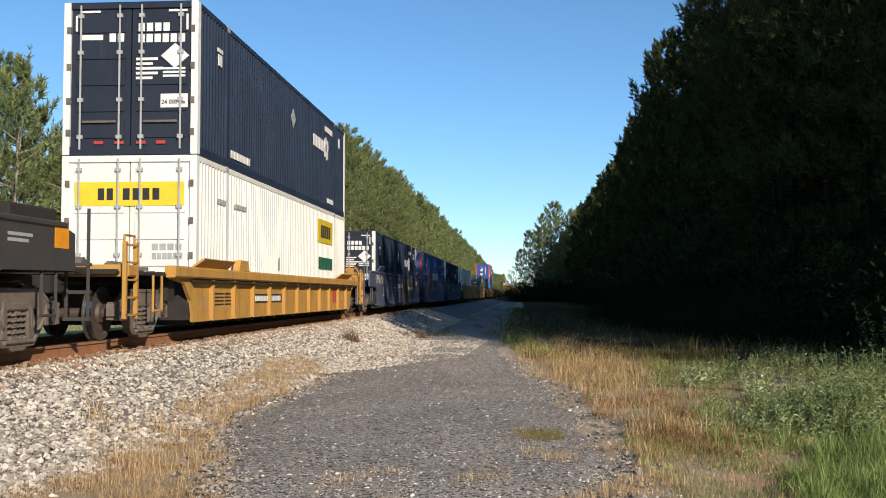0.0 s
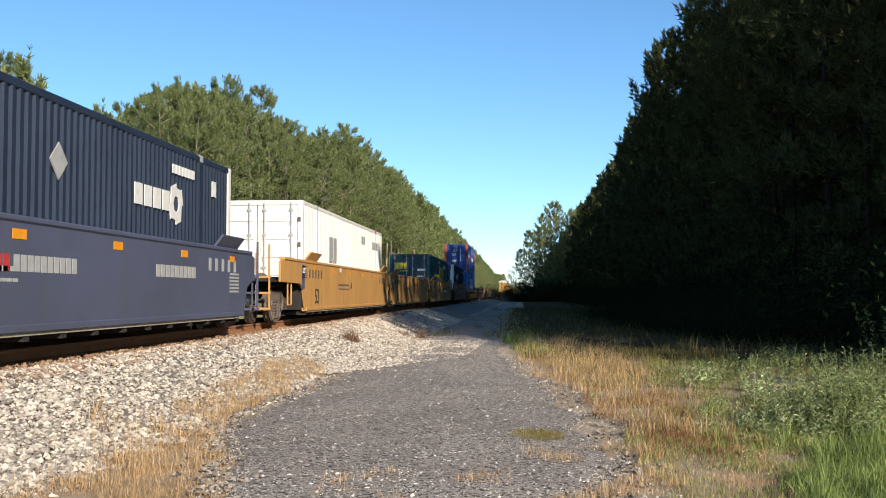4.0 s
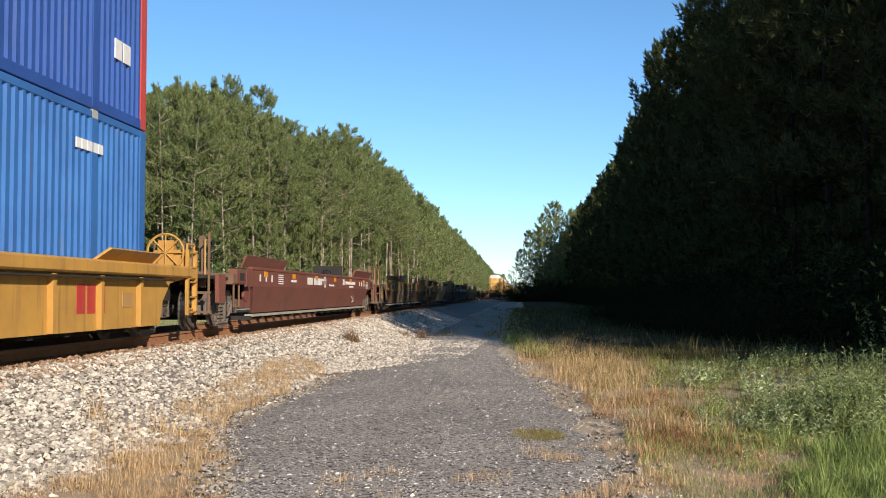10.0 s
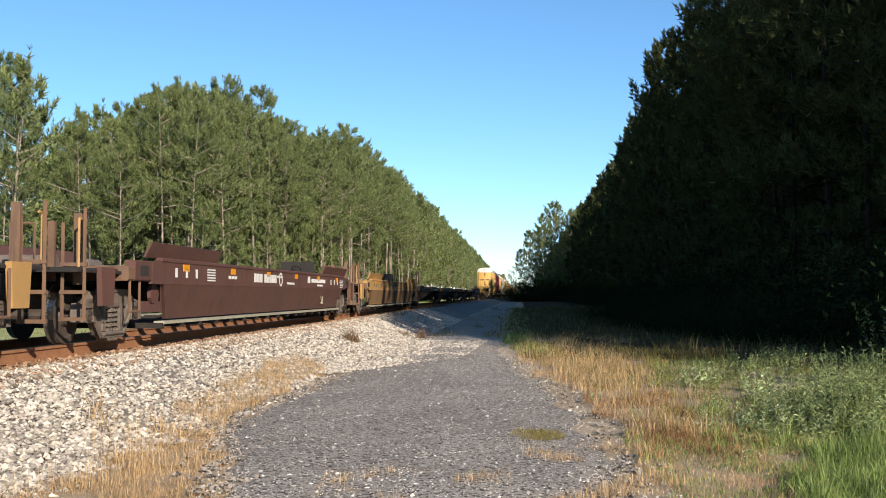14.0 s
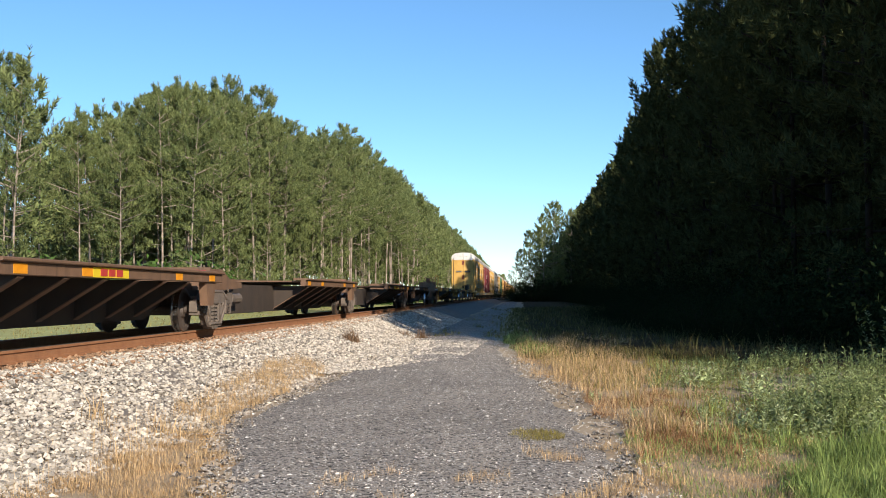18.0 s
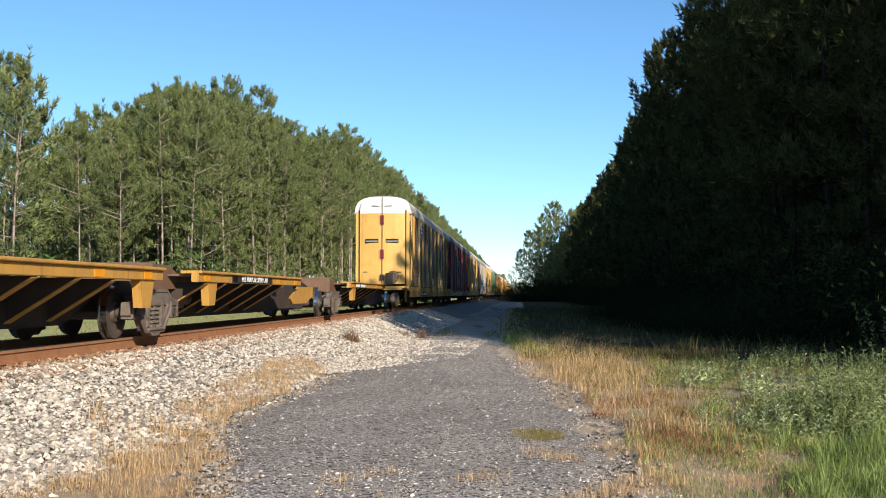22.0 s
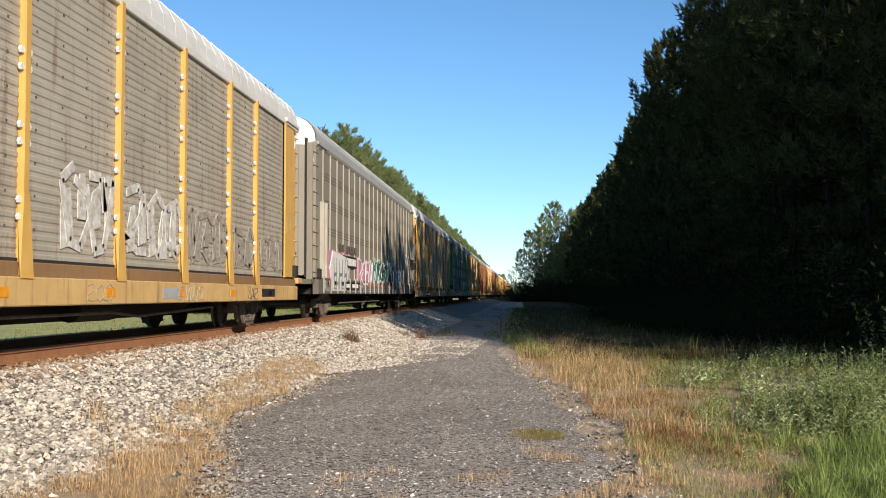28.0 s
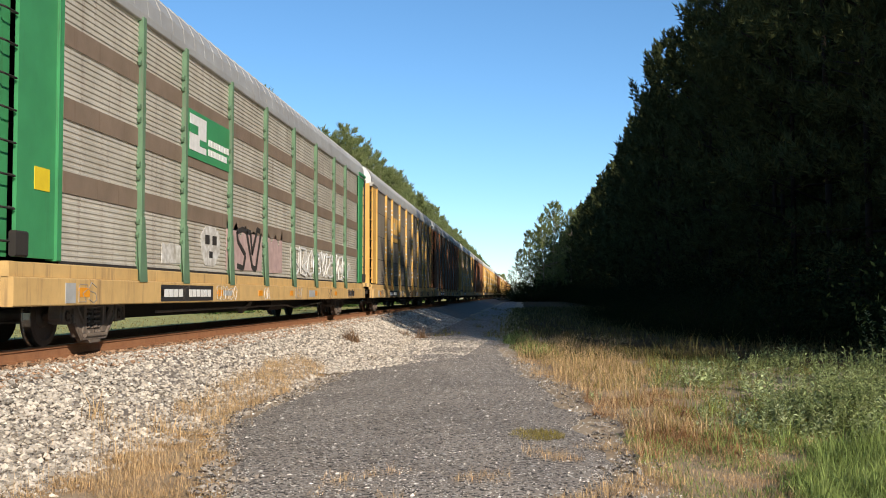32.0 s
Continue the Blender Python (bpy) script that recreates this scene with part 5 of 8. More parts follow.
def arch_letters(car, y0, z0, n, w, h, X, material, seed, name="graffiti", label="block letters sprayed on the side", stroke=0.12):
    """Outlined strokes like sprayed block letters, shapes only."""
    r = random.Random(seed)
    s = Shape()
    curls = ([(0.5, 0), (0.14, 0.18), (0.08, 0.68), (0.45, 1), (0.84, 0.8), (0.92, 0.25), (0.5, 0)],
             [(0.9, 0.84), (0.5, 1), (0.12, 0.8), (0.3, 0.55), (0.8, 0.42), (0.92, 0.16), (0.5, 0), (0.08, 0.12)],
             [(0.1, 0), (0.12, 1), (0.72, 0.96), (0.86, 0.76), (0.45, 0.54), (0.92, 0.34), (0.8, 0.05), (0.1, 0)],
             [(0.02, 0.05), (0.38, 0.98), (0.62, 1), (0.98, 0), (0.72, 0.02), (0.52, 0.5), (0.3, 0.02), (0.02, 0.05)])
    for k in range(n):
        y = y0 + k * w * 1.04
        fy, fz = r.random() < 0.5, r.random() < 0.5
        p = [(y + w * 1.12 * ((1 - a if fy else a) + r.uniform(-0.15, 0.15)), z0 + h * min(1.05, max(0, (1 - c if fz else c) + r.uniform(-0.12, 0.12)))) for a, c in curls[r.randrange(4)]]
        for (ya, za), (yb, zb) in zip(p, p[1:]):
            dy, dz = yb - ya, zb - za
            L_ = math.hypot(dy, dz) or 1
            ny, nz = -dz / L_ * stroke * h / 2, dy / L_ * stroke * h / 2
            s.prism_x([(ya - ny, za - nz), (yb - ny, zb - nz), (yb + ny, zb + nz), (ya + ny, za + nz)][::-1], X - 0.01, X + 0.006 + 0.0006 * k)
    return part("graffiti_outline", s, material, car, label, kind="stuff")


def blob(car, y0, y1, z0, z1, X, material, seed, label="filled graffiti letters", spiky=0.0, n=9):
    """One sprayed fill with a lumpy upper edge."""
    r = random.Random(seed)
    top = []
    for k in range(n * 2 + 1):
        u = k / (n * 2)
        top.append((y1 + (y0 - y1) * u, z1 - (z1 - z0) * (r.uniform(0.0, 0.16) + (0.10 + spiky if k % 2 else 0.0))))
    return part("graffiti_fill", Shape().prism_x([(y0, z0), (y1, z0 + 0.04)] + top, X - 0.01, X), material, car, label)


def ribbed_well(near, far, well0, well1, paint, label):
    """A single well car with low ribbed sides and a heavy top chord."""
    mid = (near + far) / 2
    car = rides(thing("well_car", label, "railcar", "cars of the train"), mid)
    a, b, w0, w1 = near - mid, far - mid, well0 - mid, well1 - mid
    rib = Shape().prism_x([(-0.04, 0.22), (0.04, 0.22), (0.05, 0.98), (-0.05, 0.98)], 1.40, 1.48).mesh("rib")
    for sx in (-1, 1):
        poly = [(w0, 0.21), (w1, 0.21), (w1 + 0.15, 0.6), (w1 + 0.5, 0.9), (w1 + 1.2, 0.98), (w1 + 1.2, 1.02), (w0 - 1.2, 1.02), (w0 - 1.2, 0.98), (w0 - 0.5, 0.9), (w0 - 0.15, 0.6)]
        x0, x1 = (1.34, 1.40) if sx > 0 else (-1.40, -1.34)
        part("side_wall", Shape().prism_x(poly, x0, x1), paint, car)
        x0, x1 = (1.32, 1.52) if sx > 0 else (-1.52, -1.32)
        part("top_chord", Shape().box(x0, x1, w0 - 1.3, w1 + 1.3, 1.0, 1.20, 0.03), paint, car)
        part("chord_lip", Shape().box(x0, x1 + 0.02 * sx, w0 - 0.2, w1 + 0.2, 0.94, 0.965), M["grime"], car)
        for k in range(11):
            y = w0 + 1.0 + k * (w1 - w0 - 2.0) / 10
            part("rib", rib, paint, car, at=pose(0, y, 0, 0, 0, 0 if sx > 0 else 180))
        for yc in (w0 + 1.3, w1 - 1.3):
            g = Shape()
            g.add([(sx * 1.36, yc - 1.2, 1.2), (sx * 1.36, yc + 1.0, 1.2), (sx * 1.56, yc + 0.9, 1.36), (sx * 1.56, yc - 1.1, 1.36), (sx * 1.30, yc - 1.2, 1.2), (sx * 1.30, yc + 1.0, 1.2), (sx * 1.52, yc + 0.9, 1.38), (sx * 1.52, yc - 1.1, 1.38)],
                  [(0, 1, 2, 3), (7, 6, 5, 4), (3, 2, 6, 7), (0, 3, 7, 4), (1, 5, 6, 2)])
            part("container_guide", g, paint, car)
        yk = w0 + 3.1
        part("locking_bracket", Shape().prism_x([(yk - 0.4, 1.2), (yk + 0.4, 1.2), (yk + 0.3, 1.42), (yk - 0.3, 1.42)], sx * 1.36 if sx > 0 else -1.5, 1.5 if sx > 0 else -1.36), paint, car)
    for y, sg in ((w0, -1), (w1, 1)):
        part("bulkhead", Shape().box(-1.36, 1.36, y + sg * 0.1 - 0.04, y + sg * 0.1 + 0.04, 0.25, 1.1), M["grime"], car)
    bearers(car, w0 + 0.2, w1 - 0.2, X=1.36)
    for sg, e, w in ((-1, a, w0), (1, b, w1)):
        end_gear(car, e - sg * 0.3, w + sg * 0.6, sg, paint, rails=False)
        coupler(car, e, sg)
        truck(car, e - sg * 2.15)
        ladder(car, e - sg * 0.75, 1.46, 0.35, 1.5, paint, 5, 0.45)
        part("end_sill", Shape().box(-1.5, 1.5, min(e - sg * 0.6, e - sg * 0.9), max(e - sg * 0.6, e - sg * 0.9), 0.98, 1.16, 0.02), paint, car)
        part("handrail", Shape().path([(1.44, e - sg * 0.55, 1.15), (1.44, e - sg * 0.55, 1.6), (1.44, e - sg * 0.95, 1.6), (1.44, e - sg * 0.95, 1.15)], 0.02), paint, car)
        part("handrail", Shape().path([(-1.3, e - sg * 0.6, 1.15), (-1.3, e - sg * 0.6, 1.75), (-0.9, e - sg * 0.6, 1.75), (-0.9, e - sg * 0.6, 1.15)], 0.02), paint, car)
    hand_brake(car, b - 0.95, 1.05, 1.45, paint, 0.33)
    part("gear_housing", Shape().box(0.8, 1.4, b - 0.9, b - 0.6, 1.0, 1.5, 0.05), paint, car)
    s = bars(Shape(), 1.40, [(w0 + 4.2, 0.52, w0 + 6.9, 0.72)])
    part("number_panel", s, M["mark_black"], car, "black panel behind the car number")
    s = bars(Shape(), 1.408, word(w0 + 4.35, 0.56, 2.4, 0.12, 9))
    part("car_number", s, M["mark"], car, "white bars of the car number")
    s = bars(Shape(), 1.40, word(w1 - 3.2, 0.45, 0.95, 0.4, 3))
    part("emblem", s, M["mark_red"], car, "faded red block emblem")
    s = bars(Shape(), 1.40, [(w0 + 0.5, 0.42, w0 + 0.85, 0.68), (w1 - 1.6, 0.52, w1 - 1.2, 0.74)])
    part("placard", s, M["tan"], car)
    s = bars(Shape(), 1.40, [(w0 + 1.3 + 0.0, 0.5 + 0.07 * k, w0 + 1.9, 0.53 + 0.07 * k) for k in range(4)] + [(w0 + 2.0, 0.5 + 0.07 * k, w0 + 2.4, 0.53 + 0.07 * k) for k in range(4)])
    part("stencilling", s, M["mark_black"], car, "small stencilled notices", kind="stuff")
    return car


def sloped_well(near, far, well0, well1, paint, label, marks=None, low=None, mark_paint=None):
    """An older single well car whose sides lean inwards below a waistline."""
    mid = (near + far) / 2
    car = rides(thing("well_car", label, "railcar", "cars of the train"), mid)
    a, b, w0, w1 = near - mid, far - mid, well0 - mid, well1 - mid
    # low: on the tan cars a darker tan, shade painted on the inward lean
    low = low or paint
    for sx in (-1, 1):
        up = [(w0 - 0.9, 0.88), (w1 + 0.9, 0.88), (w1 + 0.9, 1.22), (w1 + 0.5, 1.28), (w0 - 0.5, 1.28), (w0 - 0.9, 1.22)]
        x0, x1 = (1.42, 1.48) if sx > 0 else (-1.48, -1.42)
        part("upper_side", Shape().prism_x(up, x0, x1), paint, car)
        pts = [(w0 + 0.25, 0.30), (w1 - 0.25, 0.30), (w1 + 0.35, 0.88), (w0 - 0.35, 0.88)]
        xs = [1.30, 1.30, 1.475, 1.475]
        g = Shape()
        v = [(sx * x, y, z) for (y, z), x in zip(pts, xs)] + [(sx * (x - 0.06), y, z) for (y, z), x in zip(pts, xs)]
        f = [(0, 1, 2, 3), (7, 6, 5, 4), (0, 4, 5, 1), (1, 5, 6, 2), (3, 2, 6, 7), (0, 3, 7, 4)]
        g.add(v, f if sx > 0 else [q[::-1] for q in f])
        part("lower_side", g, low, car)
        c0, c1 = (1.38, 1.50) if sx > 0 else (-1.50, -1.38)
        part("top_chord", Shape().box(c0, c1, w0 - 0.5, w1 + 0.5, 1.24, 1.31, 0.015), paint, car)
        for yc in (w0 + 0.9, w1 - 0.9):
            g = Shape().add([(sx * 1.40, yc - 1.9, 1.3), (sx * 1.42, yc + 1.9, 1.3), (sx * 1.52, yc + 1.9, 1.54), (sx * 1.52, yc - 1.9, 1.54), (sx * 1.36, yc - 1.9, 1.3), (sx * 1.36, yc + 1.9, 1.3), (sx * 1.48, yc + 1.9, 1.55), (sx * 1.48, yc - 1.9, 1.55)],
                            [(0, 1, 2, 3), (7, 6, 5, 4), (3, 2, 6, 7), (0, 3, 7, 4), (1, 5, 6, 2)])
            part("container_guide", g, paint, car)
    bearers(car, w0 - 0.1, w1 + 0.1, M["pale_sill"], step=1.02, X=1.40)
    for sg, e, w in ((-1, a, w0), (1, b, w1)):
        end_gear(car, e - sg * 0.3, w - sg * 0.1, sg, M["spine_brown"])
        coupler(car, e, sg)
        truck(car, e - sg * 2.15)
        part("grab_rail", Shape().path([(1.3, e - sg * 0.55, 1.05), (1.3, e - sg * 0.55, 1.75), (1.3, e - sg * 0.65, 1.75)], 0.018), M["tan"], car)
        part("handrail", Shape().path([(0.6, e - sg * 0.7, 1.05), (0.6, e - sg * 0.7, 1.7), (0.25, e - sg * 0.7, 1.7), (0.25, e - sg * 0.7, 1.05)], 0.018), M["spine_brown"], car)
        part("end_post", Shape().box(1.08, 1.2, e - sg * 0.9 - 0.03, e - sg * 0.9 + 0.03, 0.85, 1.85), M["spine_brown"], car)
        part("end_post", Shape().box(0.66, 0.76, e - sg * 1.0 - 0.03, e - sg * 1.0 + 0.03, 0.9, 1.75), M["spine_brown"], car)
        if sg > 0:
            part("brake_screen", Shape().box(-1.1, 0.1, e - 1.3, e - 1.25, 1.25, 1.85), M["grime"], car)
            hand_brake(car, e - 1.45, -0.5, 1.5, M["grime"], 0.2)
        part("bolster_beam", Shape().box(-1.46, 1.46, e - sg * 2.15 - 0.2, e - sg * 2.15 + 0.2, 0.92, 1.14, 0.02), M["spine_brown"], car)
        part("side_bracket", Shape().prism_x([(e - sg * 1.3 - 0.2, 0.55), (e - sg * 1.3 + 0.2, 0.55), (e - sg * 1.3 + 0.25, 1.1), (e - sg * 1.3 - 0.25, 1.1)], 1.34, 1.42), paint, car)
        # round lifting eye under the waist
        part("lifting_eye", Shape().prism_x([(w + sg * 0.45 + 0.2 * math.cos(k * 0.7), 0.72 + 0.17 * math.sin(k * 0.7)) for k in range(9)], 1.30, 1.36), low, car)
        part("end_corner", Shape().box(1.30, 1.47, min(w + sg * 0.9, w + sg * 1.6), max(w + sg * 0.9, w + sg * 1.6), 0.92, 1.24, 0.02), paint, car)
        part("corner_window", Shape().box(1.28, 1.475, min(w + sg * 1.05, w + sg * 1.4), max(w + sg * 1.05, w + sg * 1.4), 1.0, 1.16), M["grime"], car)
    s = Shape()
    mp = mark_paint or M["mark"]
    for k in range(3):
        bars(s, 1.48, [(w0 + 0.2 + k * 0.55, 1.0, w0 + 0.3 + k * 0.55, 1.16), (w1 - 1.8 + k * 0.55, 1.0, w1 - 1.7 + k * 0.55, 1.16)])
    for k in range(5):
        bars(s, 1.48, [(w0 + 2.0, 0.96 + k * 0.05, w0 + 2.5, 0.985 + k * 0.05), (w1 - 0.2, 0.93 + k * 0.05, w1 + 0.35, 0.955 + k * 0.05)])
    bars(s, 1.48, word(w0 + 3.4, 1.02, 0.6, 0.06, 3) + word(w0 + 8.6, 0.96, 0.8, 0.05, 4) + word(w0 + 7.4, 1.1, 0.7, 0.06, 3))
    part("stencilling", s, mp, car, "small stencilled notices", kind="stuff")
    for k in range(6):
        part("reflector", REFLECTOR, M["amber"], car, at=pose(1.48, w0 + 0.6 + k * (w1 - w0 - 1.5) / 5, 1.11))
    if marks:
        marks(car, w0, w1)
    return car


def spine_unit(near, far, paint, label, first, last, marks=None, side=None, near_deck=False, cabinet=False, wedge=None):
    """One unit of an articulated spine car: a deep centre sill with trailer decks on gussets."""
    mid = (near + far) / 2
    car = rides(thing("spine_car", label, "railcar", "cars of the train"), mid)
    a, b = near - mid, far - mid
    side = side or paint
    t0, t1 = a + (2.6 if first else 0.9), b - (2.6 if last else 0.9)
    poly = [(t0 + 1.1, 0.25), (t1 - 1.1, 0.25), (t1, 0.62), (b - 0.2, 0.62), (b - 0.2, 0.95), (a + 0.2, 0.95), (a + 0.2, 0.62), (t0, 0.62)]
    part("centre_sill", Shape().prism_x(poly, -0.42, 0.42), M["spine_dark"], car)
    # decks at the far bogie end and a shorter one at the near end
    d1 = b - 0.5
    if near_deck:
        d1 = a + 10.2
    d0 = d1 - 8.8
    bk = d0 + 1.0 if near_deck else d1 - 0.6
    me = Shape().prism_x([(-0.02, 0.92), (-0.55, 0.40), (-0.50, 0.36), (0.06, 0.92)], 0.4, 1.36)
    gus = Shape().add([(1.40, -0.03, 0.94), (1.40, 0.03, 0.94), (0.42, 0.03, 0.94), (0.42, -0.03, 0.94), (0.42, -0.03, 0.34), (0.42, 0.03, 0.34)],
                      [(0, 1, 2, 3), (0, 4, 5, 1), (0, 3, 4), (1, 5, 2)])
    gus = gus.mesh("gusset")
    flange = Shape().add([(1.40, -0.08, 0.93), (1.40, 0.08, 0.93), (0.42, 0.08, 0.33), (0.42, -0.08, 0.33), (1.41, -0.08, 0.915), (1.41, 0.08, 0.915), (0.43, 0.08, 0.315), (0.43, -0.08, 0.315)],
            [(0, 1, 2, 3), (7, 6, 5, 4), (0, 4, 5, 1), (0, 3, 7, 4), (1, 5, 6, 2)])
    flange = flange.mesh("gusset_flange")
    for sx in (-1, 1):
        x0, x1 = (1.30, 1.44) if sx > 0 else (-1.44, -1.30)
        part("side_channel", Shape().box(x0, x1, d0, d1, 0.94, 1.10, 0.01), side, car)
        x0, x1 = (1.10, 1.50) if sx > 0 else (-1.50, -1.10)
        part("channel_flange", Shape().box(x0, x1, d0, d1, 1.10, 1.15, 0.012), side, car)
        for k in range(6):
            g = part("gusset", gus, M["spine_dark"], car, at=pose(0, d0 + 0.6 + k * 1.25, 0, 0, 0, 0 if sx > 0 else 180))
            if sx > 0:
                part("gusset_flange", flange, side, g)
        part("end_bracket", Shape().prism_x([(bk - 0.3, 0.94), (bk - 0.2, 0.5), (bk + 0.15, 0.5), (bk + 0.3, 0.94)], 1.25 if sx > 0 else -1.4, 1.4 if sx > 0 else -1.25), side, car)
    part("deck", Shape().box(-1.3, 1.3, d0 + 0.1, d1 - 0.1, 1.05, 1.09), paint, car, "rusty steel deck plate")
    hy = b - 3.4 if near_deck else t0
    s = Shape().prism_x([(hy + 0.2, 0.95), (hy + 2.2, 0.95), (hy + 1.0, 1.12), (hy + 0.2, 1.22)], -0.5, 0.5)
    part("trailer_hitch", s, M["grime"], car)
    # raised gooseneck side plate by the articulation
    yj = a + (2.2 if first else 0.9)
    s = Shape().prism_x([(yj - 0.1, 0.78), (yj + 2.3, 0.86), (yj + 2.3, 0.98), (yj + 1.3, 1.05), (yj + 0.7, 1.25), (yj - 0.1, 1.25)], 0.75, 0.82)
    s.prism_x([(yj - 0.1, 0.78), (yj + 2.3, 0.86), (yj + 2.3, 0.98), (yj + 1.3, 1.05), (yj + 0.7, 1.25), (yj - 0.1, 1.25)], -0.82, -0.75)
    s.box(-0.82, 0.82, yj - 0.16, yj - 0.1, 0.8, 1.28)
    part("end_frame", s, paint, car)
    part("lamp_box", Shape().box(0.5, 0.95, d1 + 0.15, d1 + 0.6, 1.05, 1.2, 0.03), M["mark_red"], car, "faded red housing")
    pp = Shape().path([(0.6, t0 + 0.3, 0.95), (0.75, t0 + 0.7, 1.0), (0.8, t0 + 1.2, 0.8), (0.55, t0 + 1.6, 0.7), (0.5, t0 + 2.8, 0.9)], 0.035)
    pp.path([(0.46, t0 + 0.5, 0.75), (0.6, t0 + 1.0, 0.55), (0.46, t0 + 1.9, 0.5)], 0.03)
    pp.tube((0.6, t0 + 1.9, 0.62), (0.6, t0 + 2.7, 0.62), 0.13, n=10)
    pp.box(0.45, 0.75, t0 + 1.3, t0 + 1.75, 0.45, 0.75)
    part("brake_gear", pp, M["steel"], car)
    if first:
        coupler(car, a, -1)
        truck(car, a + 1.95)
        ladder(car, a + 0.75, 1.36, 0.3, 1.15, side, 4)
        part("end_platform", Shape().box(-1.45, 1.45, a + 0.35, a + 3.1, 0.92, 1.04, 0.02), side, car)
        part("grab_iron", Shape().path([(1.36, a + 0.5, 1.0), (1.36, a + 0.5, 2.0), (1.2, a + 0.5, 2.0), (1.2, a + 0.5, 1.0)], 0.024), side, car)
        part("end_beam", Shape().box(0.3, 1.48, a + 0.5, a + 3.0, 1.04, 1.20, 0.02), side, car)
    truck(car, b - (2.0 if cabinet else 2.85) if last else b)
    if last:
        coupler(car, b, 1)
        ladder(car, b - 0.75, 1.36, 0.3, 1.15, side, 4)
        part("end_platform", Shape().box(-1.45, 1.45, b - 3.1, b - 0.35, 0.92, 1.04, 0.02), side, car)
        if cabinet:
            part("brake_cabinet", Shape().box(0.2, 1.3, b - 1.3, b - 0.5, 1.04, 1.55, 0.02), side, car)
            hand_brake(car, b - 0.5, 0.75, 1.62, side, 0.32)
    if wedge:
        part("side_plate", Shape().prism_x([(wedge - 2.6, 0.46), (wedge - 0.9, 0.46), (wedge, 0.66), (wedge, 0.92), (wedge - 1.9, 0.92), (wedge - 2.9, 0.6)], 1.2, 1.26), side, car)
    for k in (0, 1, 3, 4):
        part("reflector", REFLECTOR, M["amber"], car, at=pose(1.44, d0 + 0.35 + k * 1.9, 0.96))
    if marks:
        marks(car, d0, d1)
    return car


# ---- containers
def corrugated(x_out, depth, y0, y1, z0, z1, pitch, sign):
    """A sheet with upright trapezoid folds, facing sign * x."""
    s = Shape()
    n = max(2, round((y1 - y0) / pitch))
    p = (y1 - y0) / n
    ys, xs = [], []
    for i in range(n):
        for u, o in ((0, 0), (0.32, 0), (0.5, 1), (0.82, 1)):
            ys.append(y0 + (i + u) * p)
            xs.append(x_out - depth * o)
    ys.append(y1)
    xs.append(x_out)
    v = [(sign * x, y, z0) for x, y in zip(xs, ys)] + [(sign * x, y, z1) for x, y in zip(xs, ys)]
    k = len(ys)
    f = [(i, i + 1, i + 1 + k, i + k) for i in range(k - 1)]
    s.add(v, f if sign > 0 else [q[::-1] for q in f])
    return s


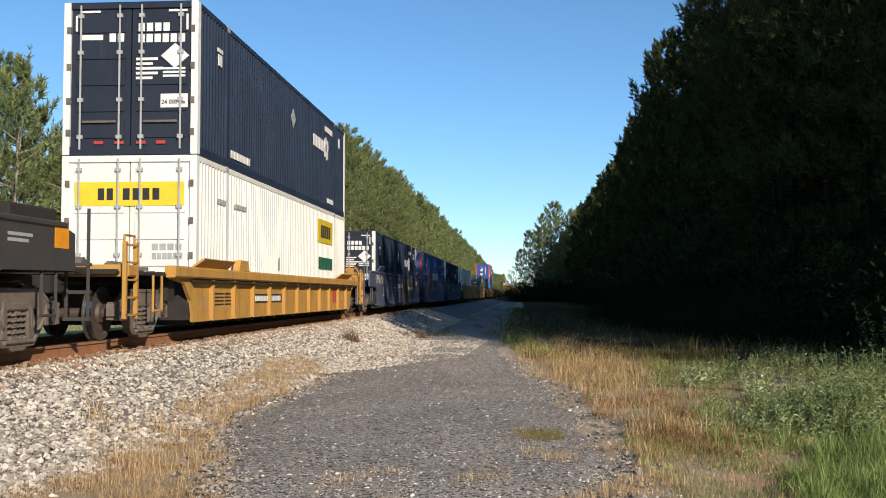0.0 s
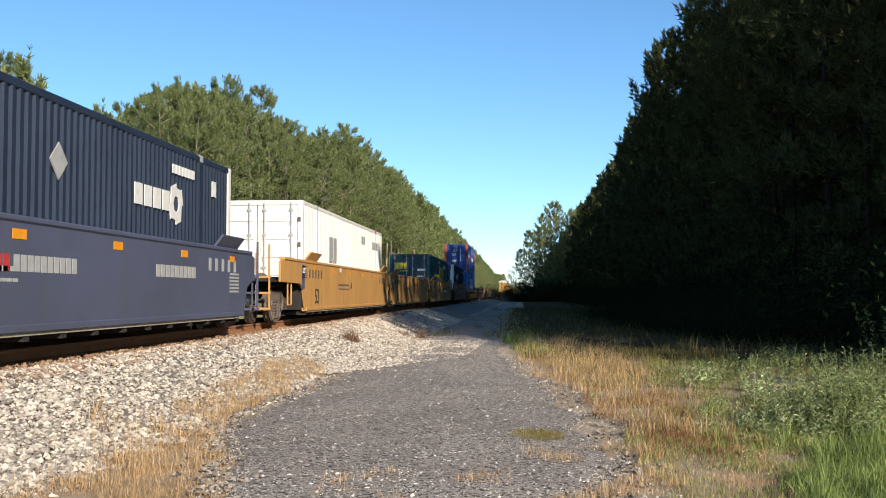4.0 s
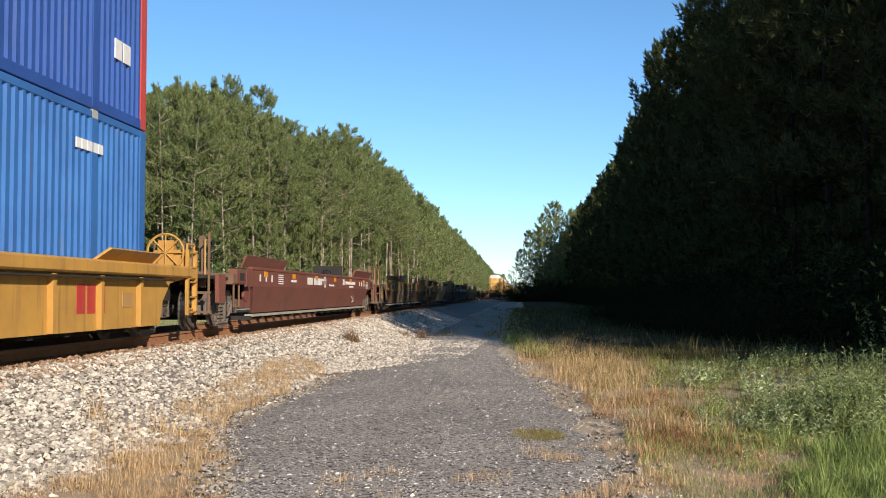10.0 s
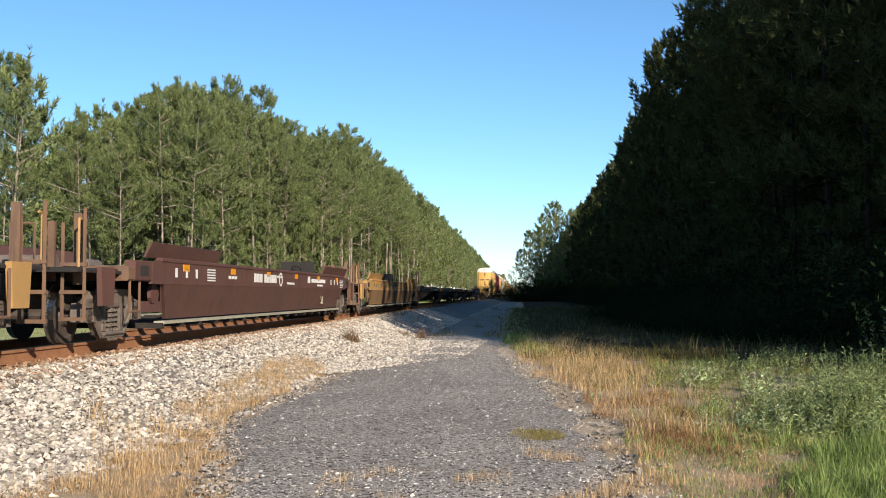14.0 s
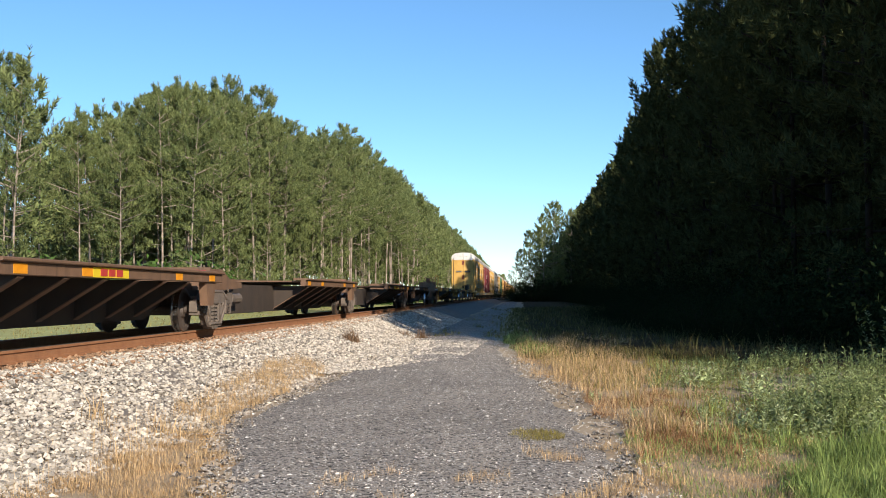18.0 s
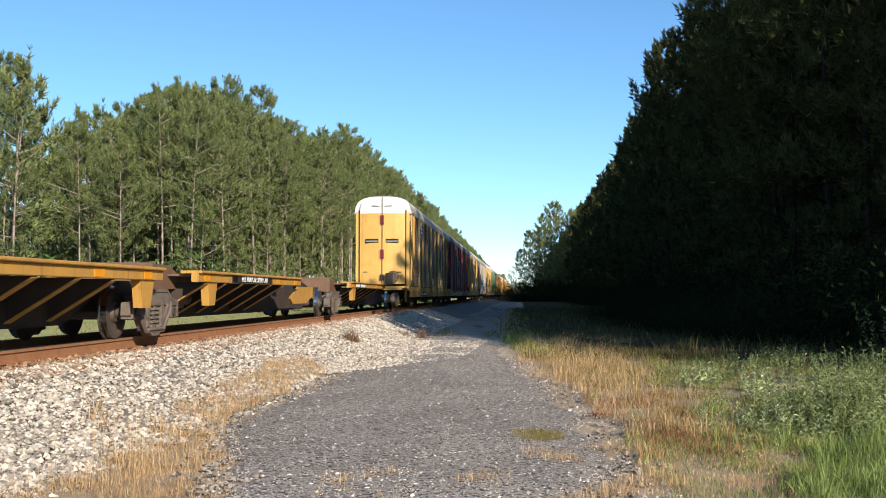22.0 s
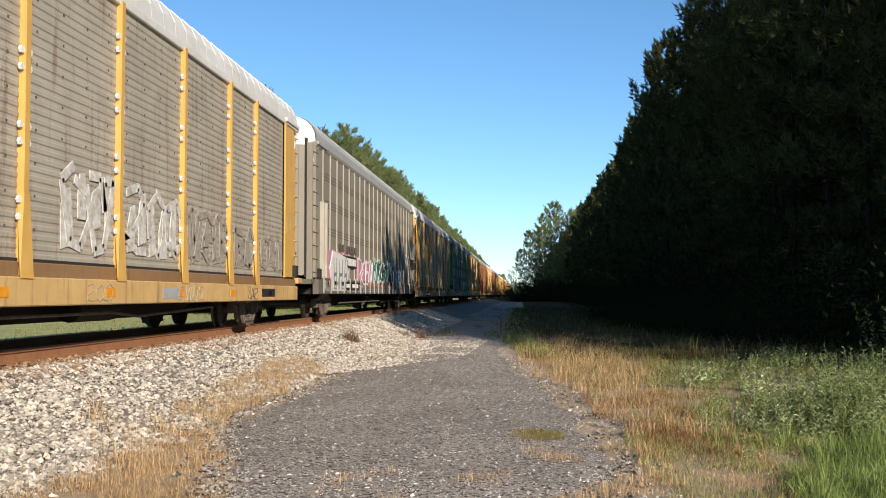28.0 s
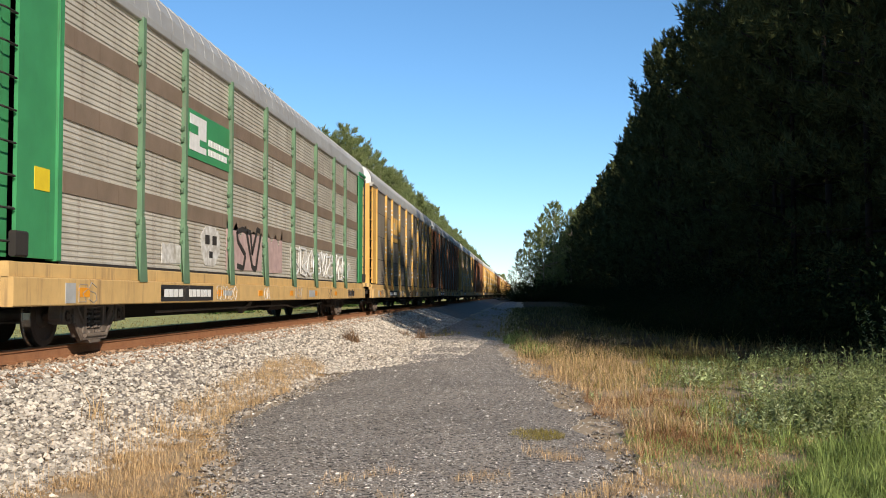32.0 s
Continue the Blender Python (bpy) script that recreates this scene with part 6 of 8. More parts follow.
def container(near, floor, paint, label, post=None, end="doors", end_paint=None, length=16.15, marks=None, high=2.896):
    """A 53-foot domestic container whose near end shows doors or a corrugated front."""
    mid = near + length / 2
    c = thing("shipping_container", label, "container", "containers on the train")
    rides(c, mid)
    c.matrix_basis = pose(TX, mid, RZ + floor)
    h, W = length / 2, 1.295
    post = post or paint
    end_paint = end_paint or paint
    for sx in (-1, 1):
        part("side_panel", corrugated(W - 0.006, 0.032, -h + 0.12, h - 0.12, 0.14, high - 0.10, 0.20, sx), paint, c)
        x0, x1 = (W - 0.09, W) if sx > 0 else (-W, -W + 0.09)
        part("bottom_rail", Shape().box(x0, x1, -h + 0.1, h - 0.1, 0.0, 0.16, 0.01), paint, c)
        part("top_rail", Shape().box(x0, x1, -h + 0.1, h - 0.1, high - 0.11, high, 0.01), paint, c)
        for y in (-h, h):
            pd, pw = (0.22, 0.24) if end == "front" else (0.16, 0.13)
            y0, y1 = (y, y + pd) if y < 0 else (y - pd, y)
            xx = (W - pw, W + 0.004) if sx > 0 else (-W - 0.004, -W + pw)
            part("corner_post", Shape().box(*xx, y0, y1, 0.0, high, 0.012), post, c)
        for y in (-h + 2.0, h - 2.0):
            xx = (W - 0.06, W + 0.008) if sx > 0 else (-W - 0.008, -W + 0.06)
            part("stacking_post", Shape().box(*xx, y - 0.09, y + 0.09, 0.03, high - 0.02, 0.01), paint, c)
            xx = (W - 0.1, W + 0.014) if sx > 0 else (-W - 0.014, -W + 0.1)
            part("corner_casting", Shape().box(*xx, y - 0.09, y + 0.09, high - 0.12, high + 0.012, 0.01), M["mark_grey"], c)
    part("roof", Shape().box(-W + 0.02, W - 0.02, -h + 0.02, h - 0.02, high - 0.05, high - 0.012), paint, c)
    part("floor", Shape().box(-W + 0.03, W - 0.03, -h + 0.03, h - 0.03, 0.03, 0.14), M["grime"], c)
    part("far_end", Shape().box(-W + 0.1, W - 0.1, h - 0.08, h - 0.03, 0.1, high - 0.05), paint, c)
    yf = -h + 0.05
    if end == "doors":
        for sx in (-1, 1):
            x0, x1 = (0.012, W - 0.13) if sx > 0 else (-W + 0.13, -0.012)
            d = part("door", Shape().box(x0, x1, yf, yf + 0.05, 0.16, high - 0.1), end_paint, c)
            r = Shape()
            for k in range(5):
                z = 0.32 + k * 0.5
                r.box(x0 + 0.1, x1 - 0.1, yf - 0.025, yf, z, z + 0.36)
            part("door_panel", r, end_paint, d)
            for xx in (x0 + 0.2, x1 - 0.2):
                part("lock_rod", Shape().tube((xx, yf - 0.06, 0.1), (xx, yf - 0.06, high - 0.06), 0.02, n=6), M["mark_grey"], d, "galvanised locking bar")
                g = Shape()
                for z in (0.3, 1.0, 1.9, high - 0.3):
                    g.box(xx - 0.05, xx + 0.05, yf - 0.075, yf - 0.02, z, z + 0.07)
                part("rod_bracket", g, M["mark_grey"], d)
            part("lock_handle", Shape().box(x0 + 0.25, x1 - 0.25, yf - 0.085, yf - 0.055, 0.60, 0.64), M["steel"], d)
        hg = Shape()
        for sx in (-1, 1):
            for z in (0.35, 0.95, 1.6, 2.3):
                hg.box(sx * (W - 0.1) - 0.04, sx * (W - 0.1) + 0.04, -h - 0.012, -h + 0.02, z, z + 0.13)
        part("hinges", hg, M["steel"], c)
    else:
        s = Shape()
        n = 9
        p = (2 * W - 0.26) / n
        pts = []
        for i in range(n):
            for u, o in ((0, 0), (0.4, 0), (0.55, 1), (0.85, 1)):
                pts.append((-W + 0.13 + (i + u) * p, yf + 0.04 * o))
        pts.append((W - 0.13, yf))
        k = len(pts)
        s.add([(x, y, 0.12) for x, y in pts] + [(x, y, high - 0.1) for x, y in pts], [(i, i + 1, i + 1 + k, i + k) for i in range(k - 1)])
        part("front_panel", s, end_paint, c)
    part("header", Shape().box(-W + 0.1, W - 0.1, -h + 0.01, -h + 0.1, high - 0.12, high, 0.01), end_paint, c)
    part("threshold", Shape().box(-W + 0.1, W - 0.1, -h + 0.01, -h + 0.1, 0.0, 0.16, 0.01), end_paint, c)
    if marks:
        marks(c, -h, h, W, yf)
    return c


def umax_marks(doors):
    def f(c, y0, y1, W, yf):
        X = W + 0.004
        yl = y1 - 5.35 if doors else y0 + 3.4
        s = bars(Shape(), X, word(yl, 1.72, 1.6, 0.34, 4, 0.3))
        part("emblem", s, M["mark"], c, "white block emblem with a knotted ring")
        r = Shape()
        for k in range(8):
            a0, a1 = k * math.pi / 4, (k + 1) * math.pi / 4
            R0, R1 = 0.15, 0.36
            r.prism_x([(yl + 1.95 + R0 * math.cos(a0), 1.87 + R0 * math.sin(a0)), (yl + 1.95 + R1 * math.cos(a0), 1.87 + R1 * math.sin(a0)), (yl + 1.95 + R1 * math.cos(a1) * (0.8 if k % 2 else 1.1), 1.87 + R1 * math.sin(a1) * (0.8 if k % 2 else 1.1)), (yl + 1.95 + R0 * math.cos(a1), 1.87 + R0 * math.sin(a1))], X - 0.01, X + 0.006)
        part("emblem_ring", r, M["mark"], c)
        yd = y0 + 8.12 if doors else y0 + 7.6
        part("diamond", Shape().prism_x([(yd, 1.79), (yd + 0.26, 2.04), (yd, 2.29), (yd - 0.26, 2.04)], X - 0.01, X + 0.006), M["mark_grey"], c)
        s = bars(Shape(), X, word(y0 + 2.25, 0.22, 1.5, 0.16, 6) + word(y1 - 3.6, 2.4, 1.2, 0.16, 7) + word(y1 - 3.2, 0.22, 1.0, 0.14, 5) + [(y0 + 1.25, 2.22, y0 + 1.6, 2.3), (y0 + 1.3, 1.95, y0 + 1.55, 2.18)] + [(y1 - 1.3, 2.2, y1 - 1.05, 2.5)])
        part("markings", s, M["mark"], c, "small white stencilled markings")
        e = Shape()
        if doors:
            end_bars(e, yf - 0.026, [(-1.0, 2.18, -0.55, 2.28)] + [(-0.42 + 0.0, 2.14, -0.3, 2.3), (-0.26, 2.14, -0.14, 2.3)])
            end_bars(e, yf - 0.026, [(0.14 + k * 0.16, 2.33, 0.26 + k * 0.16, 2.49) for k in range(4)] + [(0.14 + k * 0.155, 2.12, 0.26 + k * 0.155, 2.28) for k in range(6)])
            end_bars(e, yf - 0.026, [(0.1, 1.42 + k * 0.09, 0.42 + 0.1 * (k % 3), 1.47 + k * 0.09) for k in range(5)] + [(0.62, 1.46 + k * 0.07, 1.05, 1.5 + k * 0.07) for k in range(3)])
            end_bars(e, yf - 0.026, [(0.58, 0.88, 1.1, 1.14), (-0.98, 2.7, -0.6, 2.74), (0.72, 2.7, 1.08, 2.74), (-1.08, 2.35, -1.04, 2.65), (1.06, 2.35, 1.1, 2.65)])
            part("door_markings", e, M["mark"], c, "white door lettering blocks and notices")
            d = Shape()
            q = [(0.85, 1.62), (1.12, 1.86), (0.85, 2.10), (0.58, 1.86)]
            d.prism_y(q, yf - 0.034, yf - 0.01)
            part("placard", d, M["mark"], c, "white diamond placard")
            end_text(c, "24 000 lbs", 0.60, 0.95, 0.11, M["mark_black"], yf - 0.034)
            rr = end_bars(Shape(), yf - 0.028, [(-0.7, 0.2, -0.52, 0.26), (-0.3, 0.2, -0.12, 0.26), (0.12, 0.2, 0.3, 0.26), (0.5, 0.2, 0.68, 0.26)])
            part("tail_reflectors", rr, M["mark_red"], c)
        else:
            end_bars(e, yf, [(-0.5 + k * 0.17, 1.0, -0.38 + k * 0.17, 1.2) for k in range(4)] + [(0.34, 0.95, 0.6, 1.25)])
            end_bars(e, yf, [(0.62, 1.05 + k * 0.2, 0.74, 1.2 + k * 0.2) for k in range(6)] + [(0.98, 0.45 + k * 0.2, 1.1, 0.6 + k * 0.2) for k in range(10)])
            part("front_markings", e, M["mark"], c, "white lettering blocks running down the front")
    return f


def white_marks(c, y0, y1, W, yf):
    X = W + 0.004
    part("name_panel", bars(Shape(), X, [(y1 - 4.6, 1.85, y1 - 2.3, 2.55)]), M["mark_yellow"], c, "yellow name panel")
    part("name_blocks", bars(Shape(), X + 0.003, word(y1 - 4.2, 2.0, 1.5, 0.38, 5)), M["mark_black"], c)
    s = Shape()
    cu_y = y1 - 4.5
    part("brand_word", bars(s, X, word(cu_y, 1.05, 2.2, 0.36, 10, 0.3)), M["mark_green"], c, "dark green word blocks")
    e = end_bars(Shape(), yf - 0.03, [(-1.05, 1.95, 1.05, 2.4)])
    part("door_panel_sign", e, M["mark_yellow"], c, "yellow name panel across the doors")
    e = end_bars(Shape(), yf - 0.036, [(-0.6 + k * 0.17, 2.06, -0.48 + k * 0.17, 2.28) for k in range(2)] + [(-0.12 + k * 0.19, 2.06, 0.01 + k * 0.19, 2.28) for k in range(4)])
    part("door_name_blocks", e, M["mark_black"], c)
    e = end_bars(Shape(), yf - 0.03, [(0.45 + k * 0.15, 1.12, 0.56 + k * 0.15, 1.24) for k in range(4)] + [(0.45 + k * 0.1, 0.95, 0.53 + k * 0.1, 1.07) for k in range(6)])
    e2 = bars(Shape(), X, word(y0 + 1.3, 2.1, 0.6, 0.1, 4) + word(y0 + 2.6, 2.1, 0.9, 0.1, 6) + [(y0 + 6.6, 0.9, y0 + 6.66, 1.2)])
    part("door_markings", e, M["mark_grey"], c)
    part("markings", e2, M["mark_grey"], c)


def stripes_ball(c, y, z, X, R, material):
    """A round emblem made of level stripes with a pale eye."""
    s = Shape()
    for k in range(9):
        zz = -R + (k + 0.5) * 2 * R / 9
        half = math.sqrt(max(0.05, R * R - zz * zz))
        s.box(X - 0.01, X + 0.006, y - half * 0.6, y + half, z + zz - R * 0.06, z + zz + R * 0.06)
    s.prism_x([(y - R * 0.9, z), (y - R * 0.2, z - R * 0.6), (y + R * 0.2, z), (y - R * 0.2, z + R * 0.6)], X - 0.01, X + 0.007)
    return part("emblem", s, material, c, "white striped round emblem")


def stack_marks(doors, bands=False):
    def f(c, y0, y1, W, yf):
        X = W + 0.004
        stripes_ball(c, y0 + 3.5, 2.02, X, 0.5, M["mark"])
        part("red_word", bars(Shape(), X, word(y0 + 5.4, 1.28, 1.9, 0.56, 5)), M["mark_red"], c, "red word blocks")
        part("white_word", bars(Shape(), X, word(y0 + 7.5, 1.22, 4.1, 0.5, 10)), M["mark"], c, "white word blocks")
        s = bars(Shape(), X, [(y0 + 9.2, 2.1, y0 + 9.65, 2.55), (y0 + 1.2, 1.5, y0 + 1.75, 1.85)] + word(y1 - 2.9, 2.2, 1.0, 0.12, 5) + word(y1 - 1.3, 0.9, 0.6, 0.3, 2) + word(y0 + 2.2, 0.75, 0.5, 0.12, 2))
        part("markings", s, M["mark"], c, "small white markings and a notice")
        if bands:
            part("green_band", corrugated(W + 0.001, 0.032, y1 - 4.6, y1 - 3.0, 0.17, 2.78, 0.20, 1), M["teal"], c, "teal repaired panel")
            part("blue_band", corrugated(W + 0.001, 0.032, y1 - 3.0, y1 - 2.1, 0.17, 2.78, 0.20, 1), M["blue"], c, "darker blue repaired panel")
        side_text(c, "53", y0 + 1.15, 2.05, 0.42, M["mark"], X)
        e = Shape()
        if doors:
            end_bars(e, yf - 0.028, [(-0.35, 1.9 + k * 0.075, 0.25 - 0.04 * abs(k - 4), 1.94 + k * 0.075) for k in range(9)] + [(0.2 + k * 0.12, 1.15, 0.29 + k * 0.12, 1.3) for k in range(4)] + [(0.25, 0.95, 0.5, 1.08), (0.25, 0.8, 0.5, 0.92)])
            e.prism_y([(-0.75, 2.2), (-0.5, 1.92), (-0.25, 2.2), (-0.5, 2.48)], yf - 0.036, yf)
            part("door_emblem", e, M["mark"], c, "white diamond and stripes emblem")
        else:
            end_bars(e, yf, [(-0.42, 1.62, 0.0, 1.95), (-0.45, 0.92, 0.02, 1.2)])
            part("notices", e, M["mark"], c, "white notices on the corrugated front")
            end_text(c, "53", -0.36, 2.1, 0.46, M["mark"], yf)
            part("column_marks", end_bars(Shape(), yf, [(0.42, 1.05 + k * 0.16, 0.52, 1.17 + k * 0.16) for k in range(9)]), M["mark"], c, "white blocks running down the front")
            part("small_sticker", end_bars(Shape(), yf, [(-0.25, 0.72, -0.1, 0.88)]), M["amber"], c)
            part("post_marks", end_bars(Shape(), -1 * abs(y0) - 0.002, [(1.18, 0.6, 1.25, 1.3), (-1.26, 0.5, -1.14, 0.66)]), M["mark"], c)
    return f


def crowley_marks(c, y0, y1, W, yf):
    X = W + 0.004
    w = []
    y = y0 + 4.3
    for k in range(7):
        w.append((y, 0.95, y + 0.88, 2.03))
        y += 1.03
    part("name_blocks", bars(Shape(), X, w), M["mark"], c, "large white name blocks")
    n = []
    y = y0 + 4.3
    for k in range(7):
        n.append((y + 0.28, 1.28, y + (0.88 if k in (0, 5) else 0.6), 1.7 if k != 3 else 2.03))
        y += 1.03
    part("name_counters", bars(Shape(), X + 0.002, n), M["sky_blue"], c)
    part("markings", bars(Shape(), X, word(y0 + 2.2, 2.3, 1.7, 0.16, 9) + word(y1 - 2.6, 2.3, 0.9, 0.14, 5) + [(y0 + 1.0, 1.1, y0 + 1.35, 1.3)]), M["mark"], c)
    side_text(c, "53", y0 + 0.95, 1.75, 0.40, M["mark"], X)
    part("front_plate", end_bars(Shape(), yf, [(-0.45, 1.85, 0.15, 2.62)]), M["mark"], c, "white square plate")
    r = Shape()
    for k in range(7):
        a0, a1 = 0.7 + k * 0.7, 0.7 + (k + 1) * 0.7
        r.prism_y([(-0.13 + R * math.cos(a), 2.24 + R * math.sin(a)) for R, a in ((0.15, a0), (0.27, a0), (0.27, a1), (0.15, a1))], yf - 0.012, yf)
    part("front_emblem", r, M["mark_black"], c, "black open ring emblem")
    part("front_dot", end_bars(Shape(), yf, [(-0.2, 2.14, -0.05, 2.32)], 0.012), M["mark_red"], c)
    part("front_marks", end_bars(Shape(), yf, [(0.55, 0.8 + k * 0.18, 0.65, 0.94 + k * 0.18) for k in range(10)] + [(-0.4, 0.85, -0.05, 1.15)]), M["mark"], c)
    hz = Shape()
    for k in range(22):
        if 7 < k < 14:
            continue
        x = -1.15 + k * 0.105
        hz.prism_y([(x, 2.80), (x + 0.05, 2.80), (x + 0.09, 2.89), (x + 0.04, 2.89)], yf - 0.058, yf - 0.03)
    part("hazard_stripes", hz, M["mark_yellow"], c, "yellow and black hazard stripes")


def csx_marks(c, y0, y1, W, yf):
    X = W + 0.004
    ye = y0 + 8.7
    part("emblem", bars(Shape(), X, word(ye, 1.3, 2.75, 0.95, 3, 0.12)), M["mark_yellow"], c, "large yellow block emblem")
    part("emblem_counters", bars(Shape(), X + 0.002, [(ye + 0.32, 1.55, ye + 0.88, 2.0), (ye + 1.2, 1.78, ye + 1.7, 1.9), (ye + 0.94, 1.52, ye + 1.45, 1.64), (ye + 2.15, 1.98, ye + 2.4, 2.25), (ye + 2.15, 1.3, ye + 2.4, 1.56)]), M["teal"], c)
    part("strips", bars(Shape(), X, [(ye - 0.5, 0.9, ye - 0.44, 2.25), (ye - 0.5, 2.25, ye - 0.22, 2.42), (ye + 3.2, 0.9, ye + 3.26, 2.12), (ye + 3.1, 2.12, ye + 3.3, 2.28)] + word(ye, 1.08, 2.75, 0.12, 8)), M["mark_yellow"], c)
    side_text(c, "How tomorrow moves", y0 + 4.0, 1.5, 0.43, M["mark_yellow"], X, "slogan")
    part("markings", bars(Shape(), X, word(ye - 1.3, 2.52, 1.4, 0.14, 8) + [(ye + 3.6, 2.2, ye + 3.95, 2.5)] + word(ye + 4.2, 2.25, 0.8, 0.18, 4)), M["mark"], c)
    part("door_emblem", end_bars(Shape(), yf - 0.028, [(-0.95 + k * 0.28, 1.95, -0.71 + k * 0.28, 2.35) for k in range(3)] + [(-0.95 + k * 0.085, 1.78, -0.89 + k * 0.085, 1.86) for k in range(10)]), M["mark_yellow"], c, "yellow emblem blocks on the door")
    part("door_markings", end_bars(Shape(), yf - 0.028, [(0.5, 1.82, 1.05, 1.95), (-0.85, 0.85, -0.6, 1.1)] + [(0.5 + k * 0.11, 1.4, 0.58 + k * 0.11, 1.5) for k in range(5)]), M["mark"], c)


def plain_white_marks(c, y0, y1, W, yf):
    X = W + 0.004
    part("markings", bars(Shape(), X, word(y1 - 2.9, 2.1, 1.5, 0.3, 3) + word(y1 - 5.6, 2.2, 0.8, 0.28, 2) + word(y0 + 4, 1.3, 1.2, 0.8, 2)), M["mark_grey"], c, "faded grey markings")
    part("red_fitting", Shape().box(W - 0.05, W + 0.03, y1 - 2.1, y1 - 1.9, 2.78, 2.94), M["mark_red"], c)


# ---- autoracks
SEAM0, SEAM = -12.1, 1.155
AR_POSTS = (-9.2, -7.15, -4.3, -1.45, 1.45, 4.3, 7.15, 9.2)


def ridged(X, y0, y1, z0, z1, pitch, depth, sign):
    """A sheet with level folds."""
    n = int((z1 - z0) / pitch)
    p = (z1 - z0) / n
    xs, zs = [], []
    for i in range(n):
        for u, o in ((0, 0), (0.4, 0), (0.55, 1), (0.85, 1)):
            zs.append(z0 + (i + u) * p)
            xs.append(X - depth * o)
    zs.append(z1)
    xs.append(X)
    k = len(zs)
    v = [(sign * x, y0, z) for x, z in zip(xs, zs)] + [(sign * x, y1, z) for x, z in zip(xs, zs)]
    f = [(i, i + k, i + 1 + k, i + 1) for i in range(k - 1)]
    return Shape().add(v, f if sign > 0 else [q[::-1] for q in f])


def roof_profile(n=12, w=1.50, z0=5.0, top=5.88, thick=0.0):
    pts = []
    for i in range(n + 1):
        a = math.pi * i / n
        x = w * math.copysign(abs(math.cos(a)) ** 0.62, math.cos(a))
        pts.append((x, z0 + (top - z0) * math.sin(a) ** 0.75))
    return pts


def bowed_door(sx, sg, y, rings, w=1.18, bow=0.17):
    """Half of a bowed end door: sections one over the other, each (height, share of the width)."""
    n, v, f = 6, [], []
    for z, k in rings:
        xs = [0.015 + (w * k - 0.015) * i / (n - 1) for i in range(n)]
        front = [(sx * x, y + sg * (0.10 + bow * (1 - (x / w) ** 2)), z) for x in xs]
        v += front + [(sx * xs[-1], y - sg * 0.02, z), (sx * xs[0], y - sg * 0.02, z)]
    m = n + 2
    for j in range(len(rings) - 1):
        f += [(j * m + i, j * m + (i + 1) % m, (j + 1) * m + (i + 1) % m, (j + 1) * m + i) for i in range(m)]
    f += [tuple(range(m - 1, -1, -1)), tuple(range((len(rings) - 1) * m, len(rings) * m))]
    return Shape().add(v, f if sx * sg < 0 else [q[::-1] for q in f])


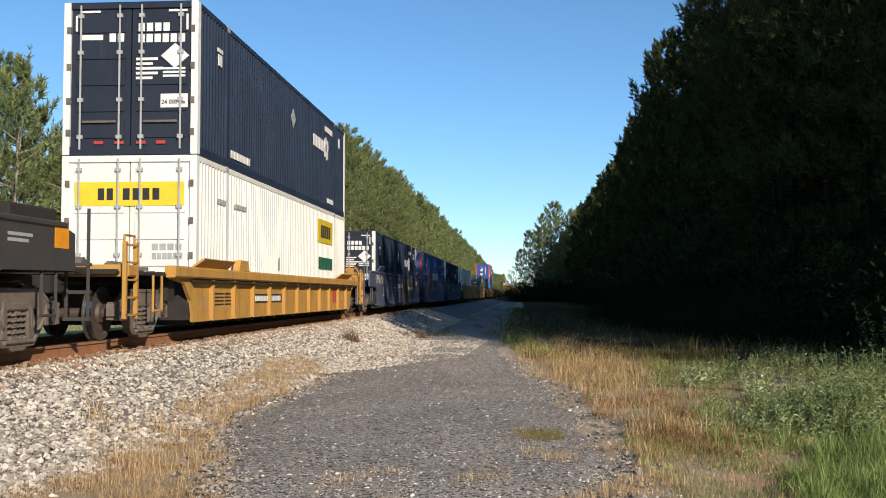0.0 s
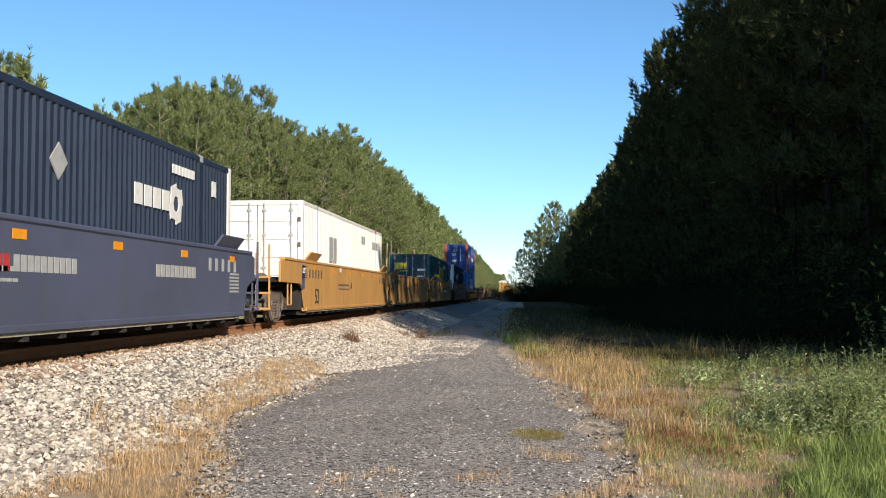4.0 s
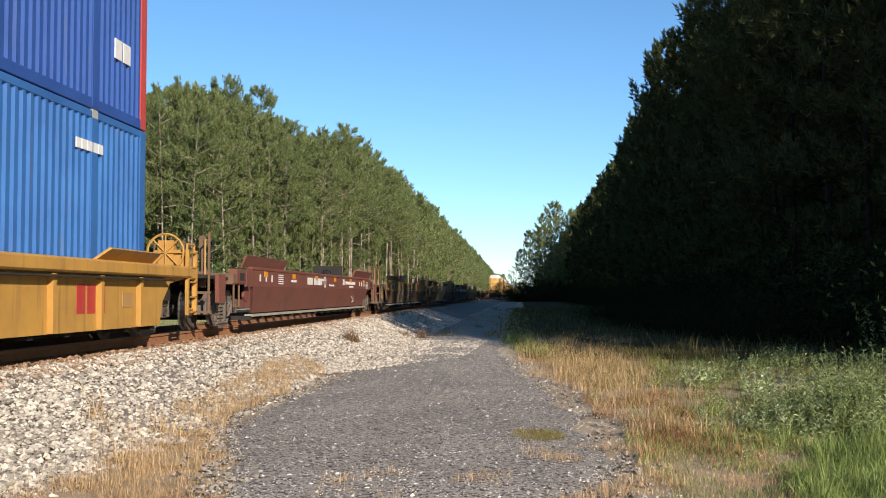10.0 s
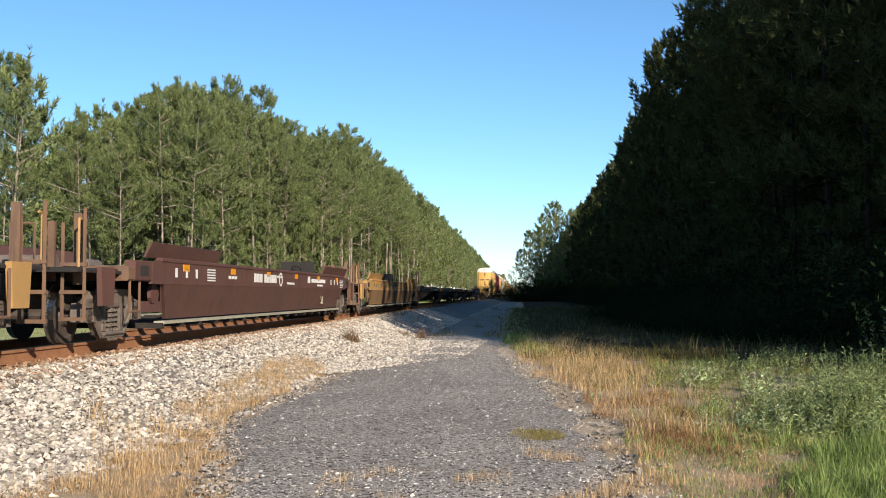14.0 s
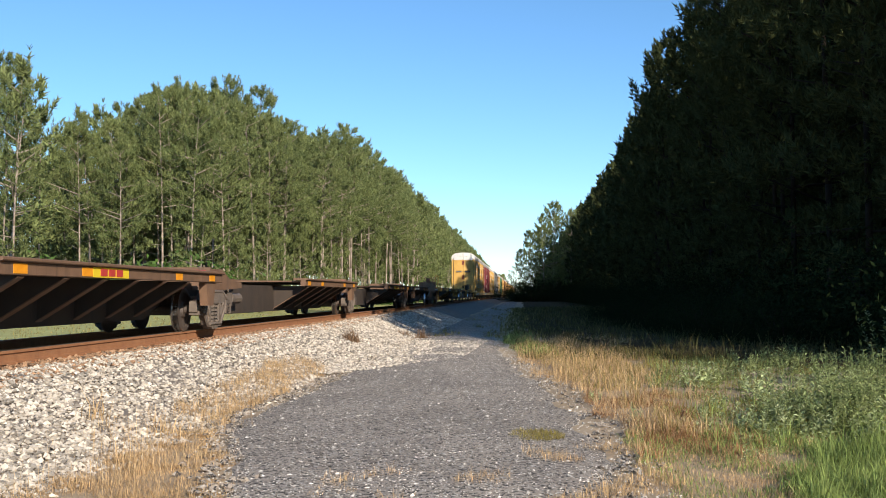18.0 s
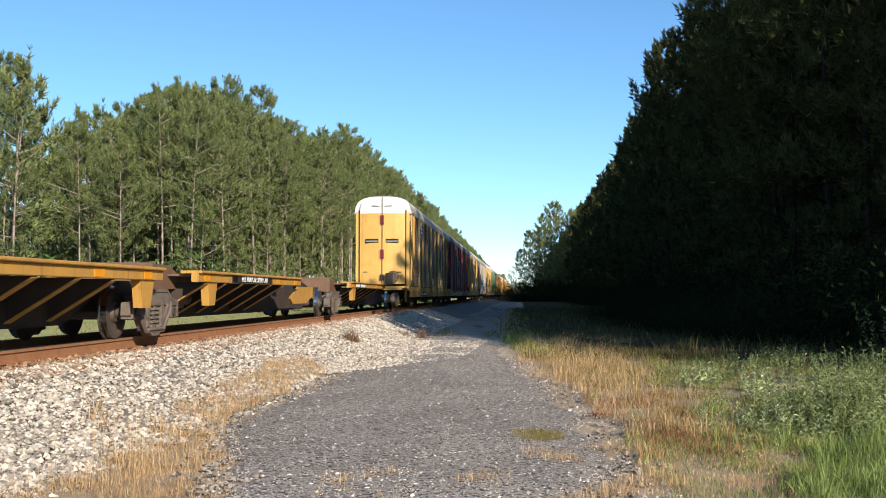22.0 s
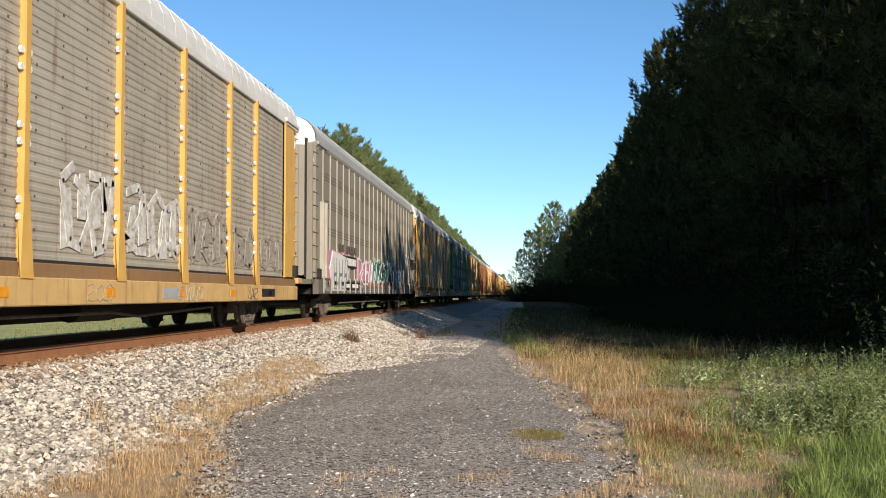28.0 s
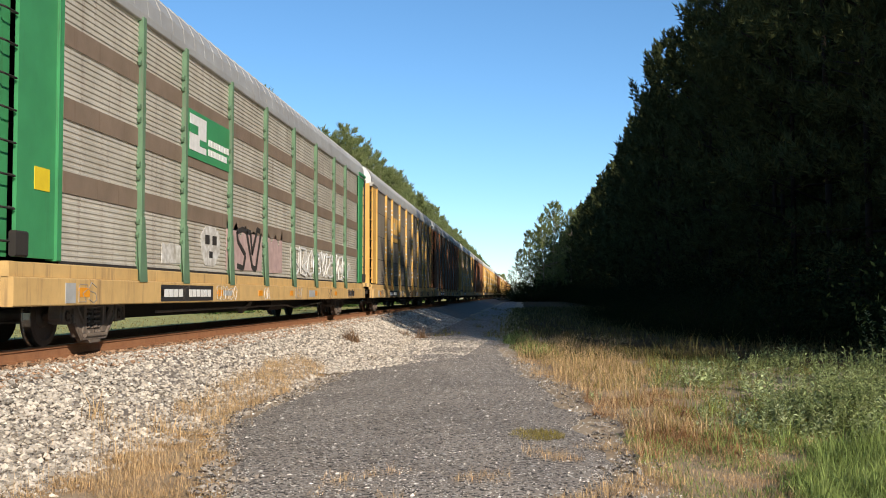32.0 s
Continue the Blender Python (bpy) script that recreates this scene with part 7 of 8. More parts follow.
def autorack(near, body, panel, sill, roof, label, emblem=None, seed=0, smooth_sides=False, posts=None, L=28.65, split=True, shift=0.0):
    """A closed car carrier: sill, side panels between posts, domed roof, split end doors."""
    mid = near + L / 2 + shift
    car = rides(thing("autorack_car", label, "railcar", "cars of the train"), mid)
    h = L / 2 - (1.2 if smooth_sides else 0.825)
    e = 11.95
    posts = posts or body
    part("underframe", Shape().box(-1.3, 1.3, -h, h, 0.72, 0.9).prism_x([(-7.5, 0.30), (7.5, 0.30), (9.0, 0.72), (-9.0, 0.72)], -0.35, 0.35), M["grime"], car)
    if seed < 9:
        part("brake_rod", Shape().path([(1.2, -7.6, 0.42), (1.2, 2.0, 0.44), (1.15, 3.2, 0.36), (1.0, 7.8, 0.46)], 0.024), M["steel"], car)
        part("brake_lever", Shape().prism_x([(-2.2, 0.30), (-1.5, 0.46), (-1.2, 0.62), (-1.45, 0.66), (-1.75, 0.5), (-2.25, 0.4)], 1.1, 1.2), M["steel"], car)
        part("air_reservoir", Shape().tube((0.75, 1.5, 0.5), (0.75, 3.0, 0.5), 0.2, n=12), M["grime"], car)
    part("deck_rails", Shape().box(-1.2, 1.2, -h + 1, h - 1, 2.75, 2.82), M["grime"], car)
    for sx in (-1, 1):
        x0, x1 = (1.38, 1.55) if sx > 0 else (-1.55, -1.38)
        if smooth_sides:
            part("side_sill", Shape().box(x0, x1, -h + 0.25, h - 0.25, 0.72, 1.19, 0.015), sill, car)
        else:
            part("side_sill", Shape().box(*sorted((sx * 1.40, sx * 1.56)), -h + 0.25, h - 0.25, 0.57, 0.92, 0.015), sill, car)
            # where panels are unsplit, a browner upper sill paints in its shade
            part("upper_sill", Shape().box(*sorted((sx * 1.36, sx * 1.50)), -h + 0.25, h - 0.25, 0.91, 1.10, 0.015), sill if split else M["tan_dirt_and_shade"], car)
            # dark strip drawn as the gap under the panels
            part("panel_ledge", Shape().box(*sorted((sx * 1.40, sx * 1.485)), -e, e, 1.10, 1.14), M["grime"], car)
        if smooth_sides:
            part("side_panel", Shape().box(*sorted((sx * 1.40, sx * 1.50)), -h + 0.05, h - 0.05, 1.19, 4.95), panel, car)
            for k in range(21):
                ya = SEAM0 + 0.04 + k * SEAM
                for z in (1.72, 2.5, 3.3, 4.1):
                    # thin darker strips draw the shade in the panel's grooves
                    gr = Shape()
                    for i in range(3):
                        gr.box(*sorted((sx * 1.49, sx * 1.506)), ya, ya + SEAM - 0.08, z + i * 0.09, z + i * 0.09 + 0.03)
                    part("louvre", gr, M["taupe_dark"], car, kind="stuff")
        else:
            edges = (-e,) + AR_POSTS + (e,)
            for y0, y1 in zip(edges, edges[1:]):
                for z0, z1 in ((1.14, 2.12), (2.14, 3.07), (3.09, 4.02), (4.04, 4.92)) if split else ((1.14, 4.92),):
                    part("side_panel", ridged(1.47, y0 + 0.03, y1 - 0.03, z0, z1, 0.075 if split else 0.115, 0.018 if split else 0.011, sx), panel, car)
            if not split and sx > 0:
                bolts = Shape()
                for y0, y1 in zip(edges, edges[1:]):
                    for i in range(4):
                        for k in range(9):
                            y, z = y0 + (y1 - y0) * (i + 0.5) / 4, 1.5 + k * 0.4
                            bolts.box(1.468, 1.478, y - 0.015, y + 0.015, z - 0.015, z + 0.015)
                part("bolt_head", bolts, M["spray_dark"], car, "rows of dark bolt heads")
            x0, x1 = (1.36, 1.42) if sx > 0 else (-1.42, -1.36)
            part("inner_screen", Shape().box(x0, x1, -e, e, 1.19, 4.95), M["grime"], car)
        x0, x1 = (1.40, 1.52) if sx > 0 else (-1.52, -1.40)
        part("eave_rail", Shape().box(x0, x1, -h + 0.02, h - 0.02, 4.93, 5.06, 0.01), roof if not smooth_sides else panel, car)
    if smooth_sides:
        for sx in (-1, 1):
            for k in range(22):
                y = SEAM0 + k * SEAM
                part("sill_lug", Shape().box(*sorted((sx * 1.53, sx * 1.575)), y - 0.06, y + 0.06, 0.74, 1.24, 0.01), posts, car)
                x0, x1 = (1.49, 1.53) if sx > 0 else (-1.53, -1.49)
                part("seam", Shape().box(x0, x1, y - 0.035, y + 0.035, 1.19, 4.95), posts, car)
    else:
        post = Shape().box(1.46, 1.55, -0.06, 0.06, 0.93, 4.98)
        post.add([(1.47, -0.07, 1.9), (1.47, 0.07, 1.9), (1.575, 0.17, 0.90), (1.575, -0.17, 0.90), (1.56, -0.07, 1.9), (1.56, 0.07, 1.9)], [(3, 2, 5, 4), (0, 3, 4), (1, 5, 2)])
        tabs = Shape()
        for k in range(4):
            for dz in (0, 0.2):
                for dy in (-0.10, 0.10):
                    tabs.tube((1.49, dy, 1.62 + k * 0.88 + dz), (1.53, dy, 1.62 + k * 0.88 + dz), 0.045, n=6)
        post, tabs = post.mesh("post"), tabs.mesh("fastening")
        for r in (0, 180):
            for y in AR_POSTS:
                p = part("post", post, posts, car, at=pose(0, y if r == 0 else -y, 0, 0, 0, r))
                part("fastening", tabs, M["mark"] if body is M["rack_yellow"] else posts, p)
    prof = roof_profile()
    out, inn = prof, [(x * 0.985, z - 0.03) for x, z in prof]
    ny, n, v = 46, len(out), []
    for k in range(ny):
        y0 = -h + 0.1 + (2 * h - 0.2) * k / ny
        y1 = y0 + (2 * h - 0.2) * 0.7 / ny
        y2 = y0 + (2 * h - 0.2) / ny
        for y, g in ((y0, 0.0), (y1, 0.0), (y1, 0.02), (y2, 0.02)):
            v += [(x, y, z + g) for x, z in out]
    rf = Shape().add(v, [(j * n + i, j * n + i + 1, j * n + i + 1 + n, j * n + i + n) for j in range(4 * ny - 1) for i in range(n - 1)])
    part("roof", rf, roof, car)
    # ends: split clamshell doors, white above
    for sg in (-1, 1):
        y = sg * h
        for sx in (-1, 1):
            d = part("end_door", bowed_door(sx, sg, y, ((1.25, 1.0), (1.3, 1.02), (4.95, 1.02))), body, car)
            part("door_top", bowed_door(sx, sg, y, ((4.955, 1.02), (5.3, 1.0), (5.55, 0.93), (5.72, 0.80), (5.82, 0.60), (5.84, 0.3))), M["roof"], d, "white upper door panel")
            part("door_slot", Shape().box(*sorted((sx * 0.20, sx * 0.86)), *sorted((y + sg * 0.1, y + sg * 0.285)), 3.42, 3.62), M["grime"], d, "dark slot with a door bar")
            part("door_bar", Shape().tube((sx * 0.22, y + sg * 0.30, 3.49), (sx * 0.84, y + sg * 0.295, 3.49), 0.03, n=6), M["mark_grey"], d)
            if seed < 7:
                part("door_handle", Shape().path([(sx * 0.12, y + sg * 0.27, 5.33), (sx * 0.14, y + sg * 0.31, 5.34), (sx * 0.50, y + sg * 0.30, 5.36), (sx * 0.52, y + sg * 0.24, 5.36)], 0.022), M["roof_grey"], d)
            for xr in (0.17, 0.62, 1.04) if seed < 7 else ():
                part("door_rib", Shape().box(*sorted((sx * (xr - 0.012), sx * (xr + 0.012))), *sorted((y, y + sg * (0.11 + 0.17 * (1 - (xr / 1.2) ** 2)))), 1.3, 4.9), body, d)
        for z in (2.55, 4.35) if seed < 7 else ():
            for x in (-0.07, 0.05):
                part("door_latch", Shape().box(x - 0.025, x + 0.045, *sorted((y + sg * 0.2, y + sg * 0.33)), z, z + 0.5), M["rack_red"] if body is M["rack_yellow"] else M["grime"], car)
        part("door_post", Shape().tube((0, y + sg * 0.28, 1.2), (0, y + sg * 0.28, 5.8), 0.025, n=6), M["grime"], car)
        if seed < 7:
            part("locking_block", Shape().box(-0.09, 0.09, *sorted((y + sg * 0.25, y + sg * 0.36)), 1.45, 1.75, 0.02), M["grime"], car)
        if seed < 7:
            part("door_notices", end_bars(Shape(), y - 0.19, [(-1.0, 1.85, -0.3, 1.9), (0.35, 1.85, 1.0, 1.9), (-0.62, 2.1, -0.5, 2.2)]) if sg < 0 else Shape().box(0.3, 0.9, y, y + 0.2, 1.85, 1.9), M["spray_dark"], car, kind="stuff")
        # a flat end panel with notices, then the ladder column standing at the corner
        for sx in (-1, 1):
            c = part("corner_panel", Shape().box(*sorted((sx * 1.44, sx * 1.49)), *sorted((sg * (e + 0.02), sg * (h - 0.42))), 1.15, 5.0).box(*sorted((sx * 1.38, sx * 1.53)), *sorted((sg * (e + 0.02), sg * (e + 0.14))), 1.13, 4.98, 0.01), body, car)
            k = part("corner_column", Shape().box(*sorted((sx * 1.25, sx * 1.42)), *sorted((sg * (h - 0.12), sg * (h + 0.06))), 1.12, 5.02, 0.01).box(*sorted((sx * 1.28, sx * 1.36)), *sorted((sg * (h - 0.45), sg * (h - 0.1))), 1.15, 4.98), body, car)
            r = Shape()
            for i in range(10):
                z = 1.35 + i * 0.38
                r.path([(sx * 1.40, sg * (h - 0.40), z), (sx * 1.50, sg * (h - 0.36), z - 0.03), (sx * 1.50, sg * (h - 0.06), z - 0.03), (sx * 1.41, sg * (h - 0.02), z)], 0.014, 4)
            part("ladder_rungs", r, M["grime"] if body is not M["rack_yellow"] else body, k)
            if seed < 7:
                part("eave_bracket", Shape().path([(sx * 1.46, sg * e, 5.0), (sx * 1.50, sg * (h - 0.45), 4.98), (sx * 1.47, sg * (h - 0.18), 4.86), (sx * 1.40, sg * (h - 0.05), 4.5)], 0.035), roof if body is not M["green"] else body, k)
            part("black_seal", Shape().box(*sorted((sx * 1.20, sx * 1.26)), *sorted((y - sg * 0.05, y + sg * 0.10)), 1.2, 5.15), M["grime"], car)
            if body is not M["green"] and sx > 0 and seed < 7:
                part("corner_notice", Shape().box(1.48, 1.497, *sorted((sg * (e + 0.3), sg * (e + 0.75))), 2.25, 2.62), M["sill_yellow"], car)
            if seed < 7:
                part("corner_block", Shape().box(*sorted((sx * 1.49, sx * 1.58)), *sorted((sg * (h - 0.55), sg * (h - 0.25))), 1.15, 1.45, 0.02), M["grime"], car)
        part("end_platform", Shape().box(-1.5, 1.5, *sorted((y + sg * 0.1, y + sg * 0.6)), 1.0, 1.14, 0.01), sill, car)
        part("roof_end", Shape().prism_y([(x * 0.99, z - 0.012) for x, z in roof_profile()], *sorted((sg * (h - 0.10), sg * (h - 0.04)))), M["roof"], car, "white end sheet under the roof")
        part("end_roof_lip", Shape().box(*sorted((1.25, 1.56)), *sorted((y - sg * 1.5, y - sg * 0.1)), 5.0, 5.08), roof if body is not M["green"] else body, car)
        coupler(car, sg * L / 2, sg)
        truck(car, sg * 10.0)
        g = Shape().box(0.2, 0.58, *sorted((y + sg * 0.28, y + sg * 0.5)), 1.2, 1.82, 0.06)
        part("brake_housing", g, M["grime"], car)
        hand_brake(car, y + sg * 0.36 if sg < 0 else y + 0.3, 0.58, 1.62, M["spray_dark"], 0.3)
    # sill stencils, reflectors and the dark number panel
    for k in range(8) if seed < 9 and not smooth_sides else ():
        part("reflector", REFLECTOR, M["amber"], car, at=pose(1.55 if smooth_sides else 1.56, -11.5 + k * 3.1, 0.94 if smooth_sides else 0.68))
    sX, dz = (1.55, 0.0) if smooth_sides else (1.56, -0.26)
    s = bars(Shape(), sX, [(-8.4, 0.86 + dz, -5.6, 1.13 + dz), (9.6, 0.92 + dz, 10.8, 1.1 + dz)])
    part("number_panel", s, M["mark_black"], car, "black panel behind the car number")
    s = bars(Shape(), sX + 0.006, word(-8.25, 0.93 + dz, 0.9, 0.13, 4) + word(-7.0, 0.93 + dz, 1.25, 0.13, 6))
    part("car_number" if seed < 7 else "number_bars", s, M["mark"], car, "white bars of the car number")
    s = bars(Shape(), sX, [(-11.9, 0.86 + dz, -11.6, 1.12 + dz), (-4.9, 0.95 + dz, -4.3, 1.05 + dz), (3.2, 0.9 + dz, 4.0, 1.08 + dz)])
    part("sill_plates", s, M["mark_grey"], car)
    if not smooth_sides and seed < 9:
        r = random.Random(seed)
        y = -11.5
        while y < 11:
            n = r.randint(2, 5)
            arch_letters(car, y, 0.60, n, 0.27, 0.26, 1.562, M[r.choice(("spray_dark", "spray_dark", "worn_spray", "faint_spray"))], 70 + int(y * 3) + seed, name="sill_tags", label="small tags scrawled on the sill", stroke=0.035)
            y += n * 0.3 + r.uniform(1.2, 4.0)
    if emblem:
        before = set(car.children)
        emblem(car)
        for ob in set(car.children) - before:
            ob.location.y -= shift
    return car

# ---------------------------------------------------------------- make-up of the train


def slate_marks(num):
    def f(car, w0, w1):
        side_text(car, "53", w0 + 1.5, 0.62, 0.62, M["mark_grey"], 1.48)
        if num == 0:
            part("car_number", bars(Shape(), 1.48, word(w0 + 6.3, 1.0, 2.6, 0.2, 9)), M["mark_grey"], car, "pale bars of the car number")
            blob(car, w0 + 8.5, w0 + 13.1, 0.5, 1.62, 1.484, M["olive_spray"], 3, "large faded olive graffiti letters", 0.1, 5)
            arch_letters(car, w0 + 8.7, 0.6, 4, 1.04, 0.85, 1.488, M["spray_dark"], 4, stroke=0.13)
            part("white_word", bars(Shape(), 1.497, word(w0 + 11.1, 0.93, 2.0, 0.16, 10)), M["mark_grey"], car)
            part("repaint_patch", bars(Shape(), 1.48, [(w0 + 13.2, 0.5, w0 + 14.0, 1.6)]), M["teal"], car, "teal repainted patch")
        else:
            stripes_ball(car, w0 + 5.3, 1.05, 1.48, 0.3, M["mark_grey"])
            part("red_word", bars(Shape(), 1.48, word(w0 + 6.0, 0.98, 0.9, 0.2, 5)), M["mark_red"], car)
            part("white_word", bars(Shape(), 1.48, word(w0 + 7.0, 0.98, 1.7, 0.2, 10)), M["mark_grey"], car)
            if num == 1:
                blob(car, w0 + 0.2, w0 + 3.2, 0.65, 1.45, 1.484, M["olive_spray"], 5, "faded olive graffiti letters", 0.1, 3)
                arch_letters(car, w0 + 0.4, 0.72, 3, 0.85, 0.55, 1.49, M["tan_dirt_and_shade"], 7, stroke=0.09)
            else:
                part("car_number", bars(Shape(), 1.48, word(w1 - 5.2, 1.0, 2.0, 0.2, 9)), M["mark_grey"], car)
        side_text(car, "125 T", w0 - 0.2, 1.3, 0.26, M["mark_grey"], 1.48)
    return f


def yellow_marks(num):
    def f(car, w0, w1):
        side_text(car, "53", w0 + 1.2, 0.45, 0.6, M["mark_black"], 1.48)
        if num == 1:
            strokes = ((0.0, 1.17, 0.61, 1.29), (0.24, 0.72, 0.37, 1.17), (0.75, 1.17, 1.36, 1.29), (0.99, 0.72, 1.12, 1.17), (1.5, 0.72, 1.63, 1.29), (1.84, 0.72, 1.97, 1.29), (1.63, 0.95, 1.84, 1.05))
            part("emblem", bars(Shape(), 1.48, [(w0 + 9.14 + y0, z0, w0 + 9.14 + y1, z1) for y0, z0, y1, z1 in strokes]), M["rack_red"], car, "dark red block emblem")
        if num == 2:
            part("number_panel", bars(Shape(), 1.48, [(w0 + 9.9, 0.75, w0 + 13.2, 1.12)]), M["mark_black"], car, "black panel behind the car number")
            part("car_number", bars(Shape(), 1.488, word(w0 + 10.15, 0.83, 1.2, 0.2, 4) + word(w0 + 11.6, 0.83, 1.5, 0.2, 6)), M["mark"], car)
        side_text(car, "ACB"[num], w0 + 7.3, 0.9, 0.36, M["mark_black"], 1.48)
        part("corner_plate", bars(Shape(), 1.48, [(w0 - 0.55, 0.86, w0 - 0.2, 1.5)]), M["slate"], car, "dark corner plate")
        side_text(car, "125 T", w0 - 0.52, 1.28, 0.2, M["mark"], 1.488)
        part("notices", bars(Shape(), 1.48, [(w0 + 5.2, 1.42, w0 + 5.5, 1.56)]), M["mark"], car)
    return f


def brown_marks(car, w0, w1):
    part("number_panel", bars(Shape(), 1.48, [(w0 + 5.6, 0.82, w0 + 8.9, 1.18)]), M["tan_dirt_and_shade"], car)
    part("car_number", bars(Shape(), 1.488, word(w0 + 5.8, 0.9, 1.2, 0.2, 4) + word(w0 + 7.2, 0.9, 1.5, 0.2, 6)), M["mark_grey"], car)
    part("emblem_panel", bars(Shape(), 1.48, [(w0 + 12.2, 0.72, w0 + 14.4, 1.28)]), M["spray_dark"], car, "dark faded emblem panel")
    part("emblem", bars(Shape(), 1.488, word(w0 + 12.45, 0.82, 1.7, 0.36, 3)), M["tan"], car)
    side_text(car, "53", w0 + 1.2, 0.5, 0.55, M["spray_dark"], 1.48)


def maroon_marks(car, w0, w1):
    part("car_number", bars(Shape(), 1.48, word(w0 + 5.4, 0.98, 0.7, 0.19, 3) + word(w0 + 6.3, 0.98, 1.15, 0.19, 5)), M["mark"], car, "white bars of the car number")
    s = Shape()
    for k in range(12):
        a0, a1 = k * math.pi / 6, (k + 1) * math.pi / 6
        s.prism_x([(w0 + 7.9 + R * math.cos(a), 1.07 + R * math.sin(a)) for R, a in ((0.13, a0), (0.17, a0), (0.17, a1), (0.13, a1))], 1.47, 1.486)
    part("round_seal", s, M["mark"], car)
    part("railway_name", bars(Shape(), 1.48, [(w1 - 5.2, 1.02, w1 - 4.9, 1.2)] + word(w1 - 4.7, 1.04, 2.0, 0.1, 14, 0.35) + word(w1 - 3.9, 0.94, 0.8, 0.05, 7)), M["mark"], car)
    side_text(car, "53", w1 - 3.0, 0.43, 0.38, M["cream_spray"], 1.40)


def sprayed_word(car, body, y0, y1, z0, z1, fat, proud, material, label):
    """Leaning block letters, sprayed over the folded lower side of a sloping well car."""
    cu = bpy.data.curves.new("sprayed_letters", "FONT")
    cu.body, cu.size, cu.offset, cu.shear, cu.fill_mode, cu.resolution_u = body, 1.0, fat, 0.18, "BOTH", 3
    tmp = bpy.data.objects.new("sprayed_letters", cu)
    me = bpy.data.meshes.new_from_object(tmp)
    bpy.data.objects.remove(tmp)
    v = np.empty(len(me.vertices) * 3)
    me.vertices.foreach_get("co", v)
    v = v.reshape(-1, 3)
    lo, hi = v.min(0), v.max(0)
    y = y0 + (v[:, 0] - lo[0]) / (hi[0] - lo[0]) * (y1 - y0)
    z = z0 + (v[:, 1] - lo[1]) / (hi[1] - lo[1]) * (z1 - z0)
    x = np.where(z < 0.875, 1.309 + (z - 0.31) * 0.307, 1.484) + 0.004 + proud
    me.vertices.foreach_set("co", np.stack([x, y, z], 1).ravel())
    me.update()
    part("sprayed_letters", me, material, car, label)


def tan_marks(kind):
    def f(car, w0, w1):
        if kind == 0:
            sprayed_word(car, "S\'P.BEATS", w0 + 2.3, w0 + 10.7, 0.30, 1.0, 0.075, 0.0, M["spray_dark"], "dark shadow round the sprayed letters")
            sprayed_word(car, "S\'P.BEATS", w0 + 2.4, w0 + 10.55, 0.34, 0.96, 0.05, 0.005, M["cream_spray"], "pale outline of the sprayed letters")
            sprayed_word(car, "S\'P.BEATS", w0 + 2.45, w0 + 10.5, 0.37, 0.93, 0.012, 0.010, M["tan_dirt_and_shade"], "brown block letters sprayed along the side")
        if kind == 1:
            part("fresh_patch_upper", bars(Shape(), 1.48, [(w0 + 3.6, 0.885, w0 + 9.8, 1.24)], 0.004), M["cream"], car, "fresh cream paint patch")
            g = Shape().add([(1.307, w0 + 3.2, 0.31), (1.307, w0 + 9.3, 0.31), (1.481, w0 + 9.8, 0.875), (1.481, w0 + 3.6, 0.875)], [(0, 1, 2, 3)])
            g.add([(1.297, w0 + 3.2, 0.31), (1.297, w0 + 9.3, 0.31), (1.471, w0 + 9.8, 0.875), (1.471, w0 + 3.6, 0.875)], [(3, 2, 1, 0)])
            part("fresh_patch_lower", g, M["cream"], car, "fresh cream paint patch")
            part("car_number", bars(Shape(), 1.486, word(w0 + 3.75, 1.0, 0.7, 0.17, 3) + word(w0 + 4.6, 1.0, 1.15, 0.17, 5)), M["mark_black"], car, "black bars of the car number")
            part("framed_notices", bars(Shape(), 1.48, [(w0 - 0.7, 0.96, w0 + 0.9, 1.08), (w0 + 1.9, 0.95, w0 + 2.5, 1.12)]), M["cream"], car)
            part("notice_fill", bars(Shape(), 1.488, [(w0 - 0.6, 0.99, w0 + 0.6, 1.05), (w0 + 2.0, 0.98, w0 + 2.4, 1.09), (w0 + 5.9, 0.97, w0 + 6.3, 1.03), (w0 + 8.5, 0.97, w0 + 8.8, 1.03)]), M["maroon"], car)
        else:
            part("car_number", bars(Shape(), 1.48, word(w0 + 5.2, 1.06, 0.6, 0.14, 3) + word(w0 + 6.0, 1.06, 1.0, 0.14, 5)), M["spray_dark"], car)
    return f


def spine_marks(kind):
    def f(car, d0, d1):
        if kind == "number":
            part("number_panel", bars(Shape(), 1.44, [(d0 + 1.0, 0.95, d0 + 3.4, 1.09)]), M["mark_black"], car)
            part("car_number", bars(Shape(), 1.448, word(d0 + 1.1, 0.97, 0.9, 0.1, 4) + word(d0 + 2.2, 0.97, 1.1, 0.1, 6)), M["mark"], car, "white bars of the car number")
        elif kind == "words":
            part("name_panel", bars(Shape(), 1.44, [(d0 + 2.2, 0.95, d0 + 5.6, 1.09)]), M["mark_black"], car)
            side_text(car, "ALL PURPOSE SPINE CAR", d0 + 2.9, 0.975, 0.2, M["mark"], 1.448)
        elif kind == "":
            part("emblem_panel", bars(Shape(), 1.44, [(d0 + 2.6, 0.95, d0 + 3.9, 1.09)]), M["mark_yellow"], car, "orange emblem panel")
            part("emblem", bars(Shape(), 1.448, word(d0 + 2.85, 0.97, 0.8, 0.1, 3)), M["mark_red"], car)
    return f


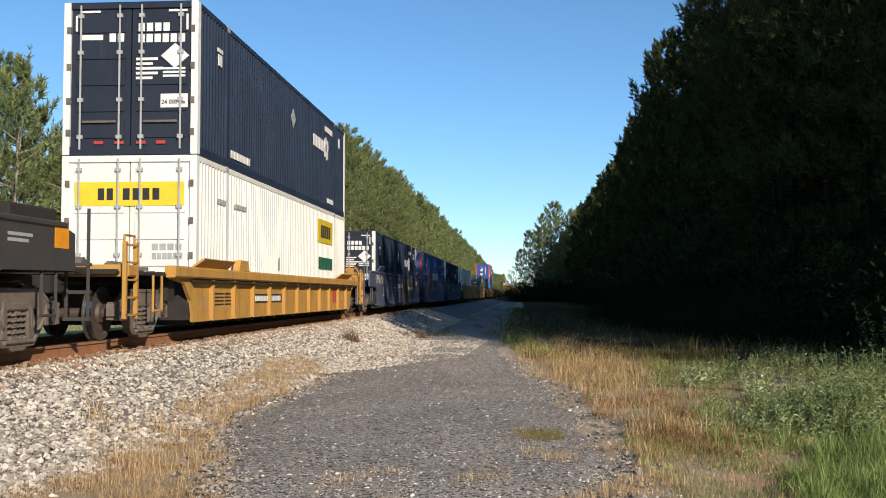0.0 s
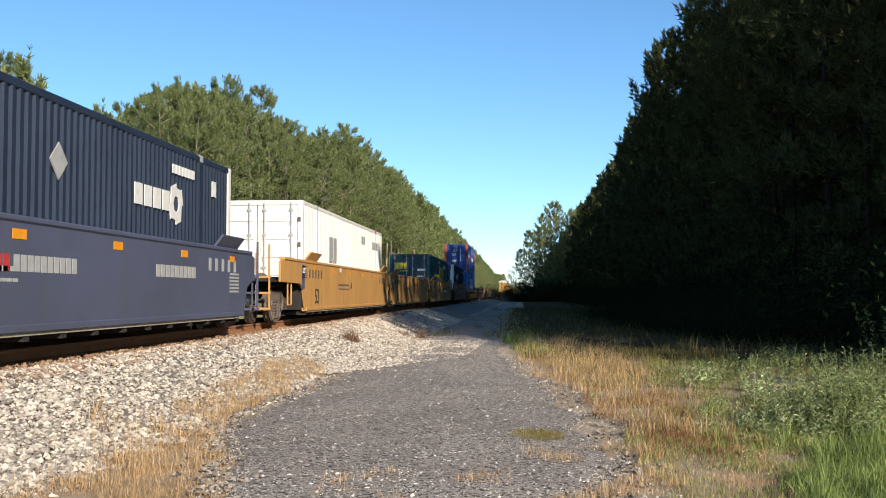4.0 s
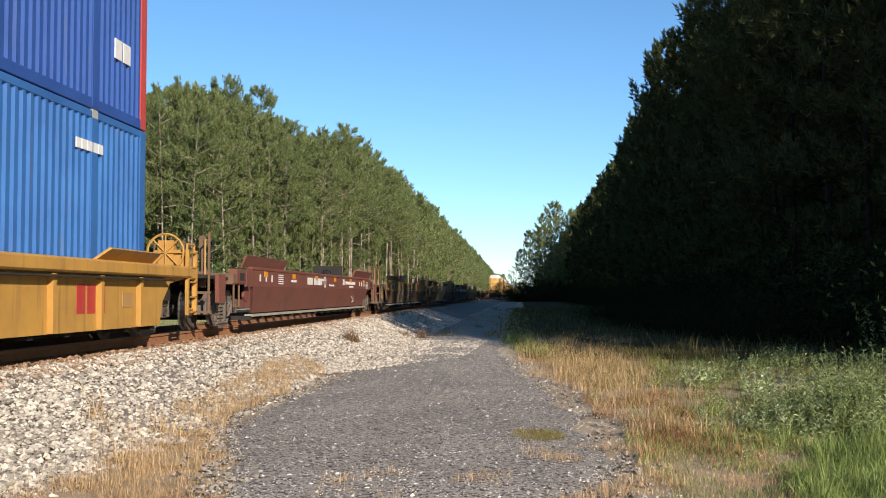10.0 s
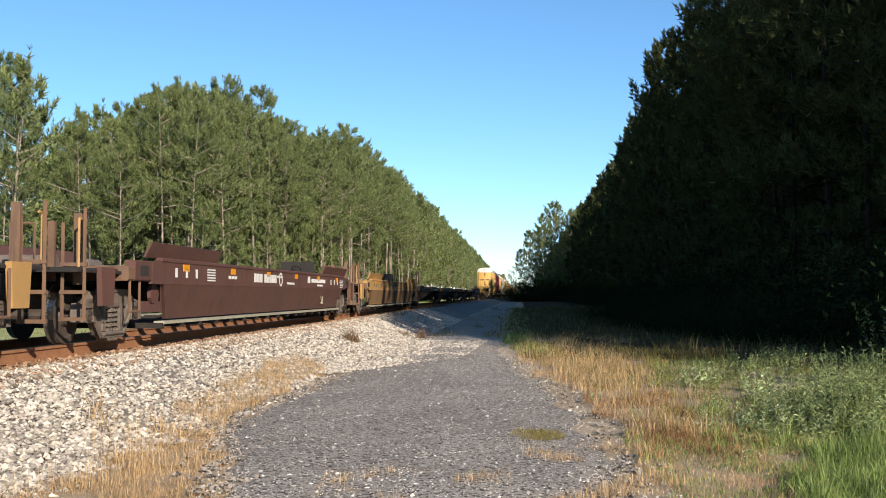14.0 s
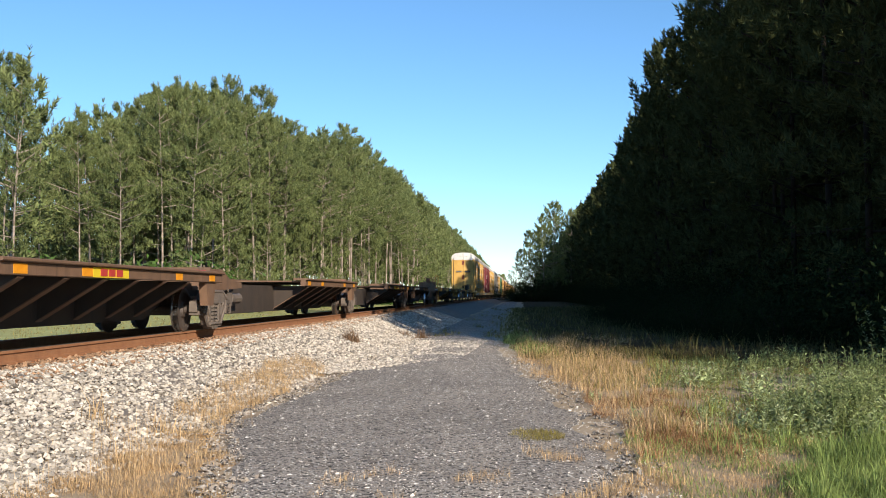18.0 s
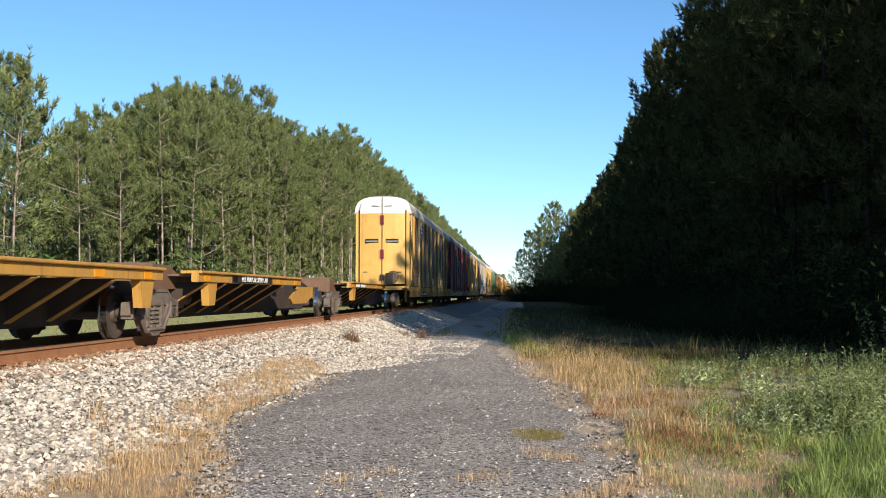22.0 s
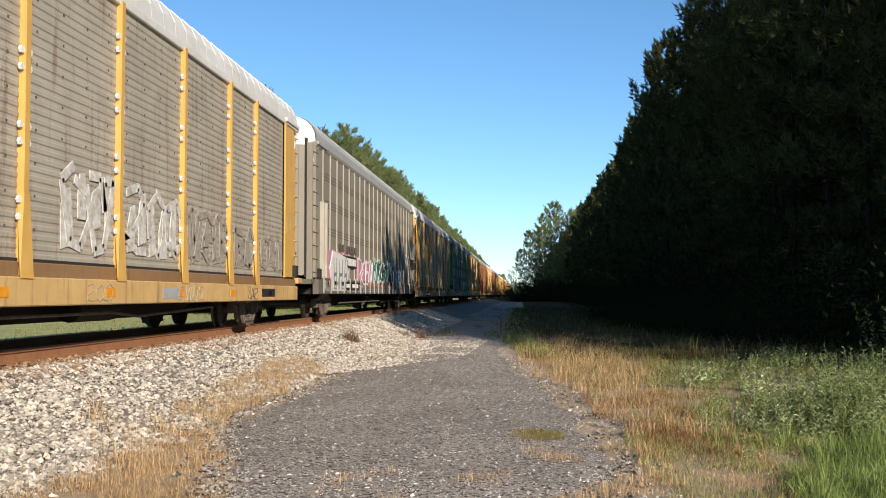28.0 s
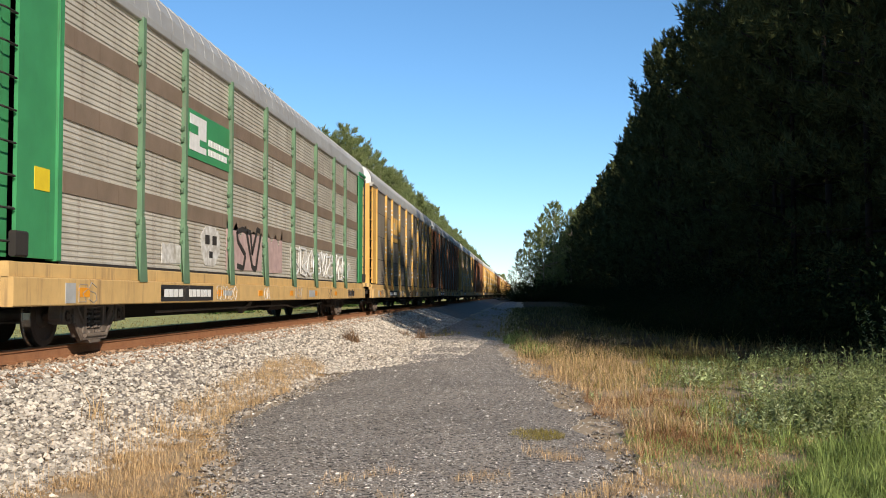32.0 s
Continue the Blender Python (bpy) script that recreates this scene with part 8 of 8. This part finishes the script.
def black_marks(car, w0, w1):
    part("amber_placard", bars(Shape(), 1.48, [(9.0, 1.30, 9.4, 1.56)]), M["amber"], car)
    part("notice", bars(Shape(), 1.48, [(7.8, 1.40, 8.4, 1.44), (7.8, 1.33, 8.3, 1.37)]), M["mark_grey"], car)
    part("end_locker", Shape().box(0.3, 1.4, 8.0, 9.2, 1.62, 1.8, 0.02), M["grime"], car)


deep_well(-7.2, 14.5, -4.2, 10.6, M["black"], "black articulated well car with tall sides", black_marks)
ribbed_well(14.5, 38.5, 18.45, 35.5, M["yellow"], "yellow single well car with low ribbed sides")
deep_well(38.5, 60.0, 42.0, 58.9, M["slate"], "dark blue-grey well car with faded tan graffiti", slate_marks(0), last=False)
deep_well(60.0, 79.4, 61.9, 78.8, M["slate_blue"], "dark blue-grey middle well car with striped emblem", slate_marks(1), first=False, last=False)
deep_well(79.4, 100.5, 81.4, 98.3, M["slate"], "dark blue-grey end well car with striped emblem", slate_marks(2), first=False)
deep_well(100.5, 122.2, 104.7, 121.6, M["ochre"], "mustard yellow well car with a pale container", yellow_marks(0), last=False, mark_paint=M["spray_dark"])
deep_well(122.2, 142.2, 124.0, 140.9, M["ochre"], "mustard yellow empty middle well car with red emblem", yellow_marks(1), first=False, last=False, mark_paint=M["spray_dark"])
deep_well(142.2, 163.8, 143.9, 160.8, M["ochre"], "mustard yellow end well car with black number panel", yellow_marks(2), first=False, mark_paint=M["spray_dark"])
deep_well(163.8, 186.8, 167.6, 184.5, M["brown"], "weathered orange-brown single well car", brown_marks)
ribbed_well(186.8, 210.8, 191.55, 208.6, M["yellow"], "yellow single well car with low ribbed sides and brake wheel")
sloped_well(210.8, 234.7, 214.6, 230.8, M["maroon"], "empty maroon well car with white lettering bars", maroon_marks)
sloped_well(234.7, 257.4, 238.3, 253.8, M["tan"], "empty tan well car with large sprayed letters", tan_marks(0), M["tan_dirt_and_shade"], M["spray_dark"])
sloped_well(257.4, 280.1, 261.0, 276.5, M["tan"], "empty tan well car with a fresh cream paint patch", tan_marks(1), M["tan_dirt_and_shade"], M["spray_dark"])
sloped_well(280.1, 304.0, 283.9, 300.2, M["maroon_dark"], "empty rusty maroon well car with white number bars", maroon_marks)
sloped_well(304.0, 326.2, 307.6, 322.6, M["tan"], "empty dirty tan well car", tan_marks(2), M["tan_dirt_and_shade"], M["spray_dark"])
SP = (326.2, 344.9, 362.1, 378.8, 396.1, 414.5)
for i in range(5):
    spine_unit(SP[i], SP[i + 1], M["spine_brown"], "dark brown spine car unit with gusseted trailer decks", i == 0, i == 4,
               spine_marks(("number", "", "plain", "", "number")[i]), M["spine_brown"], i == 4, i == 4, 6.3 if i == 4 else None)
SQ = (414.5, 433.3, 450.2, 469.9)
for i in range(3):
    spine_unit(SQ[i], SQ[i + 1], M["tan_dirt_and_shade"] if i == 0 else M["spine_brown"], "yellow spine car unit with gusseted trailer decks", i == 0, i == 2,
               spine_marks(("number", "words", "number")[i]), M["yellow"], i > 0, False, 4.2 if i == 1 else None)

container(18.9, 0.42, M["white"], "white corrugated container with yellow name panels, under another", marks=white_marks)
container(18.9, 3.335, M["navy"], "navy container with white posts stacked on a white one", M["mark"], end_paint=M["navy_door"], marks=umax_marks(True))
container(42.4, 0.42, M["navy"], "navy container with white posts in a slate well car", M["mark"], end_paint=M["navy_door"], marks=umax_marks(True))
container(62.3, 0.42, M["pale_blue"], "faded blue container with red posts and teal patch", M["red"], marks=stack_marks(True, True))
container(81.8, 0.42, M["navy"], "navy container with white posts in the end well car", M["mark"], end_paint=M["navy_door"], marks=umax_marks(True))
container(105.1, 0.42, M["white"], "plain off-white corrugated container in a mustard well car", marks=plain_white_marks)
container(144.2, 0.42, M["teal"], "dark teal corrugated container with yellow block emblem", end_paint=M["teal_door"], marks=csx_marks)
container(168.0, 0.42, M["navy"], "navy blue container with cream corner posts and corrugated front", M["mark"], "front", marks=umax_marks(False))
container(192.0, 0.42, M["sky_blue"], "bright blue corrugated container with large white name blocks", end="front", marks=crowley_marks)
container(192.0, 3.335, M["blue"], "blue container with red corner posts stacked on another", M["red"], "front", marks=stack_marks(False))


def shield(car):
    part("emblem_board", bars(Shape(), 1.49, [(-9.1, 3.15, -7.25, 4.9)]), M["rack_yellow"], car, "yellow emblem board")
    y, z, k = -8.17, 3.25, 1.0
    out = [(y - 0.75, z + 1.5), (y - 0.6, z + 0.4), (y, z), (y + 0.6, z + 0.4), (y + 0.75, z + 1.5), (y, z + 1.4)]
    part("shield", Shape().prism_x(out, 1.49, 1.503), M["mark"], car, "white shield with red stripes and blue head")
    st = Shape()
    for i in range(6):
        yy = y - 0.52 + i * 0.19
        st.box(1.49, 1.508, yy, yy + 0.09, z + 0.14 + abs(yy + 0.045 - y) * 0.4, z + 0.82)
    part("shield_stripes", st, M["mark_red"], car)
    part("shield_head", Shape().prism_x([(y - 0.7, z + 0.85), (y + 0.7, z + 0.85), (y + 0.72, z + 1.45), (y, z + 1.36), (y - 0.72, z + 1.45)], 1.49, 1.508), M["mark_blue"], car)
    part("shield_words", bars(Shape(), 1.506, word(y - 0.5, z + 1.16, 1.0, 0.14, 5) + word(y - 0.5, z + 0.93, 1.0, 0.14, 7)), M["mark"], car)
    for k_, (a, b) in enumerate(((-6.9, -6.2), (-1.0, 0.6), (1.3, 3.5), (4.3, 6.4), (7.4, 8.8))):
        arch_letters(car, a, 1.3, max(1, round((b - a) / 0.6)), 0.52, 0.48, 1.478, M["faint_spray"], 20 + k_, label="faint sprayed tags", stroke=0.1)
    smear(car, -7.0, -6.3, 1.3, 2.0, 1.476, M["faint_spray"], 2, 9, label="pale sprayed tag")


def red_plate(car):
    part("emblem_board", bars(Shape(), 1.49, [(-4.0, 3.1, -1.25, 3.85)]), M["rack_red"], car, "dark red emblem board")
    part("emblem", bars(Shape(), 1.498, word(-3.8, 3.58, 1.2, 0.16, 7) + [(-3.8, 3.2 + 0.1 * k, -2.5 + 0.25 * k, 3.26 + 0.1 * k) for k in range(3)] + [(-2.2, 3.2, -1.5, 3.42), (-1.9, 3.42, -1.5, 3.72)]), M["mark"], car, "white lettering blocks")
    smear(car, -9.2, -8.2, 1.3, 2.2, 1.476, M["worn_spray"], 5, 31)
    smear(car, -3.2, -0.8, 1.3, 2.2, 1.476, M["worn_spray"], 6, 32)
    smear(car, 2.0, 6.0, 1.3, 2.0, 1.476, M["worn_spray"], 9, 33)


def c_emblem(y, z, tags):
    def f(car):
        part("emblem", bars(Shape(), 1.48, word(y, z, 1.9, 0.75, 3, 0.15) + [(y, z - 0.35, y + 1.9, z - 0.18)]), M["rack_yellow"], car, "yellow block emblem with a bar")
        part("emblem_counters", bars(Shape(), 1.484, [(y + 0.2, z + 0.22, y + 0.55, z + 0.52), (y + 0.9, z + 0.25, y + 1.2, z + 0.35), (y + 1.5, z + 0.3, y + 1.62, z + 0.5)]), M["panel"], car)
        for k, (a, b, z1) in enumerate(tags):
            m = M["worn_spray"] if k < 2 else M["faint_spray"]
            smear(car, a, b, 1.28, z1, 1.482, m, max(3, int((b - a) * 2.3)), 40 + k, label="pale sprayed tags")
            arch_letters(car, a, 1.3, max(1, round((b - a) / 0.9)), 0.82, (z1 - 1.35), 1.486, m, 45 + k, stroke=0.13)
    return f


def taupe_emblem(car):
    part("number_panel_side", bars(Shape(), 1.545, [(-9.75, 1.60, -6.35, 1.98)]), M["mark_black"], car)
    part("side_number", bars(Shape(), 1.553, word(-9.6, 1.67, 0.7, 0.24, 2, 0.4) + word(-8.3, 1.67, 1.8, 0.24, 6)), M["mark"], car, "white bars of the side number")
    part("dark_side_number", bars(Shape(), 1.53, word(-9.7, 2.08, 0.8, 0.24, 2, 0.4) + word(-8.2, 2.08, 1.9, 0.24, 6)), M["spray_dark"], car)
    blob(car, -11.6, -7.9, 1.2, 2.15, 1.533, M["pink"], 50, "pink haze round white letters")
    part("graffiti_fill", Shape().prism_x([(-10.95, 0.82), (-8.5, 0.82), (-8.05, 1.45), (-8.5, 1.92), (-9.7, 2.0), (-10.9, 2.05), (-11.4, 1.5)], 1.52, 1.556), M["mark"], car, "white block letters sprayed on the side")
    s = Shape()
    for k, y in enumerate((-10.75, -10.3, -9.8, -9.3, -8.85, -8.45)):
        lean = (y + 9.7) * 0.10
        s.prism_x([(y - 0.10 - lean, 0.86), (y + 0.02 - lean, 0.86), (y + 0.12 + lean, 1.85), (y + 0.03 + lean, 1.85)], 1.55, 1.560)
        if k % 2 == 0:
            s.prism_x([(y + 0.02, 1.25), (y + 0.45, 1.30), (y + 0.45, 1.40), (y + 0.02, 1.38)], 1.55, 1.561)
    part("letter_shading", s, M["letter_grey"], car, "grey shading of the letters", kind="stuff")
    blob(car, -6.2, -2.4, 1.02, 2.05, 1.535, M["pink"], 53, "pink graffiti letters", n=5)
    arch_letters(car, -6.1, 1.08, 4, 0.9, 0.86, 1.55, M["mark"], 54, stroke=0.09)
    blob(car, -2.3, 4.25, 1.0, 2.25, 1.536, M["mint"], 55, "teal graffiti letters", 0.2, 8)
    arch_letters(car, -2.2, 1.08, 6, 1.02, 1.0, 1.55, M["mark"], 56, stroke=0.05)
    arch_letters(car, -2.0, 1.12, 6, 1.02, 0.8, 1.553, M["grime"], 57, stroke=0.05)
    blob(car, 4.35, 7.5, 0.98, 1.95, 1.535, M["mark_grey"], 59, "white graffiti letters", n=5)
    arch_letters(car, 4.4, 1.02, 4, 0.74, 0.82, 1.55, M["mark"], 58, stroke=0.11)
    arch_letters(car, 8.3, 1.7, 2, 0.7, 0.8, 1.53, M["spray"], 60, stroke=0.05)
    red, pale, lines = [], [], []
    for k in range(21):
        y = SEAM0 + k * SEAM + 0.25
        red += [(y + 0.10, 0.99, y + 0.30, 1.12), (y + 0.42, 0.99, y + 0.60, 1.12)]
        pale += [(y + 0.30, 0.99, y + 0.42, 1.12)]
        lines += [(y + 0.12, 0.88, y + 0.50, 0.91), (y + 0.05, 0.80, y + 0.62, 0.83)]
    part("reflective_tape", bars(Shape(), 1.55, red), M["mark_red"], car, "red and white reflective tape")
    part("reflective_tape_white", bars(Shape(), 1.55, pale), M["mark"], car)
    part("sill_lines", bars(Shape(), 1.55, lines), M["mark_grey"], car, "small white notices on the sill", kind="stuff")
    part("sill_notices", bars(Shape(), 1.55, [(-12.0, 0.82, -11.5, 0.92), (-12.0, 0.98, -11.5, 1.08)]), M["mark_grey"], car)
    part("round_cap", Shape().tube((1.49, 9.4, 1.98), (1.54, 9.4, 1.98), 0.07, n=10), M["taupe_light"], car)
    part("sprayed_scrawl", bars(Shape(), 1.506, [(7.2 + 0.13 * k, 2.2 + 0.2 * (k % 3), 7.26 + 0.13 * k, 2.9 + 0.14 * (k % 4)) for k in range(7)]), M["faint_spray"], car, "faint sprayed scrawl", kind="stuff")
    part("equipment_box", Shape().box(1.5, 1.66, 11.6, 12.3, 2.0, 2.5, 0.02), M["grime"], car, "black equipment box")
    part("notice_plate", bars(Shape(), 1.506, [(10.35, 2.2, 10.75, 2.62)]), M["mark"], car, "white notice plate")
    part("notice_picture", bars(Shape(), 1.514, [(10.42, 2.28, 10.68, 2.54)]), M["grime"], car)
    part("notice_slip", bars(Shape(), 1.506, [(10.55, 1.7, 10.66, 1.95), (9.3, 2.5, 9.6, 2.68)]), M["mark"], car)
    part("box_slot", Shape().box(1.62, 1.665, 11.7, 12.2, 2.36, 2.44), M["amber"], car)
    part("ladder_side", Shape().box(1.5, 1.62, 12.5, 12.56, 1.2, 3.4).box(1.5, 1.62, 12.95, 13.01, 1.2, 3.4), M["taupe_light"], car)
    part("ladder_near", Shape().box(1.5, 1.62, -12.7, -12.64, 1.2, 3.4).box(1.5, 1.62, -12.2, -12.14, 1.2, 3.4), M["taupe_light"], car)


def bn_board(car):
    for z in (2.02, 2.98, 3.94):
        part("panel_band", bars(Shape(), 1.473, [(-12.4, z, 12.4, z + 0.28)]), M["panel_brown"], car, "brown flat band between corrugated panels")
    part("emblem_board", bars(Shape(), 1.49, [(-7.65, 3.15, -4.65, 4.0)]), M["green"], car, "green emblem board")
    part("emblem", bars(Shape(), 1.498, [(-7.4, 3.28, -6.45, 3.92)]), M["mark"], car, "white block emblem and words")
    part("emblem_cut", bars(Shape(), 1.503, [(-7.4, 3.58, -6.95, 3.74), (-6.85, 3.4, -6.45, 3.52)]), M["green"], car)
    part("emblem_words", bars(Shape(), 1.498, word(-6.3, 3.48, 1.35, 0.12, 8) + word(-6.3, 3.3, 1.2, 0.12, 7)), M["mark"], car)
    blob(car, -8.7, -7.3, 1.22, 1.6, 1.478, M["worn_spray"], 61, "pale sprayed figures", n=3)
    part("graffiti_fill", Shape().prism_x([(-6.4, 1.25), (-5.8, 1.25), (-5.45, 1.5), (-5.45, 1.85), (-5.8, 2.0), (-6.35, 1.98), (-6.65, 1.8), (-6.6, 1.5)], 1.47, 1.482), M["worn_spray"], car, "pale sprayed figure")
    part("figure_shading", bars(Shape(), 1.486, [(-6.4, 1.65, -6.15, 1.82), (-5.95, 1.65, -5.7, 1.82), (-6.15, 1.4, -5.95, 1.52)]), M["grime"], car, kind="stuff")
    blob(car, -5.0, -2.2, 1.2, 2.25, 1.479, M["pink_worn"], 62, "pinkish sprayed figures", 0.12, 4)
    arch_letters(car, -4.4, 1.2, 2, 0.9, 0.9, 1.484, M["grime"], 66, stroke=0.12)
    blob(car, -1.6, -0.2, 1.2, 2.3, 1.479, M["pink_worn"], 67, "pinkish sprayed figures", 0.2, 2)
    smear(car, 0.6, 9.6, 1.2, 1.95, 1.476, M["worn_spray"], 17, 63)
    arch_letters(car, 0.8, 1.2, 9, 0.9, 0.7, 1.498, M["mark"], 65, stroke=0.07)
    part("corner_sticker", bars(Shape(), 1.492, [(-13.2, 1.98, -12.8, 2.26)]), M["mark_yellow"], car)


YEL = "yellow car carrier with grey perforated side panels"
AR0, PITCH = 469.9, 28.72
autorack(AR0, M["rack_yellow"], M["panel_dark"], M["rack_yellow"], M["roof_grey"], YEL + " and a shield emblem", shield, 1, shift=-0.3)
autorack(AR0 + PITCH, M["rack_red"], M["panel_pale"], M["sill_yellow"], M["roof_grey"], "dark red car carrier with grey side panels", red_plate, 2, shift=-0.2)
csx_rack = autorack(AR0 + 2 * PITCH, M["rack_yellow"], M["panel"], M["sill_yellow"], M["roof"], YEL + " and pale tags", c_emblem(-7.1, 3.45, [(-0.9, 0.85, 2.4), (1.25, 3.6, 2.35), (4.0, 6.5, 2.25), (7.0, 8.5, 2.15), (9.2, 11.4, 2.05)]), 3, split=False, shift=-0.5)
autorack(AR0 + 3 * PITCH, M["taupe"], M["taupe"], M["taupe_dark"], M["roof_grey"], "taupe smooth-sided car carrier with colourful graffiti", taupe_emblem, 4, True, M["taupe_light"], shift=-0.25)
autorack(AR0 + 4 * PITCH, M["rack_yellow"], M["panel"], M["sill_yellow"], M["roof"], YEL + " and a yellow emblem", c_emblem(-7.1, 3.45, []), 5, split=False, shift=-0.6)
autorack(AR0 + 5 * PITCH, M["green"], M["panel_pale"], M["sill_yellow"], M["roof_grey"], "green car carrier with grey panels and graffiti", bn_board, 6, posts=M["green_faded"], shift=-0.55)
plain_rack = autorack(AR0 + 6 * PITCH, M["rack_yellow"], M["panel_dark"], M["sill_yellow"], M["roof_grey"], YEL, c_emblem(-7.1, 3.45, []), 7, shift=-0.5)
brown_rack = autorack(AR0 + 7 * PITCH, M["brown"], M["panel_dark"], M["sill_yellow"], M["roof_grey"], "orange-brown car carrier with grey side panels", None, 8, shift=-0.5)


def copy_car(src, near):
    mid = near + 28.65 / 2
    c = copy_thing(src, pose(TX, mid, RZ))
    MOVING.append((c, mid))
    return c


far_yellow = autorack(AR0 + 8 * PITCH, M["rack_yellow"], M["panel"], M["sill_yellow"], M["roof"], YEL, None, 9, split=False)
far_brown = autorack(AR0 + 9 * PITCH, M["brown"], M["panel_dark"], M["sill_yellow"], M["roof_grey"], "orange-brown car carrier with grey side panels", None, 10, split=False)
for i in range(10, 22):
    copy_car(far_brown if i % 4 == 1 else far_yellow, AR0 + i * PITCH)


# ---------------------------------------------------------------- movement
def motions():
    times = (0, 2, 4, 6, 8, 9, 10, 11, 12, 14, 16, 18, 20, 22, 24, 26, 28, 30, 32)
    for ob, s in MOVING:
        z = ob.matrix_basis.translation.z
        walk(ob, [(t, pose(TX, s - run(t), z)) for t in times])
    spin = [(k / FPS, math.degrees(run(k / FPS) / WR)) for k in range(0, 32 * FPS + 1)]
    for name, dy in (("front", -0.89), ("rear", 0.89)):
        wheels = sorted((o for o in scene.objects if o.name.startswith("wheelset") and abs(o.matrix_basis.translation.y - dy) < 0.01), key=lambda o: o.name)
        lead = wheels[0]
        walk(lead, [(t, pose(0, dy, 0, a % 360)) for t, a in spin])
        act, slot = lead.animation_data.action, lead.animation_data.action_slot
        for o in wheels[1:]:
            o.rotation_mode = "QUATERNION"
            o.animation_data_create()
            o.animation_data.action = act
            o.animation_data.action_slot = slot


motions()
